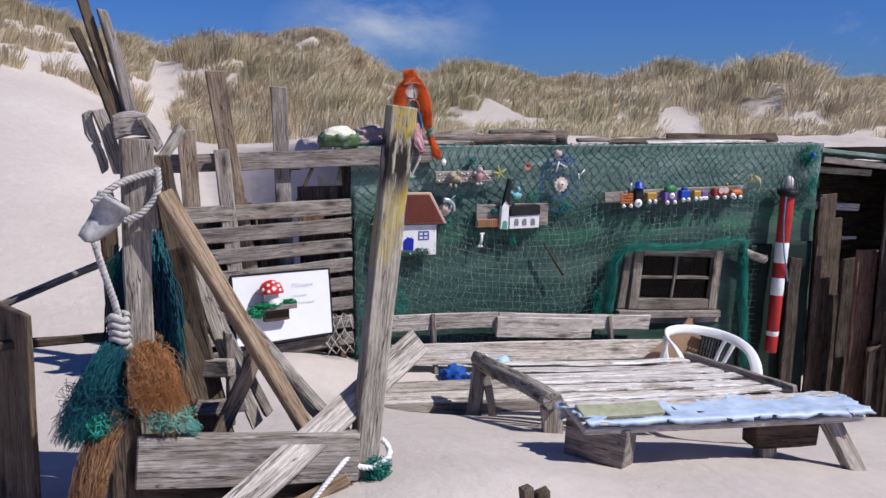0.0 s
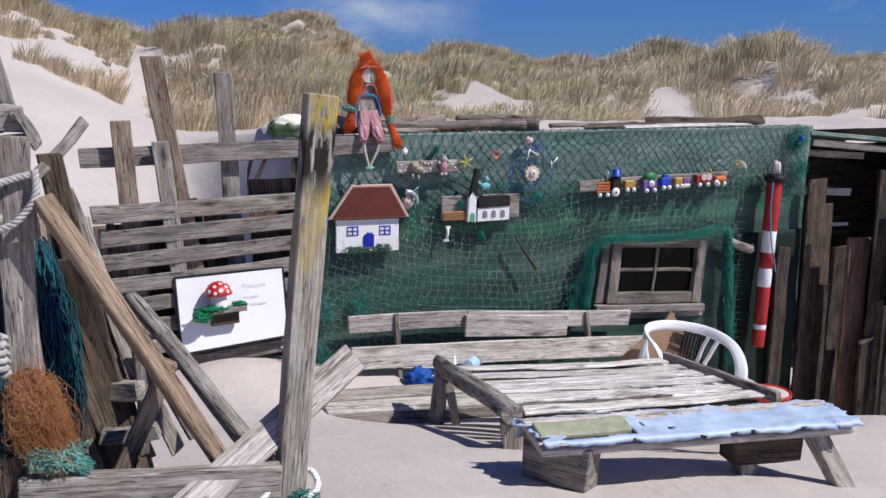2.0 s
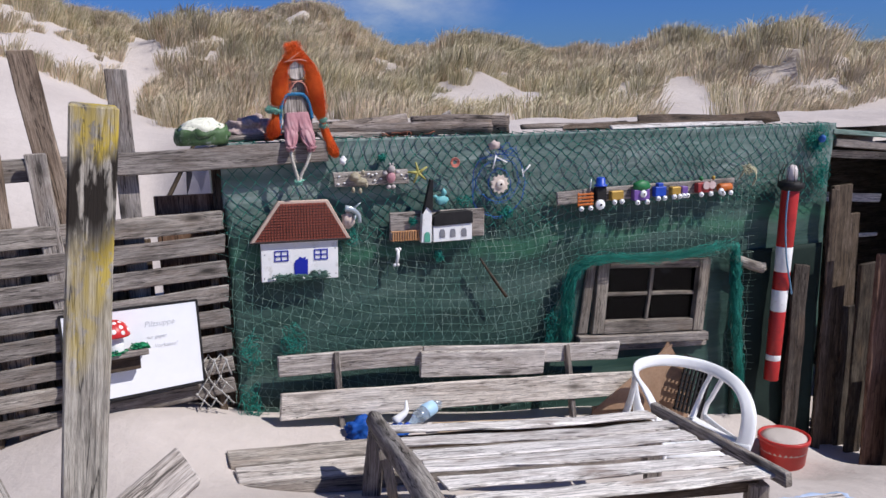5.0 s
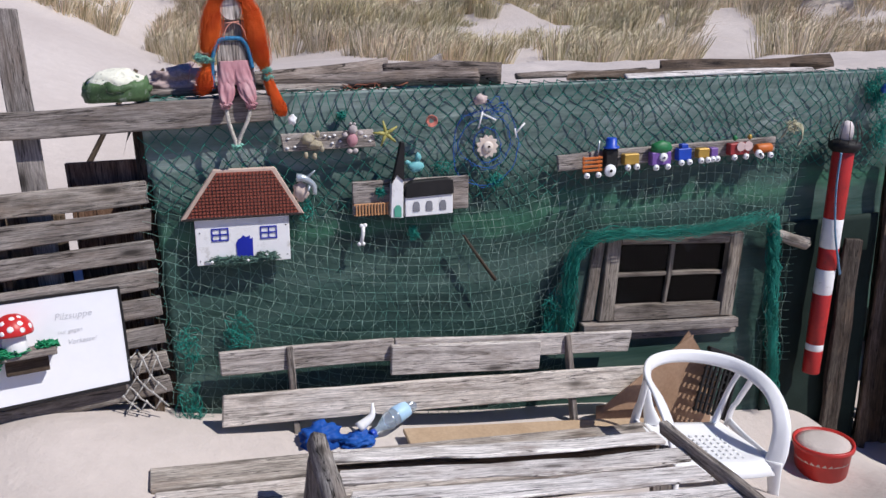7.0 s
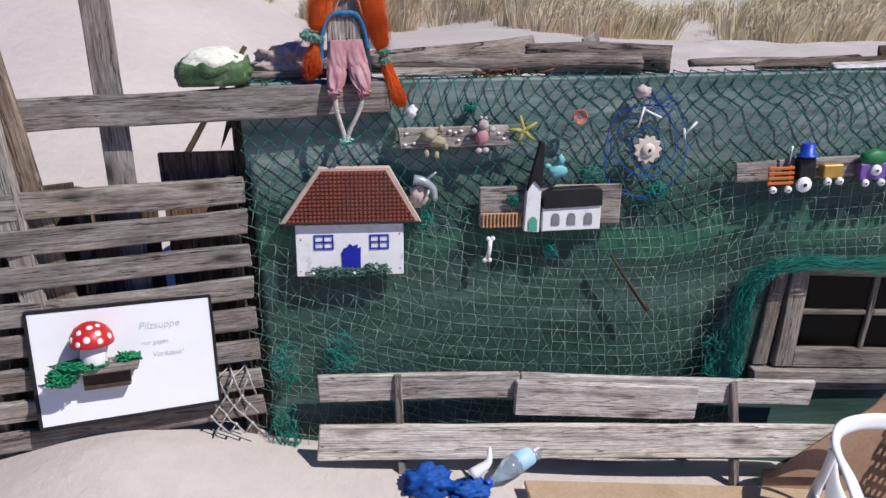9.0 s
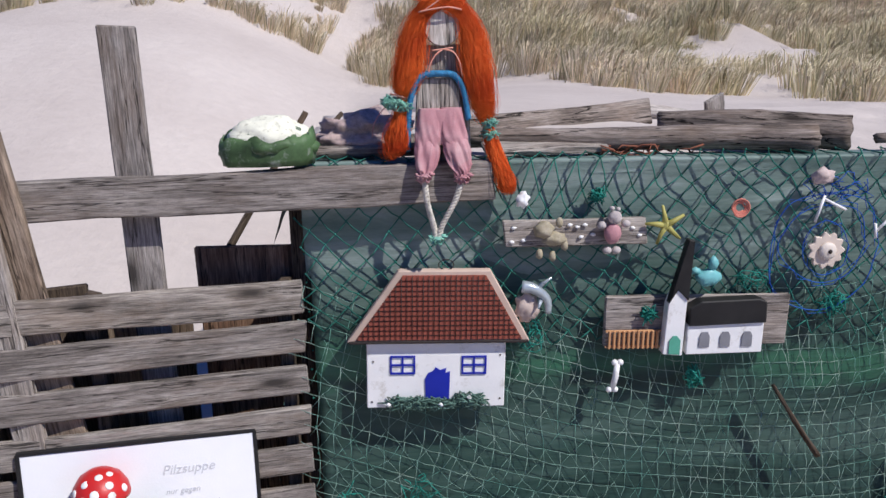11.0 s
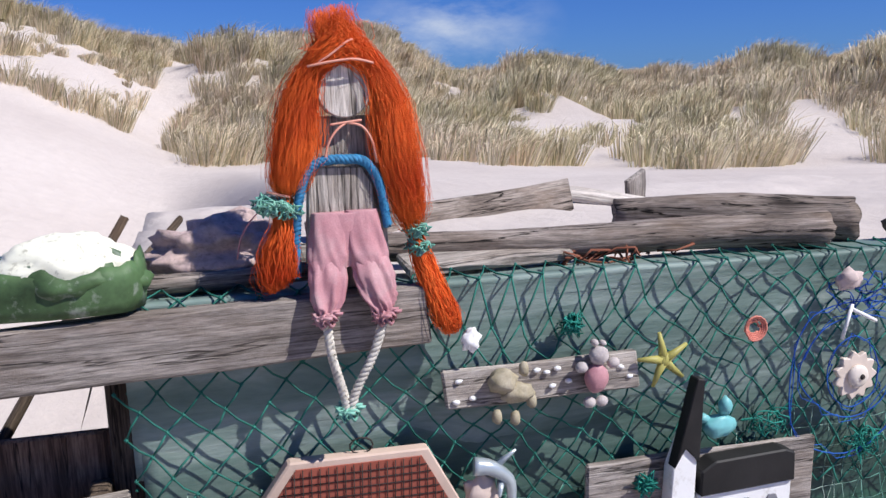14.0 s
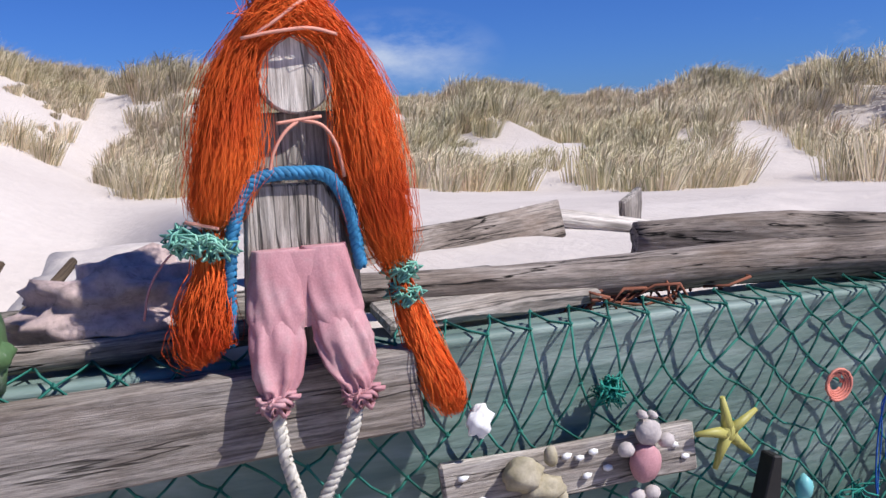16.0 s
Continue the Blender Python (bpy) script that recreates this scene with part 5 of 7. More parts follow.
eng = part("engine", box((-0.325, -0.024, 0.015), (0.06, 0.04, 0.085), 0.004), BLACK, train, "black engine")
part("hat", lathe([(0.036, 0), (0.036, 0.006), (0.025, 0.008), (0.024, 0.042), (0.018, 0.046)], 18, m=Matrix.Translation((-0.322, -0.024, 0.062))), BLUEP, eng, "bright blue cap lid")
wheel(eng, -0.335, -0.035, 0.028)
for k in range(4):
    part("crate_slat", box((-0.415, -0.03, -0.03 + 0.018 * k), (0.095, 0.008, 0.010), 0.001), ORANGEP, eng)
for x in (-0.455, -0.38):
    part("crate_post", box((x, -0.026, -0.005), (0.008, 0.008, 0.075), 0.001), ORANGEP, eng)
wheel(eng, -0.448, -0.05, 0.013)
wheel(eng, -0.392, -0.05, 0.013)
tubesb = tubes(bmesh.new(), [[(-0.385, -0.02, 0.03), (-0.378, -0.02, 0.10)]], 0.004, 6)
part("pipe", tubesb, SILVER, eng)
wagon(-0.225, 0.075, 0.05, GOLD, 0.005, "gold wagon")
pw = wagon(-0.075, 0.10, 0.06, PURPLE, -0.002, "purple wagon")
bm = blob((-0.07, -0.024, 0.045), (0.052, 0.026, 0.032), 4, 0.12)
part("load", bm, GREENP, pw, "green rounded load")
wheel(pw, -0.07, 0.005, 0.02)
bw = wagon(0.045, 0.07, 0.055, BLUEP, 0.008, "blue wagon")
part("chimney", box((0.045, -0.022, 0.045), (0.035, 0.03, 0.02), 0.003), BLUEP, bw)
wagon(0.145, 0.06, 0.045, GOLD, 0.006, "gold wagon")
wagon(0.20, 0.04, 0.042, PURPLE, 0.006, "purple wagon")
rw = wagon(0.335, 0.105, 0.055, REDP, 0.012, "red wagon")
for x in (0.335, 0.375):
    part("reel", lathe([(0.022, 0), (0.022, 0.006)], 16, m=Matrix.Translation((x, -0.042, 0.025)) @ pose(0, 0, 0, 90, 0, 0)), plain("pinkish_disc", (0.6, 0.45, 0.42), 0.5), rw)
for x in (0.315, 0.395):
    part("driver", blob((x, -0.024, 0.062), (0.011, 0.011, 0.013), 3, 0.2, 2), GREENP if x < 0.35 else GOLD, rw)
ow = wagon(0.475, 0.085, 0.045, ORANGEP, 0.004, "orange ribbed wagon", True)
wheel(ow, 0.435, -0.015, 0.018)

# rope ring above the train's end
bm = bmesh.new()
for k in range(5):
    tubes(bm, [[(4.16 + (0.05 + 0.003 * k) * math.cos(a), YF - 0.01 + 0.003 * k, 1.01 + (0.055 + 0.002 * k) * math.sin(a + 0.1 * k)) for a in np.linspace(-1.0, 2.9, 18)]], 0.0025)
tangle(bm, (4.15, YF - 0.01, 1.06), (0.03, 0.008, 0.02), 8, 0.002, 3)
tagged(part("straw_ring", bm, plain("pale_straw", (0.45, 0.42, 0.28), 0.8)), "loose half ring of pale straw hung in the net", "wall decoration")

# lighthouse
LM = Matrix.Translation((4.37, WALL_Y - 0.11, -0.225)) @ pose(0, 0, 0, 0, 2.9, 0)
lh = thing("toy_lighthouse", None, "red and white striped pole lighthouse leaning on the wall", "lighthouse model", m=LM)
ZS = [0.0, 0.125, 0.16, 0.43, 0.56, 0.67, 0.82, 1.17]


def lh_r(z):
    return 0.043 + 0.006 * z


for k, (z0, z1) in enumerate(zip(ZS, ZS[1:])):
    red = k in (0, 2, 4, 6)
    bm = lathe([(lh_r(z0) - 0.001, z0), (lh_r(z0), z0 + 0.003), (lh_r(z1), z1 - 0.002), (lh_r(z1) - 0.001, z1)], 24)
    part("band", bm, RED_PAINT if red else WHITE_PAINT, lh, "red painted band" if red else "white painted band")
part("gallery", lathe([(0.052, 1.15), (0.074, 1.17), (0.074, 1.195), (0.045, 1.21)], 20), BLACK, lh, "black gallery")
bm = bmesh.new()
for k in range(12):
    a = 2 * math.pi * k / 12
    tubes(bm, [spline([(0.07 * math.cos(a), 0.07 * math.sin(a), 1.19), (0.074 * math.cos(a), 0.074 * math.sin(a), 1.23), (0.05 * math.cos(a), 0.05 * math.sin(a), 1.30)], 6)], 0.002)
part("railing", bm, WIRE, lh, "dark wire cage")
part("lantern", lathe([(0.030, 1.20), (0.032, 1.25), (0.030, 1.275), (0.018, 1.295), (0.004, 1.30)], 18), plain("lantern_plastic", (0.7, 0.62, 0.6), 0.35), lh, "pale bottle lantern")
rope("blue_line", [(4.37, WALL_Y - 0.16, 0.93), (4.355, WALL_Y - 0.17, 0.75), (4.375, WALL_Y - 0.17, 0.55), (4.41, WALL_Y - 0.17, 0.40), (4.45, WALL_Y - 0.15, 0.31)], 0.006, plain("faded_blue_rope", (0.14, 0.27, 0.4), 0.7), label="faded blue line hanging round the lighthouse pole", category="rope", n=60, turns=30)

# driftwood boat beside the lighthouse
boat = log("driftwood_boat", (4.08, WALL_Y - 0.06, 0.545), (4.285, WALL_Y - 0.09, 0.47), 0.024, 0.03, GREYLOG, label="short driftwood boat tied with orange twine", category="wall decoration", seed=12)
bm = bmesh.new()
tangle(bm, (4.20, WALL_Y - 0.10, 0.55), (0.03, 0.012, 0.045), 22, 0.002, 13)
part("twine", bm, cord_material("orange_twine", (0.5, 0.09, 0.02), (0.6, 0.16, 0.04)), boat, "frayed orange twine")


# ---- on the beam and the roof ----
def sand_drift():
    bm = bmesh.new()
    nx, ny = 90, 30
    g = {}
    for i in range(nx + 1):
        for j in range(ny + 1):
            x = X0 - 0.1 + (6.8 - X0) * i / nx
            f = j / ny
            edge = 4.91 + 0.05 * noise.noise(Vector((x * 2.5, 1, 4))) + 0.03 * noise.noise(Vector((x * 8, 1, 4)))
            y = edge + (6.6 - edge) * f
            z = 1.305 - 0.012 * (x - X0) + 0.02 * min(1, f * 5) + 0.03 * noise.noise(Vector((x * 1.5, y * 1.5, 3))) * min(1, f * 4) + 0.02 * noise.noise(Vector((x * 5, y * 5, 3))) * min(1, f * 6)
            back = max(0.0, (f - 0.8) / 0.2)
            z -= back * back * 0.25
            if i == 0 or i == nx:
                z -= 0.2
            g[i, j] = bm.verts.new((x, y, z))
    for i in range(nx):
        for j in range(ny):
            f = bm.faces.new((g[i, j], g[i + 1, j], g[i + 1, j + 1], g[i, j + 1]))
            f.smooth = True
    return tagged(part("sand_drift", bm, SAND), "wind-blown sand lying over the hut's flat roof", "sand", kind="structure")


sand_drift()
log("roof_log", (1.68, 5.00, 1.372), (2.61, 4.89, 1.352), 0.029, 0.037, LOG_WOOD, label="weathered driftwood log lying along the roof edge", category="log", seed=21, seg=34, sides=22, rough=0.07)
back_log = log("roof_log", (2.26, 5.15, 1.380), (2.745, 4.965, 1.362), 0.034, 0.052, LOG_WOOD, label="thick round driftwood log with a cracked grey end", category="log", seed=37, seg=20, sides=22, rough=0.05)

plank("roof_timber", (1.62, 5.45, 1.325), (2.41, 5.74, 1.350), 0.095, 0.06, LOG_WOOD, label="grey squared timber lying on the sandy roof", category="timber", face=(0.3, -1, 0.3))
log("roof_branch", (2.80, 4.93, 1.345), (3.45, 4.96, 1.335), 0.012, 0.020, LOG_WOOD, label="thin dark driftwood branch along the roof edge", category="branch", seed=23, seg=18, rough=0.2)
plank("roof_board", (1.72, 4.925, 1.345), (2.05, 4.945, 1.35), 0.07, 0.02, GREY_WOOD, label="split pale board end lying on the roof", category="board", face=(0, -0.3, 1), rough=0.008)
plank("roof_board", (3.05, 4.93, 1.335), (4.20, 4.90, 1.318), 0.05, 0.02, DARK_WOOD, label="long dark splintered board along the roof edge", category="board", face=(0, -0.6, 1), rough=0.014)
plank("roof_board", (3.55, 4.99, 1.350), (4.62, 5.10, 1.335), 0.075, 0.035, DARK_WOOD, label="dark splintered lath lying on the roof edge", category="board", face=(0, -0.6, 1), rough=0.022)
plank("roof_board", (3.3, 4.865, 1.325), (4.3, 4.855, 1.312), 0.035, 0.014, WHITE_WOOD, label="white painted lath along the roof edge", category="board", face=(0, -0.6, 1))
plank("broken_board", (2.40, 5.95, 1.35), (2.72, 5.75, 1.30), 0.07, 0.02, PALE_WOOD, label="broken pale board sticking out of the sand", category="board", face=(0, -0.5, 1))
plank("broken_board", (2.73, 5.9, 1.26), (2.70, 5.85, 1.39), 0.09, 0.02, GREY_WOOD, label="spotted scrap board standing in the sand", category="board", face=(0.3, -1, 0.2))
log("roof_pole", (1.16, 4.90, 1.352), (1.60, 4.885, 1.358), 0.017, 0.015, LOG_WOOD, label="thin driftwood pole behind the beam", category="pole", seed=25)
log("roof_pole", (1.10, 5.08, 1.355), (1.95, 5.10, 1.35), 0.022, 0.02, GREYLOG, label="grey driftwood pole lying on the roof", category="pole", seed=27)
plank("roof_stick", (1.25, 5.1, 1.35), (1.335, 5.2, 1.425), 0.015, 0.014, DARK_WOOD, label="short dark stick leaning on the roof", category="stick")
STONE = plain("pinkish_granite", (0.50, 0.38, 0.35), 0.9, 0.2, vary=0.3, scale=60, bump=0.7, dirt=(0.25, 0.19, 0.175))
tagged(part("stone", blob((1.405, 4.985, 1.388), (0.125, 0.075, 0.056), 5, 0.5, 4, freq=2.1), STONE), "rough pinkish granite stone lying on the roof", "stone")
bm = bmesh.new()
tangle(bm, (2.15, 4.93, 1.335), (0.18, 0.03, 0.010), 9, 0.003, 31, step_len=0.05)
tagged(part("rusty_twine", bm, plain("rust_brown_twine", (0.2, 0.07, 0.04), 0.9)), "rust-brown rope scraps on the roof edge", "rope")


def buoy():
    c = Vector((1.165, 4.84, 1.335))
    root = thing("old_buoy", c, "torn green foam buoy with a white crumbling top", "buoy")
    GREENSKIN = plain("green_buoy_skin", (0.062, 0.112, 0.045), 0.55, 0.3, vary=0.6, scale=14, dirt=(0.30, 0.33, 0.28))
    FOAM = plain("crumbling_foam", (0.76, 0.75, 0.62), 0.9, 0.1, vary=0.08, scale=50, bump=0.6, dirt=(0.3, 0.28, 0.2))
    bm = blob((0, 0.0, 0.048), (0.122, 0.075, 0.058), 4, 0.22, 4, freq=1.6)
    for v in bm.verts:
        v.co.z = max(v.co.z, 0.002)
    part("skin", bm, GREENSKIN, root, "cracked green plastic skin")
    bm = blob((0.005, 0.0, 0.070), (0.104, 0.070, 0.052), 8, 0.16, 4, freq=2.2)
    part("foam_core", bm, FOAM, root, "crumbling white foam")
    bm = bmesh.new()
    n = 60
    rows = []
    for f in range(5):
        row = []
        for i in range(n):
            a = 2 * math.pi * i / n
            top = 0.072 + 0.03 * noise.noise(Vector((math.cos(a) * 1.6, math.sin(a) * 1.6, 4))) + 0.012 * noise.noise(Vector((math.cos(a) * 7, math.sin(a) * 7, 2)))
            r = 1.02 + 0.06 * math.sin(math.pi * f / 4) + 0.05 * noise.noise(Vector((math.cos(a) * 3, math.sin(a) * 3, f * 0.5)))
            sq = 1 / max(abs(math.cos(a)), abs(math.sin(a))) ** 0.45
            row.append(bm.verts.new((0.112 * math.cos(a) * r * sq, 0.068 * math.sin(a) * r * sq, 0.003 + top * f / 4)))
        rows.append(row)
    for p, q in zip(rows, rows[1:]):
        for i in range(n):
            fc = bm.faces.new((p[i], p[(i + 1) % n], q[(i + 1) % n], q[i]))
            fc.smooth = True
    flap = part("peeling_rim", bm, GREENSKIN, root, "torn green rim")
    flap.modifiers.new("thick", 'SOLIDIFY').thickness = 0.004


buoy()


# ---- doll ----
def doll():
    HAIR = cord_material("orange_rope_fibre", (0.48, 0.045, 0.006), (0.84, 0.16, 0.025))
    TEAL = cord_material("pale_teal_twine", (0.12, 0.36, 0.28), (0.25, 0.5, 0.4))
    PINKT = plain("pink_twine", (0.65, 0.3, 0.22), 0.7)
    BROPE = plain("blue_braid", (0.03, 0.17, 0.33), 0.7, scale=80, vary=0.4)
    WROPE = plain("off_white_rope", (0.52, 0.48, 0.42), 0.8, scale=80, vary=0.3)
    mats = [UPRIGHT_WOOD, HAIR, BROPE, PINKCLOTH, WROPE, TEAL, PINKT, BLEACHED_DISC]
    bm = bmesh.new()
    org = Vector((1.60, 4.812, 1.335))

    def add(src, mat):
        for f in src.faces:
            f.material_index = mat
        tmp = bpy.data.meshes.new("tmp")
        src.to_mesh(tmp)
        src.free()
        bm.from_mesh(tmp)
        bpy.data.meshes.remove(tmp)
    # head disc, neck boards and bib (local: x across, y away, z up)
    a = Matrix.Translation((0.006, -0.005, 0.325)) @ pose(0, 0, 0, 90, 0, 0)
    add(lathe([(0.041, -0.011), (0.0435, -0.008), (0.0435, 0.008), (0.041, 0.011)], 28, m=a), 7)
    add(slab([(-0.03, 0.0), (0.075, 0.0), (0.068, 0.285), (-0.04, 0.285)], 0.012, 0.02, 0.002), 0)
    add(slab([(-0.068, 0.05), (0.05, 0.05), (0.045, 0.175), (0.03, 0.205), (-0.048, 0.207), (-0.06, 0.18)], -0.016, 0.018, 0.003), 0)
    # braid round the bib
    arch = [(-0.085, -0.01, 0.03), (-0.083, -0.02, 0.10), (-0.07, -0.020, 0.175), (-0.045, -0.020, 0.212), (0.0, -0.021, 0.217), (0.035, -0.020, 0.210), (0.056, -0.020, 0.17), (0.066, -0.02, 0.105)]
    tubes(bm, rope_lines(arch, 0.0072, 150, 4, 34), 0.0046, 6, 1.0, 2)
    # trousers
    def leg(path, radii, flat=0.62, fold=0.2, square=0.0, phase=0.0, n=56, rows=40):
        """A sleeve of cloth with sharp standing folds that grow towards the hem."""
        cen = spline(path, rows)
        rings = []
        for i, p in enumerate(cen):
            v = i / (rows - 1)
            f = v * (len(radii) - 1)
            j = min(int(f), len(radii) - 2)
            r = radii[j] + (radii[j + 1] - radii[j]) * (f - j)
            ring = []
            for k in range(n):
                an = 2 * math.pi * k / n
                q = Vector((math.cos(an), math.sin(an), 0))
                if square:
                    q /= max(abs(q.x), abs(q.y)) * square + (1 - square)
                q.y *= flat
                slant = an + 0.9 * (v - 0.5) * math.sin(phase * 3)
                ridge = 1 - abs(noise.noise(Vector((math.cos(slant) * 2.1 + phase, math.sin(slant) * 2.1, v * 1.1)))) * 2.6
                fine = 1 - abs(noise.noise(Vector((math.cos(slant) * 4.3, math.sin(slant) * 4.3 + phase, v * 2.0 + 5)))) * 2.4
                w = 1 + fold * min(1.0, 0.25 + v * 1.1) * (ridge - 0.35) + fold * 0.4 * v * (fine - 0.3)
                w += 0.05 * noise.noise(Vector((q.x * 1.5 + phase, v * 3, q.y)))
                ring.append(bm.verts.new(p + Vector((q.x * r * (1 + (w - 1) * 0.45), q.y * r * w, 0))))
            rings.append(ring)
        for s, t in zip(rings, rings[1:]):
            for k in range(n):
                fc = bm.faces.new((s[k], t[k], t[(k + 1) % n], s[(k + 1) % n]))
                fc.material_index = 3
                fc.smooth = True
        for ring in (rings[0], rings[-1]):
            fc = bm.faces.new(ring)
            fc.material_index = 3
    leg([(-0.003, -0.012, 0.132), (-0.003, -0.018, 0.10), (-0.003, -0.024, 0.07), (-0.003, -0.028, 0.046)], [0.049, 0.050, 0.046, 0.028], 0.34, 0.12, 0.55, 2.2)
    # the seat in two halves that meet in a seam, then two gathered legs
    leg([(-0.030, -0.012, 0.134), (-0.032, -0.020, 0.10), (-0.035, -0.028, 0.065), (-0.038, -0.034, 0.035)], [0.0265, 0.030, 0.032, 0.026], 0.60, 0.22, 0.5, 1.7)
    leg([(0.024, -0.012, 0.135), (0.026, -0.020, 0.10), (0.030, -0.028, 0.065), (0.033, -0.034, 0.035)], [0.0265, 0.030, 0.032, 0.026], 0.60, 0.26, 0.5, 4.1)
    leg([(-0.037, -0.028, 0.058), (-0.039, -0.040, 0.028), (-0.042, -0.050, -0.002), (-0.045, -0.057, -0.017), (-0.046, -0.060, -0.030)], [0.029, 0.031, 0.026, 0.017, 0.009], 0.62, 0.6, 0.3, 7.3)
    leg([(0.032, -0.028, 0.060), (0.035, -0.040, 0.030), (0.040, -0.050, -0.002), (0.043, -0.057, -0.019), (0.043, -0.060, -0.034)], [0.029, 0.033, 0.028, 0.018, 0.009], 0.62, 0.6, 0.3, 9.9)
    for pts in ([(-0.048, -0.062, -0.026), (-0.043, -0.068, -0.09), (-0.026, -0.066, -0.16), (-0.022, -0.066, -0.195)], [(0.047, -0.062, -0.030), (0.026, -0.068, -0.09), (-0.008, -0.068, -0.155), (-0.018, -0.066, -0.195)]):
        tubes(bm, rope_lines(pts, 0.0075, 60, 3, 38), 0.0045, 6, 1.0, 4)
    for c, mat in (((-0.048, -0.062, -0.028), 3), ((0.047, -0.062, -0.033), 3), ((-0.02, -0.066, -0.185), 5)):
        tangle(bm, c, (0.013, 0.012, 0.009), 14, 0.003, 4, mat, 0.01)
    # hair
    fibres(bm, [(0.004, 0.0, 0.405), (0.0, -0.012, 0.395), (-0.040, -0.010, 0.362), (-0.064, -0.006, 0.31), (-0.077, -0.01, 0.24), (-0.090, -0.008, 0.185), (-0.094, -0.006, 0.16)], [0.012, 0.02, 0.016, 0.026, 0.031, 0.026, 0.012], 1700, 0.0005, 61, 0.0042, 16, 1, 3, 0.22)
    fibres(bm, [(0.004, 0.0, 0.405), (0.012, -0.012, 0.395), (0.052, -0.010, 0.362), (0.079, -0.006, 0.30), (0.089, -0.01, 0.22), (0.104, -0.008, 0.14), (0.116, -0.006, 0.088)], [0.012, 0.02, 0.016, 0.026, 0.031, 0.027, 0.012], 1700, 0.0005, 62, 0.0042, 16, 1, 3, 0.22)
    fibres(bm, [(-0.094, -0.006, 0.16), (-0.098, -0.012, 0.115), (-0.108, -0.014, 0.07), (-0.113, -0.012, 0.032), (-0.106, -0.012, 0.016)], [0.014, 0.017, 0.028, 0.032, 0.018], 650, 0.0007, 63, 0.002, 11, 1, 3, 0.06)
    fibres(bm, [(0.116, -0.006, 0.088), (0.124, -0.012, 0.05), (0.138, -0.02, 0.0), (0.16, -0.03, -0.055), (0.168, -0.035, -0.085)], [0.010, 0.016, 0.020, 0.023, 0.012], 560, 0.0007, 64, 0.0018, 11, 1, 3, 0.06)
    fibres(bm, [(0.0, 0.0, 0.37), (0.002, 0.0, 0.395), (-0.006, -0.003, 0.425), (-0.012, -0.002, 0.455)], [0.03, 0.038, 0.034, 0.034], 480, 0.00062, 65, 0.003, 8, 1, 3, 0.14)
    fibres(bm, [(-0.05, -0.014, 0.355), (0.0, -0.018, 0.392), (0.055, -0.014, 0.352)], [0.016, 0.024, 0.016], 320, 0.00062, 66, 0.0025, 10, 1)
    # ties
    for c, sx, mat, cnt in (((-0.105, -0.006, 0.15), 0.02, 1, 0), ((-0.096, -0.014, 0.142), 0.017, 5, 26), ((-0.124, -0.014, 0.150), 0.015, 5, 18), ((0.116, -0.008, 0.096), 0.012, 5, 16), ((0.119, -0.01, 0.066), 0.012, 5, 16)):
        if cnt:
            tangle(bm, c, (sx, 0.016, 0.009), cnt, 0.0019, 7, mat, 0.014)
    for pts in ([(-0.052, -0.03, 0.362), (-0.02, -0.035, 0.368), (0.02, -0.036, 0.372), (0.052, -0.03, 0.366)], [(-0.04, -0.03, 0.365), (-0.015, -0.034, 0.38), (0.01, -0.034, 0.398), (0.02, -0.03, 0.402)], [(0.006, -0.022, 0.275), (-0.012, -0.026, 0.262), (-0.026, -0.026, 0.24), (-0.032, -0.024, 0.215)], [(0.006, -0.022, 0.275), (0.03, -0.026, 0.268), (0.045, -0.026, 0.245), (0.052, -0.024, 0.21)], [(-0.02, -0.022, 0.272), (0.03, -0.024, 0.278)], [(-0.125, -0.022, 0.172), (-0.09, -0.024, 0.162)]):
        tubes(bm, [spline(pts, 14)], 0.0021, 5, 1.0, 6)
    tubes(bm, [spline([(-0.115, 0.0, 0.145), (-0.14, 0.01, 0.135), (-0.165, 0.02, 0.10), (-0.175, 0.03, 0.06)], 14)], 0.0014, 4, 1.0, 3)
    ob = new("driftwood_doll", finish("driftwood_doll", bm, mats))
    place(ob, Matrix.Translation(org))
    return tagged(ob, "driftwood doll with orange rope hair and pink trousers on the beam", "doll")


doll()

# ---- white board with toadstool ----
BN = Vector((0.17, -0.96, 0.12)).normalized()
BX = (Vector((1.08, 4.775, 0.44)) - Vector((0.505, 4.67, 0.425))).normalized()
BZ = BN.cross(BX) * -1
BC = Vector((0.795, 4.722, 0.433))
BM = Matrix((BX, -BN, BX.cross(-BN))).transposed().to_4x4()
BM.translation = BC
BM = BM @ pose(0, 0, 0, 0, 2.0, 0)
board = thing("white_board", None, "white board with black edge leaning on the fence", "board", m=BM)
part("panel", slab([(-0.285, -0.195), (0.29, -0.185), (0.288, 0.19), (-0.288, 0.198)], 0, 0.012, 0.001), plain("glossy_white_board", (0.82, 0.82, 0.84), 0.35, 0.4, vary=0.02), board)
for a, b in (((-0.292, -0.201), (0.296, -0.191)), ((-0.294, 0.204), (0.294, 0.196)), ((-0.291, -0.199), (-0.293, 0.203)), ((0.294, -0.19), (0.292, 0.196))):
    plank("edging", BM @ Vector((a[0], 0.006, a[1])), BM @ Vector((b[0], 0.006, b[1])), 0.01, 0.018, BLACK, board, BN, rough=0.001, bevel=0.001)
INK = plain("faint_grey_ink", (0.58, 0.58, 0.6), 0.6)
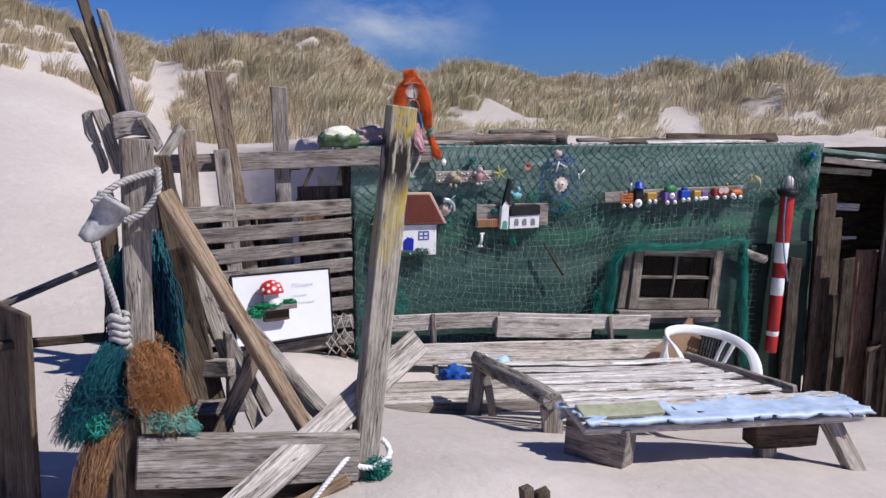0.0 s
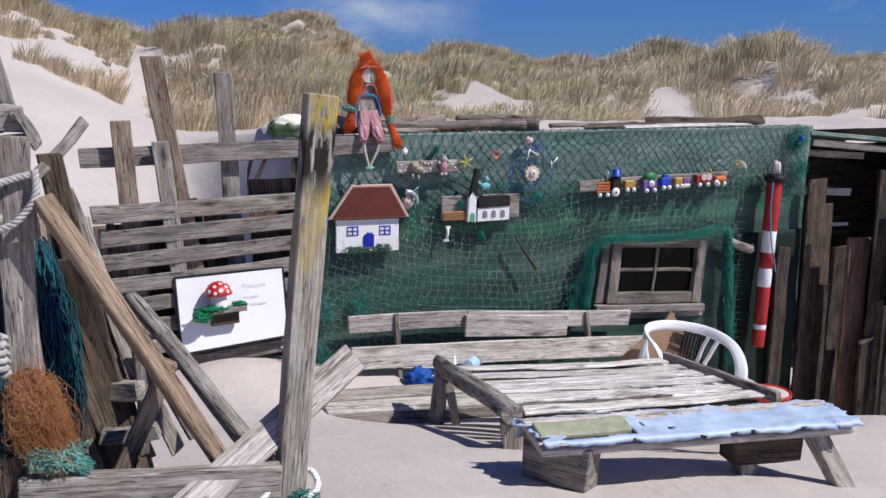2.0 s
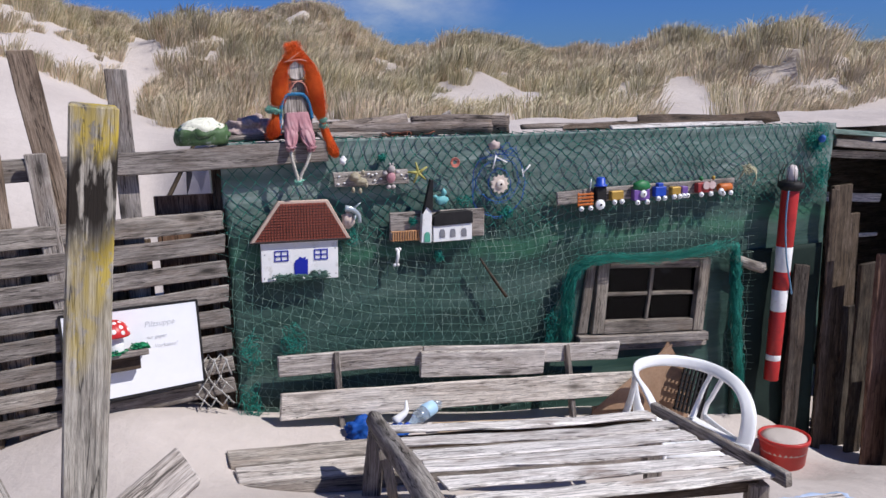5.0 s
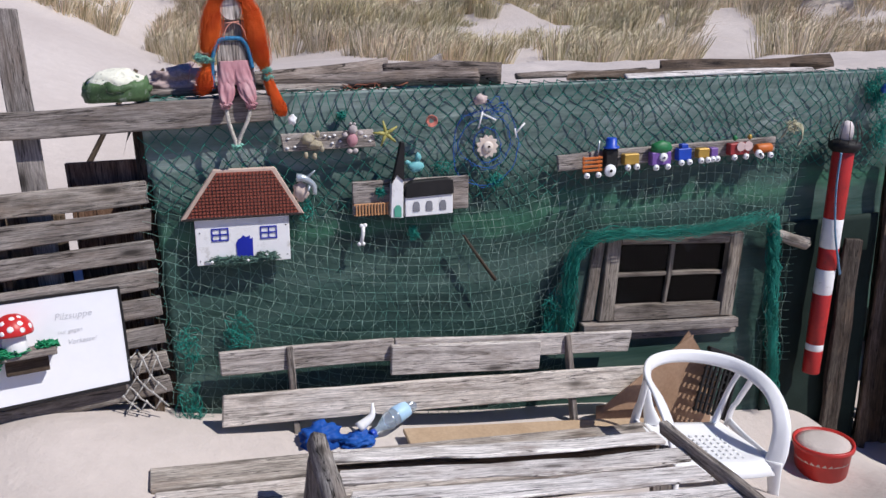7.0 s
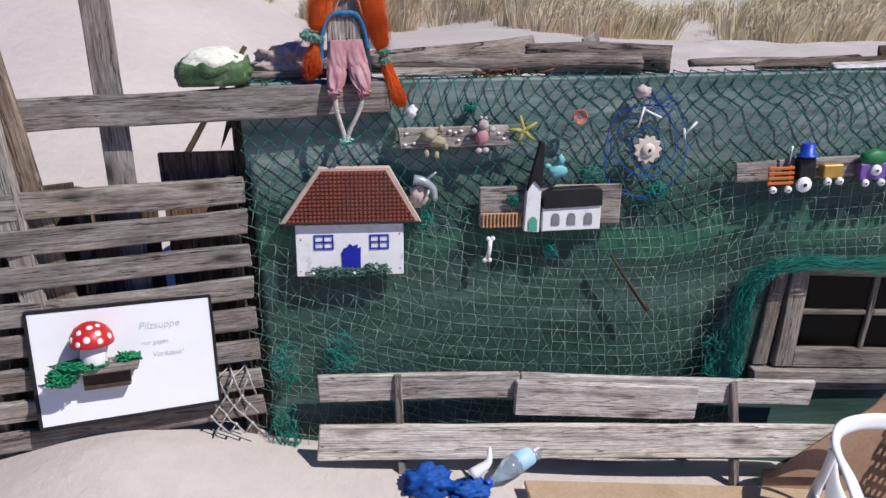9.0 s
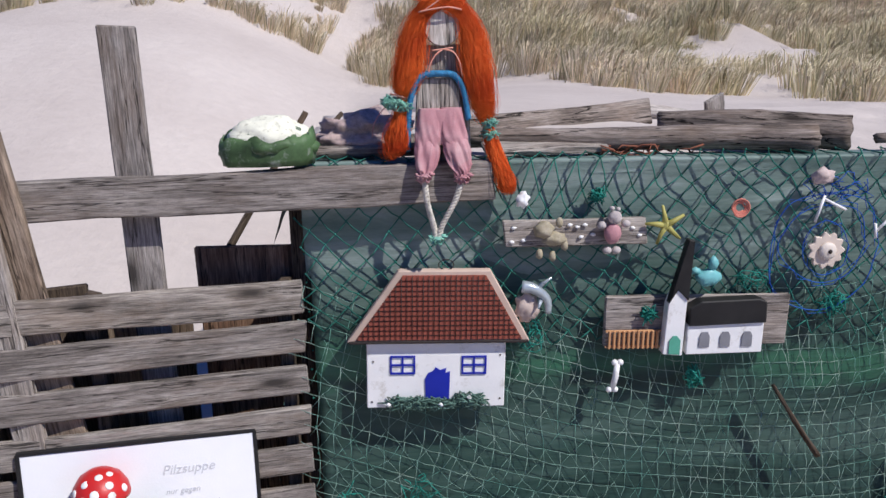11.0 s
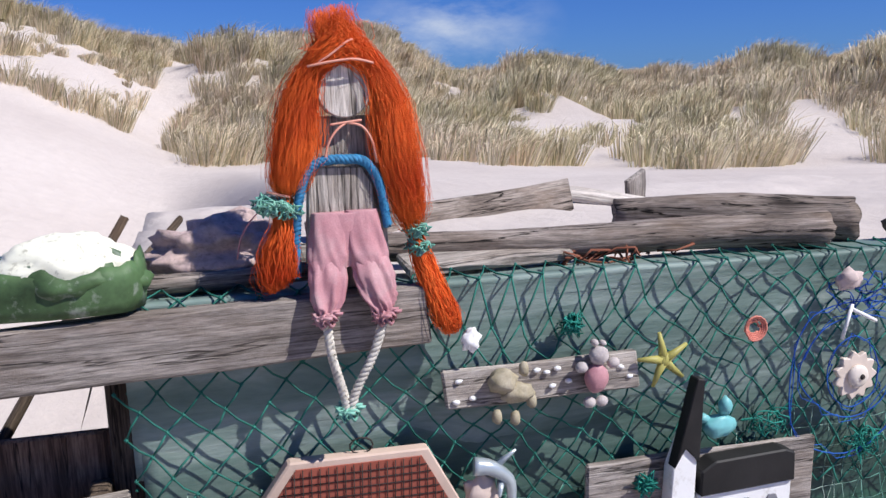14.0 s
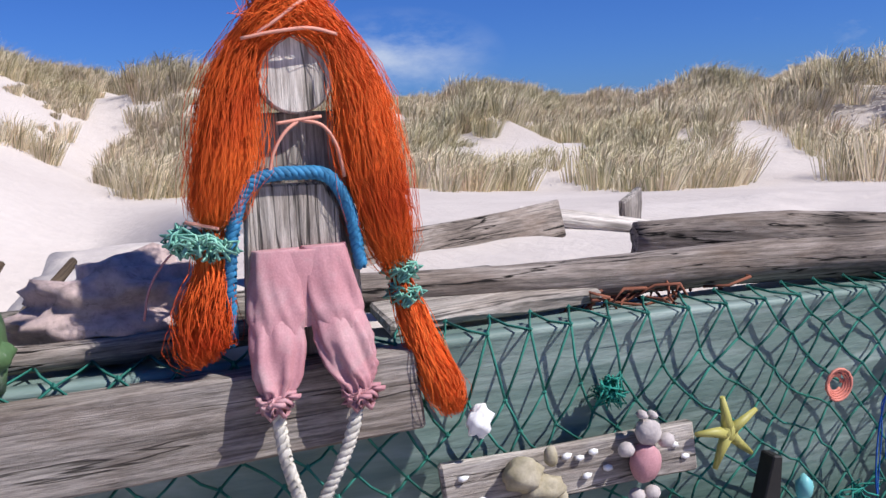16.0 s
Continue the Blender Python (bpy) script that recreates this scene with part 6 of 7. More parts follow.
for text, x, z, s in (("Pilzsuppe", 0.05, 0.105, 0.036), ("nur gegen", 0.055, 0.05, 0.022), ("Vorkasse!", 0.085, 0.005, 0.026)):
    cu = bpy.data.curves.new("writing", 'FONT')
    cu.body, cu.size, cu.extrude, cu.shear = text, s, 0.0004, 0.25
    cu.materials.append(INK)
    w = new("writing", cu)
    place(w, BM @ Matrix.Translation((x, -0.0015, z)) @ pose(0, 0, 0, 90, 0, 0), board)
TD = BM @ Matrix.Translation((-0.085, -0.001, 0.032)) @ Matrix.Scale(1.18, 4)
toad = thing("toadstool_shelf", None, "small shelf with a red spotted wooden toadstool", "wall decoration", m=TD)
part("bracket", box((0.02, -0.03, -0.055), (0.125, 0.03, 0.06), 0.003), DARK_WOOD, toad, "dark block")
part("shelf", box((0.02, -0.045, -0.018), (0.18, 0.08, 0.022), 0.003), GREY_WOOD, toad, "grey wooden shelf")
stem = part("stem", lathe([(0.034, -0.006), (0.036, 0.0), (0.033, 0.05), (0.03, 0.058)], 22, m=Matrix.Translation((-0.005, -0.055, 0.0))), WHITE_PAINT, toad, "white stem")
CAPM = Matrix.Translation((-0.005, -0.055, 0.052))
cap = part("cap", lathe([(0.03, -0.002), (0.058, 0.0), (0.06, 0.006), (0.056, 0.026), (0.042, 0.048), (0.022, 0.060), (0.002, 0.064)], 28, m=CAPM), plain("bright_red_paint", (0.5, 0.02, 0.02), 0.4), toad, "red cap")
for az, el, r in ((-95, 20, 0.010), (-60, 35, 0.009), (-125, 42, 0.009), (-85, 58, 0.009), (-25, 18, 0.009), (-150, 18, 0.009), (-60, 12, 0.009), (-40, 60, 0.008), (-120, 8, 0.008)):
    a, e = math.radians(az), math.radians(el)
    d = Vector((math.cos(a) * math.cos(e), math.sin(a) * math.cos(e), math.sin(e)))
    p = CAPM @ Vector((d.x * 0.0585, d.y * 0.0585, 0.006 + d.z * 0.056))
    bm = bmesh.new()
    blob((0, 0, 0), (r, r, 0.0025), 1, 0.05, 2, bm)
    part("spot", bm, WHITE_PAINT, cap, "", TD @ Matrix.Translation(p) @ d.to_track_quat('Z', 'Y').to_matrix().to_4x4())
bm = bmesh.new()
tangle(bm, (-0.04, -0.07, -0.005), (0.05, 0.022, 0.012), 55, 0.0026, 71, step_len=0.016)
tangle(bm, (0.085, -0.05, 0.0), (0.025, 0.016, 0.008), 22, 0.0026, 72, step_len=0.016)
tangle(bm, (-0.09, -0.08, -0.03), (0.035, 0.01, 0.018), 26, 0.003, 73, step_len=0.016)
part("grass_fringe", bm, plain("bright_green_twine", (0.01, 0.22, 0.09), 0.6), toad, "bright green frayed twine")
net("white_net_scrap", 1.06, 1.27, 0.335, 0.10, 0.055, 0.075, 0.0042, plain("grey_white_net_cord", (0.45, 0.43, 0.4), 0.8), "scrap of thick pale netting beside the white board", 31, 4.765, None, 0.03, 0.0)

# ---- under and beside the bench ----
bm = blob((1.80, 4.60, gz(1.8, 4.6) + 0.03), (0.085, 0.06, 0.06), 6, 0.42, 4, freq=2.6)
blob((1.95, 4.58, gz(1.95, 4.58) + 0.012), (0.075, 0.05, 0.04), 11, 0.45, 4, bm, freq=3.0)
for f in bm.faces:
    f.smooth = True
tagged(part("blue_sack", bm, fabric("bright_blue_sacking", (0.006, 0.05, 0.27), (0.015, 0.10, 0.40), 9, 200, 0.6, 0.4)), "crumpled bright blue plastic sack under the bench", "sack")
bm = bmesh.new()
tubes(bm, [spline([(1.96, 4.60, gz(1.96, 4.6) + 0.06), (2.02, 4.61, gz(1.96, 4.6) + 0.10), (2.03, 4.63, gz(1.96, 4.6) + 0.15)], 10)], 0.025, 8, 0.2)
tagged(part("white_shell_piece", bm, WHITE_PLASTIC), "curved white plastic piece in the rope heap", "scrap")
BOT = Matrix.Translation((2.02, 4.58, gz(2.02, 4.58) + 0.05)) @ pose(0, 0, 0, 0, 80, 32) @ Matrix.Scale(1.0, 4)
bottle = thing("water_bottle", None, "clear plastic water bottle lying on the sand", "bottle", m=BOT)
CLEAR = bpy.data.materials.new("clear_bottle_plastic")
CLEAR.use_nodes = True
cb = CLEAR.node_tree.nodes["Principled BSDF"]
cb.inputs["Base Color"].default_value = (0.75, 0.85, 0.95, 1)
cb.inputs["Roughness"].default_value = 0.12
cb.inputs["Transmission Weight"].default_value = 0.8
part("body", lathe([(0.012, 0.0), (0.014, 0.03), (0.03, 0.07), (0.038, 0.09), (0.038, 0.12), (0.036, 0.125), (0.038, 0.13), (0.038, 0.20), (0.036, 0.205), (0.038, 0.21), (0.038, 0.27), (0.03, 0.28), (0.005, 0.275)], 24), CLEAR, bottle)
part("label_band", lathe([(0.0385, 0.13), (0.0392, 0.131), (0.0392, 0.195), (0.0385, 0.196)], 24), plain("pale_blue_label", (0.4, 0.6, 0.8), 0.5), bottle, "pale blue label")
part("cap", lathe([(0.015, -0.016), (0.016, -0.014), (0.016, 0.004), (0.014, 0.006)], 18), BLUEP, bottle, "blue cap")
CARD = fabric("cardboard", (0.32, 0.2, 0.125), (0.38, 0.25, 0.165), 5, 60, 0.85, 0.1)
plank("tan_board", (2.15, 4.50, gz(2.15, 4.5) + 0.045), (3.42, 4.50, gz(3.42, 4.5) + 0.06), 0.19, 0.018, fabric("tan_fibreboard", (0.36, 0.255, 0.16), (0.44, 0.325, 0.215), 8, 90, 0.8, 0.2), label="tan fibreboard lying on the sand by the bench", category="board", face=(0, -0.15, 1))
box_c = thing("cardboard_box", (3.455, 4.66, gz(3.45, 4.66) - 0.13), "collapsed brown cardboard box leaning at the wall", "cardboard box")
part("panel", slab([(-0.36, 0.27), (-0.06, 0.24), (0.10, 0.44), (0.13, 0.585), (0.03, 0.53)], -0.02, 0.006), CARD, box_c)
part("flap", slab([(-0.06, 0.02), (0.28, 0.02), (0.31, 0.32), (0.135, 0.585), (0.06, 0.49)], 0.03, 0.006), CARD, box_c)
part("panel", slab([(-0.36, 0.02), (0.06, 0.02), (0.10, 0.42), (-0.06, 0.26), (-0.35, 0.28)], 0.012, 0.006), CARD, box_c)
crate = thing("black_crate", (3.72, 4.58, gz(3.7, 4.58)), "black plastic lattice crate tilted beside the cardboard", "crate")
CR = Matrix.Translation((3.70, 4.60, gz(3.7, 4.6) + 0.28)) @ pose(0, 0, 0, -12, 24, 0)
for k in range(7):
    part("rib", box((0, 0, 0), (0.012, 0.012, 0.30), 0.001), BLACK, crate, "", CR @ Matrix.Translation((-0.085 + 0.028 * k, 0, 0)))
for k in range(8):
    part("rib", box((0, 0.004, 0), (0.19, 0.010, 0.010), 0.001), BLACK, crate, "", CR @ Matrix.Translation((0, 0, -0.14 + 0.04 * k)))
part("rim", box((0, 0, 0.155), (0.21, 0.03, 0.02), 0.003), BLACK, crate, "", CR)
part("side", box((0.1, 0.03, 0.0), (0.012, 0.08, 0.31), 0.003), BLACK, crate, "", CR)


# ---- white chair ----
def chair():
    m = Matrix.Translation((3.36, 4.275, -0.555)) @ pose(0, 0, 0, 0, 7, -5) @ Matrix.Scale(0.93, 4)
    root = thing("garden_chair", None, "white plastic garden armchair standing in the sand", "chair", m=m)
    # seat, dished, with a rolled front lip
    bm = bmesh.new()
    n = 20
    g = {}
    for i in range(n + 1):
        for j in range(n + 1):
            u, v = i / n * 2 - 1, j / n
            w = 0.235 - 0.03 * v
            lip = max(0.0, 0.16 - v) / 0.16
            x = u * w
            y = -0.255 + 0.45 * v - 0.012 * (1 - u * u) * (1 - v)
            z = 0.405 - 0.022 * (1 - u ** 4) * min(1.0, 4 * v * (1 - v) + 0.2) - 0.02 * v - 0.06 * lip * lip
            g[i, j] = bm.verts.new((x, y, z))
    for i in range(n):
        for j in range(n):
            f = bm.faces.new((g[i, j], g[i + 1, j], g[i + 1, j + 1], g[i, j + 1]))
            f.smooth = True
    seat = part("seat", bm, WHITE_PLASTIC, root)
    seat.modifiers.new("thick", 'SOLIDIFY').thickness = 0.012
    bm = bmesh.new()
    for i in range(8):
        for j in range(7):
            blob((-0.126 + 0.036 * i, -0.16 + 0.038 * j, 0.386 - 0.02 * (0.21 + 0.084 * j)), (0.010, 0.010, 0.004), 1, 0, 1, bm)
    part("seat_studs", bm, plain("greyed_plastic", (0.6, 0.6, 0.6), 0.4), seat)

    def band(name, pts, widths, rise, n=40, thick=0.0075):
        """A moulded strip; rise turns its breadth from level (0) to upright (1)."""
        cen = spline(pts, n)
        bm = bmesh.new()
        rows = []
        for i, p in enumerate(cen):
            d = (cen[min(i + 1, n - 1)] - cen[max(i - 1, 0)]).normalized()
            f = i / (n - 1) * (len(widths) - 1)
            j = min(int(f), len(widths) - 2)
            w = widths[j] + (widths[j + 1] - widths[j]) * (f - j)
            k = rise[j] + (rise[j + 1] - rise[j]) * (f - j)
            inward = Vector((-p.x, 0.06 - p.y, 0)).normalized()
            s = inward * (1 - k) - Vector((0, 0, 1)) * k
            s = (s - s.dot(d) * d).normalized()
            up = d.cross(s).normalized()
            rows.append([bm.verts.new(p + s * w * a + up * b) for a, b in ((-0.5, -0.2 * thick), (-0.44, thick), (-0.2, thick * 1.5), (0.2, thick * 1.5), (0.44, thick), (0.5, -0.2 * thick), (0.44, -thick), (-0.44, -thick))])
        for a, b in zip(rows, rows[1:]):
            for k in range(8):
                f = bm.faces.new((a[k], b[k], b[(k + 1) % 8], a[(k + 1) % 8]))
                f.smooth = True
        bm.faces.new(rows[0])
        bm.faces.new(rows[-1][::-1])
        bmesh.ops.recalc_face_normals(bm, faces=bm.faces[:])
        return part(name, bm, WHITE_PLASTIC, root)
    half = [(0.232, -0.225, 0.37), (0.256, -0.215, 0.45), (0.280, -0.165, 0.56), (0.293, -0.06, 0.638), (0.285, 0.07, 0.672), (0.225, 0.185, 0.69), (0.12, 0.245, 0.70), (0.0, 0.262, 0.704)]
    loop = half + [(-x, y, z) for x, y, z in half[-2::-1]]
    wid = [0.085, 0.085, 0.078, 0.07, 0.07, 0.068, 0.066, 0.066]
    tilt = [0.0, 0.0, 0.1, 0.3, 0.55, 0.8, 0.9, 0.9]
    band("arm_loop", loop, wid + wid[-2::-1], tilt + tilt[-2::-1], 100)
    for sx in (-1, 1):
        band("back_stay", [(sx * 0.245, 0.165, 0.665), (sx * 0.222, 0.185, 0.57), (sx * 0.195, 0.185, 0.47), (sx * 0.165, 0.17, 0.385)], [0.035, 0.036, 0.05, 0.085], [0, 0, 0, 0], 24)
        band("rear_leg", [(sx * 0.275, 0.10, 0.655), (sx * 0.258, 0.15, 0.52), (sx * 0.252, 0.19, 0.40), (sx * 0.268, 0.245, -0.06)], [0.032, 0.034, 0.042, 0.036], [0, 0, 0, 0], 30)
        band("side_rail", [(sx * 0.25, 0.18, 0.392), (sx * 0.243, 0.03, 0.388), (sx * 0.238, -0.18, 0.385)], [0.04, 0.036, 0.05], [0.9, 0.9, 0.9], 14)
        band("front_leg", [(sx * 0.232, -0.232, 0.40), (sx * 0.245, -0.255, 0.25), (sx * 0.262, -0.30, -0.06)], [0.075, 0.05, 0.036], [0, 0, 0], 24)


chair()
bm = lathe([(0.10, 0.0), (0.112, 0.01), (0.125, 0.15), (0.135, 0.155), (0.135, 0.175), (0.126, 0.178), (0.122, 0.16)], 30)
BK = Matrix.Translation((4.20, 4.42, -0.61)) @ Matrix.Scale(1.06, 4)
bucket = thing("red_bucket", None, "red plastic bucket brimful of sand", "bucket", m=BK)
part("pail", bm, plain("red_plastic", (0.42, 0.03, 0.025), 0.4), bucket)
part("sand_fill", lathe([(0.121, 0.10), (0.1215, 0.166), (0.08, 0.178), (0.03, 0.183), (0.002, 0.184)], 26), SAND, bucket, "pale sand filling")


# ---- blue cover on the low bench ----
def blue_cover():
    bm = bmesh.new()
    nx, ny = 110, 28
    g = {}
    a, b = Vector((1.55, 2.69, 0.418)), Vector((2.84, 2.575, 0.336))
    for i in range(nx + 1):
        for j in range(ny + 1):
            u, v = i / nx, j / ny
            p = a.lerp(b, u)
            off = (v - 0.42) * 0.31
            y = max(-0.115, min(0.12, off))
            drop = max(0, -0.115 - off) + max(0, off - 0.12)
            wr = 0.008 * noise.noise(Vector((u * 9, v * 5, 3))) + 0.010 * (0.5 - abs(noise.noise(Vector((u * 16 + v * 3, v * 4 - u * 5, 8))))) + 0.006 * (0.5 - abs(noise.noise(Vector((u * 42, v * 14 + u * 9, 3)))))
            ragged = noise.noise(Vector((u * 22, 4, 2))) * 0.008
            drop *= 1.3 + 0.9 * noise.noise(Vector((u * 7, 1, 6))) + 0.45 * noise.noise(Vector((u * 25, 1, 3)))
            g[i, j] = bm.verts.new((p.x + 0.02 * noise.noise(Vector((u * 5, v * 3, 7))) + (0.05 * noise.noise(Vector((v * 9, u * 2, 4))) if u > 0.9 or u < 0.1 else 0), p.y + y - (0.01 if drop and y < 0 else 0) + wr * 0.5 + (ragged if v > 0.9 else 0), p.z - drop + abs(wr) + 0.004))
    for i in range(nx):
        for j in range(ny):
            u, v = (i + 0.5) / nx, (j + 0.5) / ny
            if 0.05 < u < 0.27 and 0.12 < v < 0.8:
                continue
            if noise.noise(Vector((u * 14, v * 5, 5))) > 0.6 or (v < 0.04 or v > 0.96) and noise.noise(Vector((u * 30, v * 6, 9))) > 0.28:
                continue
            f = bm.faces.new((g[i, j], g[i + 1, j], g[i + 1, j + 1], g[i, j + 1]))
            f.smooth = True
    for v in [v for v in bm.verts if not v.link_faces]:
        bm.verts.remove(v)
    ob = part("bench_cover", bm, plain("pale_blue_oilcloth", (0.43, 0.525, 0.68), 0.5, 0.5, vary=0.2, scale=7, dirt=(0.62, 0.62, 0.62)))
    ob.modifiers.new("thick", 'SOLIDIFY').thickness = 0.003
    tagged(ob, "torn pale blue oilcloth stretched over the low bench", "cover")
    plank("green_pad", (1.56, 2.675, 0.428), (1.91, 2.645, 0.410), 0.09, 0.018, plain("faded_olive_vinyl", (0.31, 0.32, 0.21), 0.7, vary=0.25, dirt=(0.45, 0.44, 0.38)), low, (0, -0.2, 1), "faded olive pad")


blue_cover()

# ---- left tower: boards, float, ropes, coir ----
for k, (a, b, w, t, mat, lab) in enumerate((
        ((0.035, 2.70, 1.21), (0.03, 2.70, 1.49), 0.095, 0.03, GREY_WOOD, "grey board nailed to the post's top"),
        ((-0.005, 2.86, 1.50), (-0.115, 2.86, 1.98), 0.03, 0.022, DARK_WOOD, "dark board pointing up from the post"),
        ((-0.02, 2.83, 1.50), (-0.125, 2.83, 1.82), 0.028, 0.022, DARK_WOOD, "short dark board pointing up from the post"),
        ((0.03, 2.84, 1.50), (-0.045, 2.84, 1.875), 0.034, 0.024, GREY_WOOD, "grey board pointing up from the post"),
        ((0.012, 2.88, 1.50), (-0.075, 2.88, 1.82), 0.03, 0.02, GREY_WOOD, "narrow lath pointing up from the post"),
        ((-0.105, 2.80, 1.57), (-0.085, 2.80, 1.475), 0.03, 0.03, GREY_WOOD, "short grey block tied to the post"),
        ((-0.09, 2.80, 1.475), (-0.065, 2.80, 1.385), 0.028, 0.025, GREY_WOOD, "short grey block tied to the post"),
        ((-0.075, 2.78, 1.575), (-0.02, 2.78, 1.38), 0.038, 0.03, GREY_WOOD, "leaning grey block tied to the post"),
        ((-0.035, 2.74, 1.52), (0.065, 2.74, 1.53), 0.07, 0.03, GREY_WOOD, "grey cross block on the post"),
        ((0.045, 2.72, 1.55), (0.095, 2.72, 1.455), 0.03, 0.04, GREY_WOOD, "small grey block jutting from the post"),
        ((0.06, 2.9, 1.36), (0.19, 3.25, 1.50), 0.035, 0.03, GREYLOG, "pale driftwood stick jutting from the post"),
        ((0.10, 2.98, 1.42), (0.25, 2.95, 0.36), 0.07, 0.045, DARK_WOOD, "dark thick timber of the leaning pile"),
        ((0.13, 3.05, 1.30), (0.33, 2.98, 0.55), 0.05, 0.035, GREY_WOOD, "grey timber of the leaning pile"),
        ((0.09, 3.12, 1.25), (0.40, 3.05, 0.40), 0.05, 0.03, GREY_WOOD, "grey plank of the leaning pile"),
        ((0.06, 3.15, 1.15), (0.20, 3.1, 0.45), 0.045, 0.03, BROWN_WOOD, "brown plank of the leaning pile"),
        ((0.18, 3.2, 1.05), (0.46, 3.15, 0.40), 0.04, 0.03, GREY_WOOD, "thin plank of the leaning pile"),
        ((-0.07, 2.95, 1.30), (-0.06, 2.95, -0.2), 0.05, 0.04, DARK_WOOD, "dark stake behind the post"),
        ((0.295, 2.95, 0.80), (0.29, 2.95, 0.45), 0.03, 0.03, GREY_WOOD, "short upright stake in the pile"),
        ((0.16, 3.0, 0.68), (0.30, 2.9, 0.68), 0.06, 0.05, GREY_WOOD, "grey timber block in the pile"),
        ((0.17, 2.88, 0.56), (0.34, 2.85, 0.565), 0.045, 0.05, GREY_WOOD, "grey timber block in the pile"),
        ((0.05, 2.95, 0.95), (0.15, 2.9, 0.45), 0.035, 0.03, GREY_WOOD, "grey lath of the leaning pile"),
        # a grey stake; the dark wood colour stands in for the shade on it
        ((-0.43, 2.90, -0.6), (-0.385, 2.90, 0.965), 0.30, 0.022, DARK_WOOD, "weathered grey stake standing in the sand, coloured dark for shade"),
        ((-0.5, 2.86, 0.842), (-0.06, 2.84, 0.85), 0.03, 0.03, DARK_WOOD, "dark rail nailed across the stakes"),
        ((-0.12, 2.62, -0.2), (-0.085, 2.62, 0.655), 0.035, 0.09, DARK_WOOD, "charred dark board beside the wide plank"),
        ((-0.06, 2.62, -0.15), (-0.055, 2.62, 0.66), 0.09, 0.10, DARK_WOOD, "dark wet block beneath the coir"),
        ((-0.03, 2.60, 0.40), (0.63, 2.60, 0.28), 0.12, 0.05, DARK_WOOD, "dark low plank under the wide plank"),
        ((0.38, 2.5, 0.30), (0.62, 2.55, 0.37), 0.05, 0.03, TAN_WOOD, "tan stick lying in the sand"))):
    turned = (-0.86, -0.5, 0.0) if lab.startswith("weathered grey stake") else (0.1, -1, 0.05)
    plank("tower_board", a, b, w, t, mat, label=lab, category="board", group="boards of the leaning pile", face=turned, rough=0.006)
prng = random.Random(77)
for k in range(26):
    x0, x1 = prng.uniform(0.03, 0.15), prng.uniform(0.06, 0.29)
    y0 = prng.uniform(2.88, 3.35)
    z0 = prng.uniform(0.8, 1.25)
    plank("pile_board", (x0, y0, z0), (x1, y0 - prng.uniform(-0.05, 0.1), 0.3), prng.uniform(0.05, 0.10), 0.025, prng.choice((GREY_WOOD, DARK_WOOD, DARK_WOOD, BROWN_WOOD)), label="weathered board of the dense leaning pile", category="board", group="boards of the leaning pile", face=(prng.uniform(-0.3, 0.6), -1, 0.1), rough=0.007)
log("side_pole", (-0.46, 3.05, 0.92), (-0.02, 3.0, 1.09), 0.014, 0.014, GREYLOG, label="thin grey pole running to the post", category="pole", seed=31, sides=10)
fl = log("wooden_float", (-0.125, 2.66, 1.195), (-0.035, 2.66, 1.31), 0.025, 0.055, plain("cracked_white_float", (0.42, 0.41, 0.41), 0.9, 0.1, vary=0.3, scale=40, bump=0.8, dirt=(0.12, 0.12, 0.13)), label="cracked grey-white float roped to the post", category="float", seed=33, rough=0.05, seg=10)
RP = plain("grey_white_rope", (0.42, 0.40, 0.38), 0.85, 0.2, vary=0.25, scale=60)
rope("float_rope", [(-0.10, 2.62, 1.31), (-0.03, 2.63, 1.36), (0.03, 2.66, 1.38), (0.085, 2.68, 1.39)], 0.010, RP, label="thick rope lashing the float", category="rope", n=50, turns=24)
rope("float_rope", [(0.085, 2.67, 1.40), (0.08, 2.65, 1.33), (0.03, 2.64, 1.27), (-0.02, 2.64, 1.25)], 0.010, RP, label="rope looped round the post", category="rope", n=50, turns=24)
rope("hanging_rope", [(-0.105, 2.65, 1.19), (-0.085, 2.65, 1.10), (-0.06, 2.65, 1.0), (-0.05, 2.65, 0.93), (-0.045, 2.65, 0.86)], 0.011, RP, label="rope with a knotted end hanging down", category="rope", n=60, turns=24)
bm = bmesh.new()
for k in range(4):
    z = 0.955 - 0.022 * k
    tubes(bm, [[(-0.052 + 0.024 * math.cos(a), 2.65 + 0.022 * math.sin(a), z + 0.008 * math.sin(2 * a)) for a in np.linspace(0, 6.0, 14)]], 0.011, 6)
blob((-0.045, 2.65, 0.865), (0.026, 0.022, 0.02), 3, 0.25, 3, bm)
tagged(part("rope_knot", bm, RP), "big monkey-fist knot at the rope's end", "knot")
bm = bmesh.new()
fibres(bm, [(0.0, 2.60, 0.88), (0.03, 2.585, 0.82), (0.05, 2.575, 0.74), (0.075, 2.57, 0.66), (0.10, 2.57, 0.60)], [0.02, 0.055, 0.06, 0.055, 0.045], 1300, 0.0006, 91, 0.007, 14, 0, 3, 0.15)
tangle(bm, (0.03, 2.57, 0.77), (0.055, 0.045, 0.12), 520, 0.0006, 92, step_len=0.016)
tagged(part("coir_bundle", bm, cord_material("orange_coir", (0.34, 0.15, 0.055), (0.5, 0.25, 0.11))), "shaggy orange-brown coir bundle tied to the post", "coir bundle")
bm = bmesh.new()
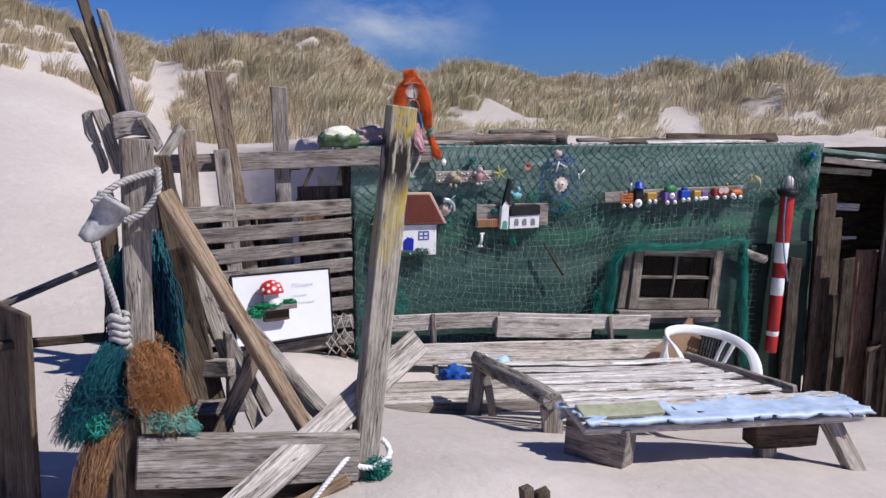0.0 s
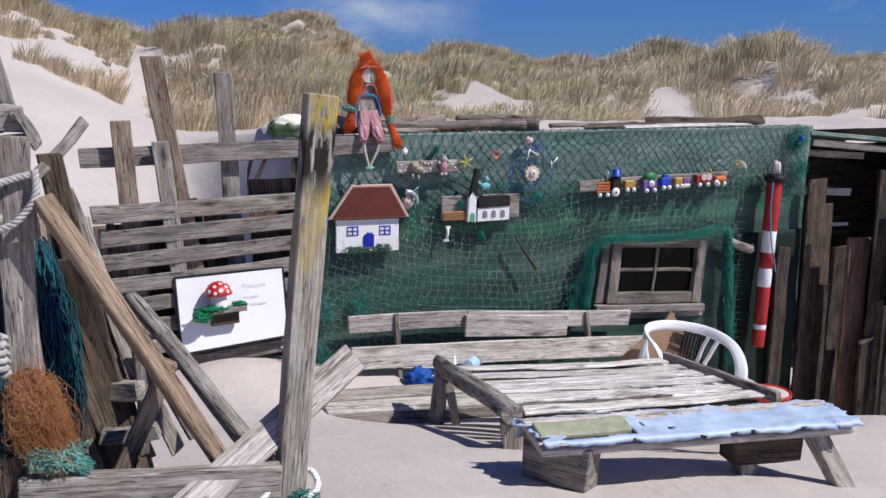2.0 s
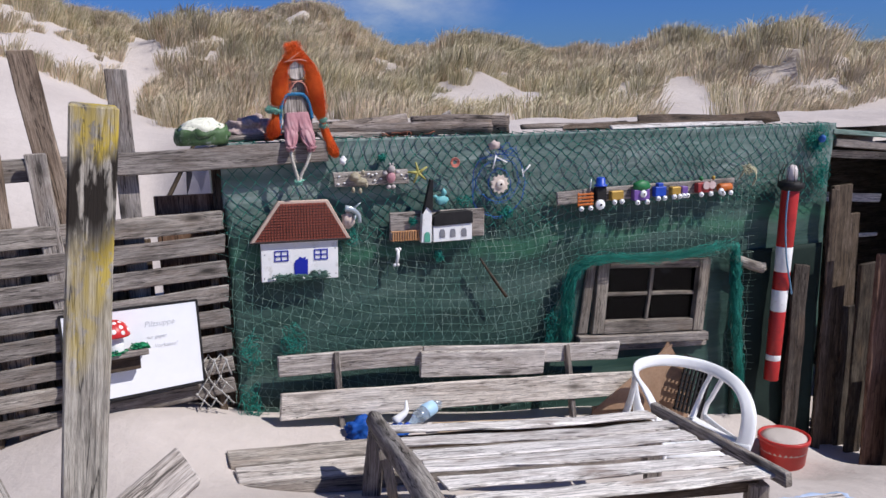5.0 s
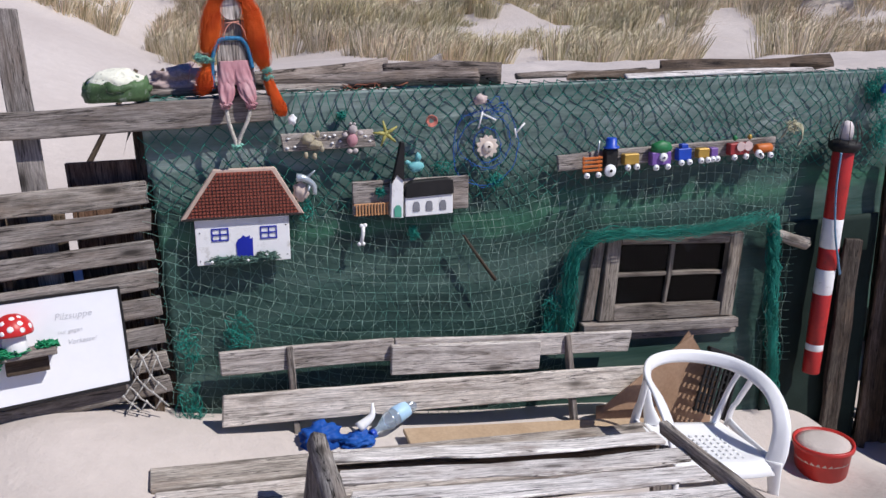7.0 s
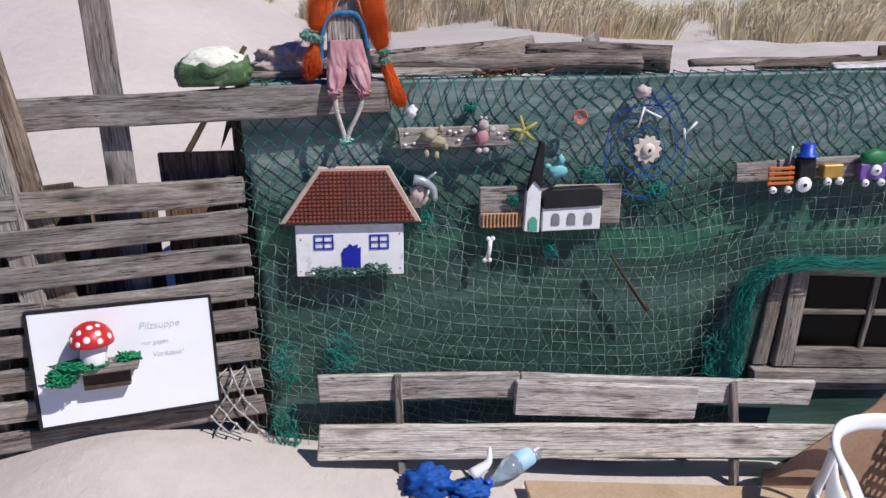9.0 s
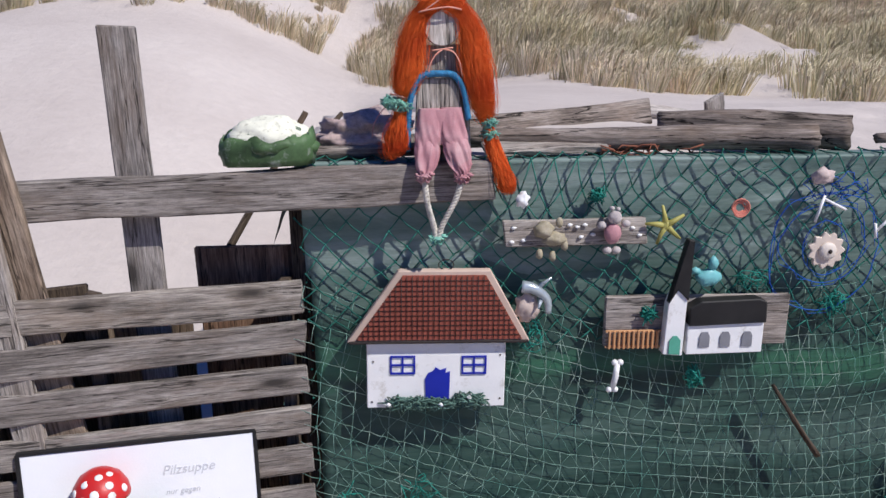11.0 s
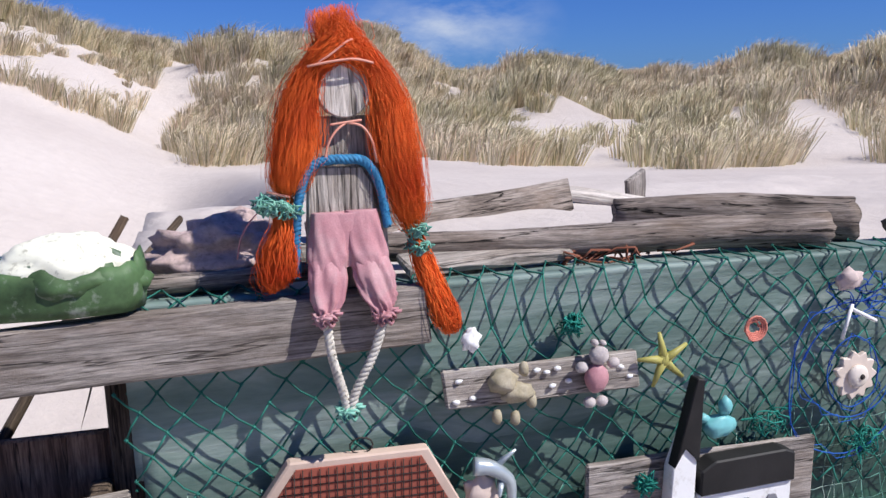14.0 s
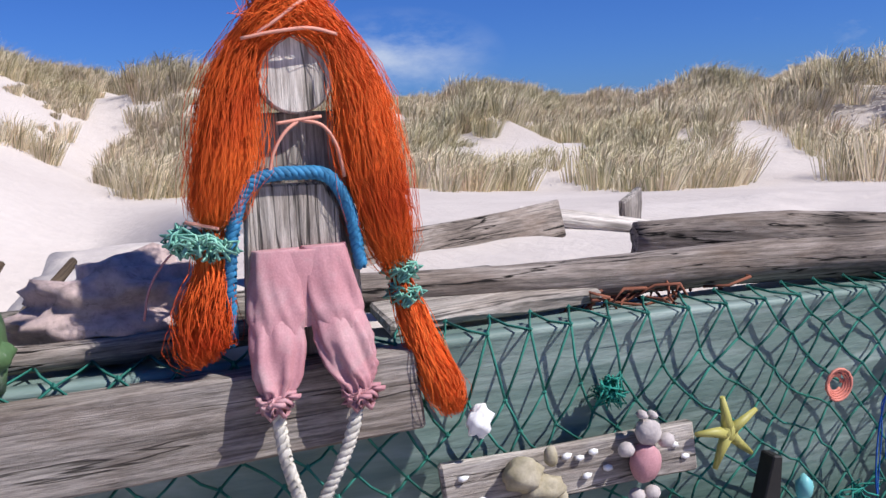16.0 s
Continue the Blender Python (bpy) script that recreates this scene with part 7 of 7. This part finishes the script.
fibres(bm, [(-0.07, 2.60, 0.69), (-0.12, 2.56, 0.60), (-0.16, 2.52, 0.50), (-0.19, 2.50, 0.36)], [0.03, 0.04, 0.045, 0.045], 520, 0.0011, 93, 0.006, 10)
tagged(part("coir_rope_tail", bm, cord_material("brown_coir", (0.2, 0.10, 0.05), (0.34, 0.19, 0.10))), "long brown frayed coir tail hanging down", "rope")
bm = bmesh.new()
tangle(bm, (0.07, 2.56, 0.655), (0.05, 0.03, 0.028), 130, 0.0016, 94, step_len=0.02)
fibres(bm, [(0.04, 2.56, 0.67), (0.10, 2.55, 0.645), (0.16, 2.55, 0.60)], [0.02, 0.025, 0.02], 160, 0.0014, 95, 0.006, 8)
tagged(part("mint_rope_tuft", bm, cord_material("mint_fibre", (0.10, 0.35, 0.29), (0.22, 0.5, 0.43))), "frayed mint green rope tuft under the coir", "rope")
bm = bmesh.new()
fibres(bm, [(-0.05, 2.66, 0.88), (-0.10, 2.62, 0.80), (-0.16, 2.58, 0.70), (-0.22, 2.55, 0.60)], [0.03, 0.05, 0.055, 0.05], 620, 0.0009, 96, 0.008, 10)
tangle(bm, (-0.13, 2.6, 0.70), (0.08, 0.05, 0.07), 160, 0.0009, 97, step_len=0.03)
tagged(part("blue_net_bundle", bm, cord_material("dark_teal_blue_fibre", (0.006, 0.04, 0.075), (0.012, 0.12, 0.145))), "bundle of dark teal-blue net hanging from the post", "fishing net")
bm = bmesh.new()
tangle(bm, (-0.13, 2.55, 0.655), (0.03, 0.02, 0.025), 50, 0.0025, 98, step_len=0.016)
tangle(bm, (-0.05, 2.85, 1.06), (0.02, 0.03, 0.06), 40, 0.0018, 99, step_len=0.02)
tangle(bm, (0.22, 3.05, 0.95), (0.03, 0.03, 0.03), 30, 0.0018, 100, step_len=0.02)
tagged(part("green_net_scrap", bm, NET_TEAL), "green net scraps caught on the post", "net scrap")
bm = bmesh.new()
fibres(bm, [(0.04, 2.80, 1.20), (0.03, 2.82, 1.0), (0.01, 2.84, 0.75), (-0.02, 2.84, 0.5), (-0.04, 2.84, 0.35)], [0.04, 0.09, 0.12, 0.13, 0.12], 900, 0.003, 197, 0.012, 14)
tagged(part("net_curtain", bm, cord_material("dark_blue_net_fibre", (0.006, 0.03, 0.06), (0.012, 0.09, 0.11))), "dark blue fishing net hanging in folds behind the post", "fishing net")
rope("post_rope", [(0.60, 2.57, 0.45), (0.63, 2.55, 0.42), (0.70, 2.55, 0.395), (0.77, 2.565, 0.42), (0.765, 2.63, 0.45), (0.70, 2.66, 0.43)], 0.010, WHITE_PAINT, label="white rope tied round the leaning post", category="rope", n=60, turns=24)
rope("post_rope", [(0.63, 2.55, 0.45), (0.55, 2.50, 0.40), (0.47, 2.47, 0.335), (0.43, 2.46, 0.30)], 0.009, WHITE_PAINT, label="white rope trailing onto the sand", category="rope", n=50, turns=24)
bm = bmesh.new()
tangle(bm, (0.73, 2.56, 0.37), (0.035, 0.03, 0.035), 40, 0.002, 101, step_len=0.02)
tagged(part("green_twine_tuft", bm, NET_TEAL), "green twine tuft at the post's foot", "twine")

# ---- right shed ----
# dark boards, toned down further: the shed's partial shade is in this colour
SHADED_SHED_WOOD = wood("dark_shaded_shed_wood", (0.022, 0.017, 0.014), (0.055, 0.045, 0.038), (0.105, 0.09, 0.077))
# added, unseen slab: blocks bright sand so the window stays dark inside
tagged(plank("floor", (X0 + 0.08, 5.36, 0.05), (X1 - 0.08, 5.36, 0.05), 0.84, 0.03, DARK_WOOD, face=(0, 0, 1), label="added dark slab inside the hut, hiding the bright sand", category="floor"), kind="structure")
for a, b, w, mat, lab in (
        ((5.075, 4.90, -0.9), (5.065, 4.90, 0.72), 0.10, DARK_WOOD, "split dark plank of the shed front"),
        ((5.10, 4.85, -0.9), (5.09, 4.85, 0.13), 0.21, SHADED_SHED_WOOD, "worn brown board of the shed front"),
        ((5.05, 4.75, -0.9), (5.06, 4.75, 0.43), 0.12, SHADED_SHED_WOOD, "ragged brown board of the shed front"),
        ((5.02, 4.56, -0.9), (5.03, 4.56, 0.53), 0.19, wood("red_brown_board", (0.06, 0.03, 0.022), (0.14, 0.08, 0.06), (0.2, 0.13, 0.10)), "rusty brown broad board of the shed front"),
        ((5.12, 4.46, -0.9), (5.12, 4.46, 1.0), 0.14, SHADED_SHED_WOOD, "dark post of the shed front"),
        ((5.24, 4.38, -0.9), (5.25, 4.38, 0.78), 0.18, SHADED_SHED_WOOD, "dark board of the shed front"),
        ((4.56, 4.79, -0.9), (4.585, 4.785, 0.46), 0.11, SHADED_SHED_WOOD, "brown board standing at the hut's corner"),
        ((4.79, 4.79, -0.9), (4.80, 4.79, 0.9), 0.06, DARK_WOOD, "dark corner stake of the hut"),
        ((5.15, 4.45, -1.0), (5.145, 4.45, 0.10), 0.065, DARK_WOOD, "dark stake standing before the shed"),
        ((5.045, 4.45, -1.0), (5.04, 4.45, -0.18), 0.085, SHADED_SHED_WOOD, "dark stake standing before the shed"),
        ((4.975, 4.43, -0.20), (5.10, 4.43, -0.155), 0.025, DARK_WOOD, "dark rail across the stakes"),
        ((5.25, 4.50, -1.0), (5.26, 4.52, 0.02), 0.13, SHADED_SHED_WOOD, "dark board leaning before the shed"),
        ((5.52, 4.52, -1.0), (5.54, 4.54, -0.05), 0.12, SHADED_SHED_WOOD, "dark board leaning before the shed"),
        ((5.70, 4.50, -1.0), (5.69, 4.50, 0.1), 0.14, SHADED_SHED_WOOD, "dark board leaning before the shed"),
        ((5.92, 4.52, -1.0), (5.93, 4.50, 0.2), 0.2, SHADED_SHED_WOOD, "broad dark board before the shed")):
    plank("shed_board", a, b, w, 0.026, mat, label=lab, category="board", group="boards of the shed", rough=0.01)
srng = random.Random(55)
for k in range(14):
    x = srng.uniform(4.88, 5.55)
    plank("shed_splinter", (x, 4.935, -0.9), (x + srng.uniform(-0.03, 0.03), 4.935 + srng.uniform(-0.01, 0.01), srng.uniform(0.15, 0.78) * (1.0 if x < 5.2 else 0.6)), srng.uniform(0.025, 0.07), 0.02, srng.choice((SHADED_SHED_WOOD, DARK_WOOD)), label="splintered dark lath of the shed front", category="lath", group="laths of the shed", rough=0.012, taper=0.45)
plank("shed_fascia", (4.84, 4.86, 1.175), (6.6, 4.88, 0.98), 0.05, 0.03, GREY_WOOD, label="grey fascia lath under the shed roof", category="lath")
plank("shed_lath", (4.9, 5.2, 1.09), (5.7, 5.2, 1.02), 0.05, 0.02, PALE_WOOD, label="pale lath inside the dark shed", category="lath")
plank("shed_lath", (4.95, 5.2, 0.80), (5.6, 5.2, 0.74), 0.06, 0.02, PALE_WOOD, label="pale lath inside the dark shed", category="lath")
plank("shed_lath", (4.95, 5.2, 0.52), (5.6, 5.2, 0.49), 0.025, 0.02, PALE_WOOD, label="narrow pale lath inside the dark shed", category="lath")
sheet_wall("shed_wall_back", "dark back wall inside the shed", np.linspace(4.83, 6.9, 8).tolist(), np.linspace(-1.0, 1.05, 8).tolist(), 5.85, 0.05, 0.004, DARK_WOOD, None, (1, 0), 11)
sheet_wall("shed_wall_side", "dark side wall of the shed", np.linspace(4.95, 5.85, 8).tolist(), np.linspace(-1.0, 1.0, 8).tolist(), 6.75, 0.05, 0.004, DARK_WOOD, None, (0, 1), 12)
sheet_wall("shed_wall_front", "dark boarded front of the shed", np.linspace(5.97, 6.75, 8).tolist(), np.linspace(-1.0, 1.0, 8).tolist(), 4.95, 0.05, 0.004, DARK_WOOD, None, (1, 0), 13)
SHR = wood("green_roof_sheet_board", (0.10, 0.2, 0.17), (0.22, 0.34, 0.3), (0.4, 0.5, 0.46), (0.3, 0.3, 0.27), 0.3, 0.3)
ob = plank("shed_roof", (4.80, 5.37, 1.245), (6.9, 5.37, 1.04), 1.08, 0.03, SHR, label="sloping shed roof of pale green sheeting", category="roof", face=(0, 0, 1))
tagged(ob, kind="structure")
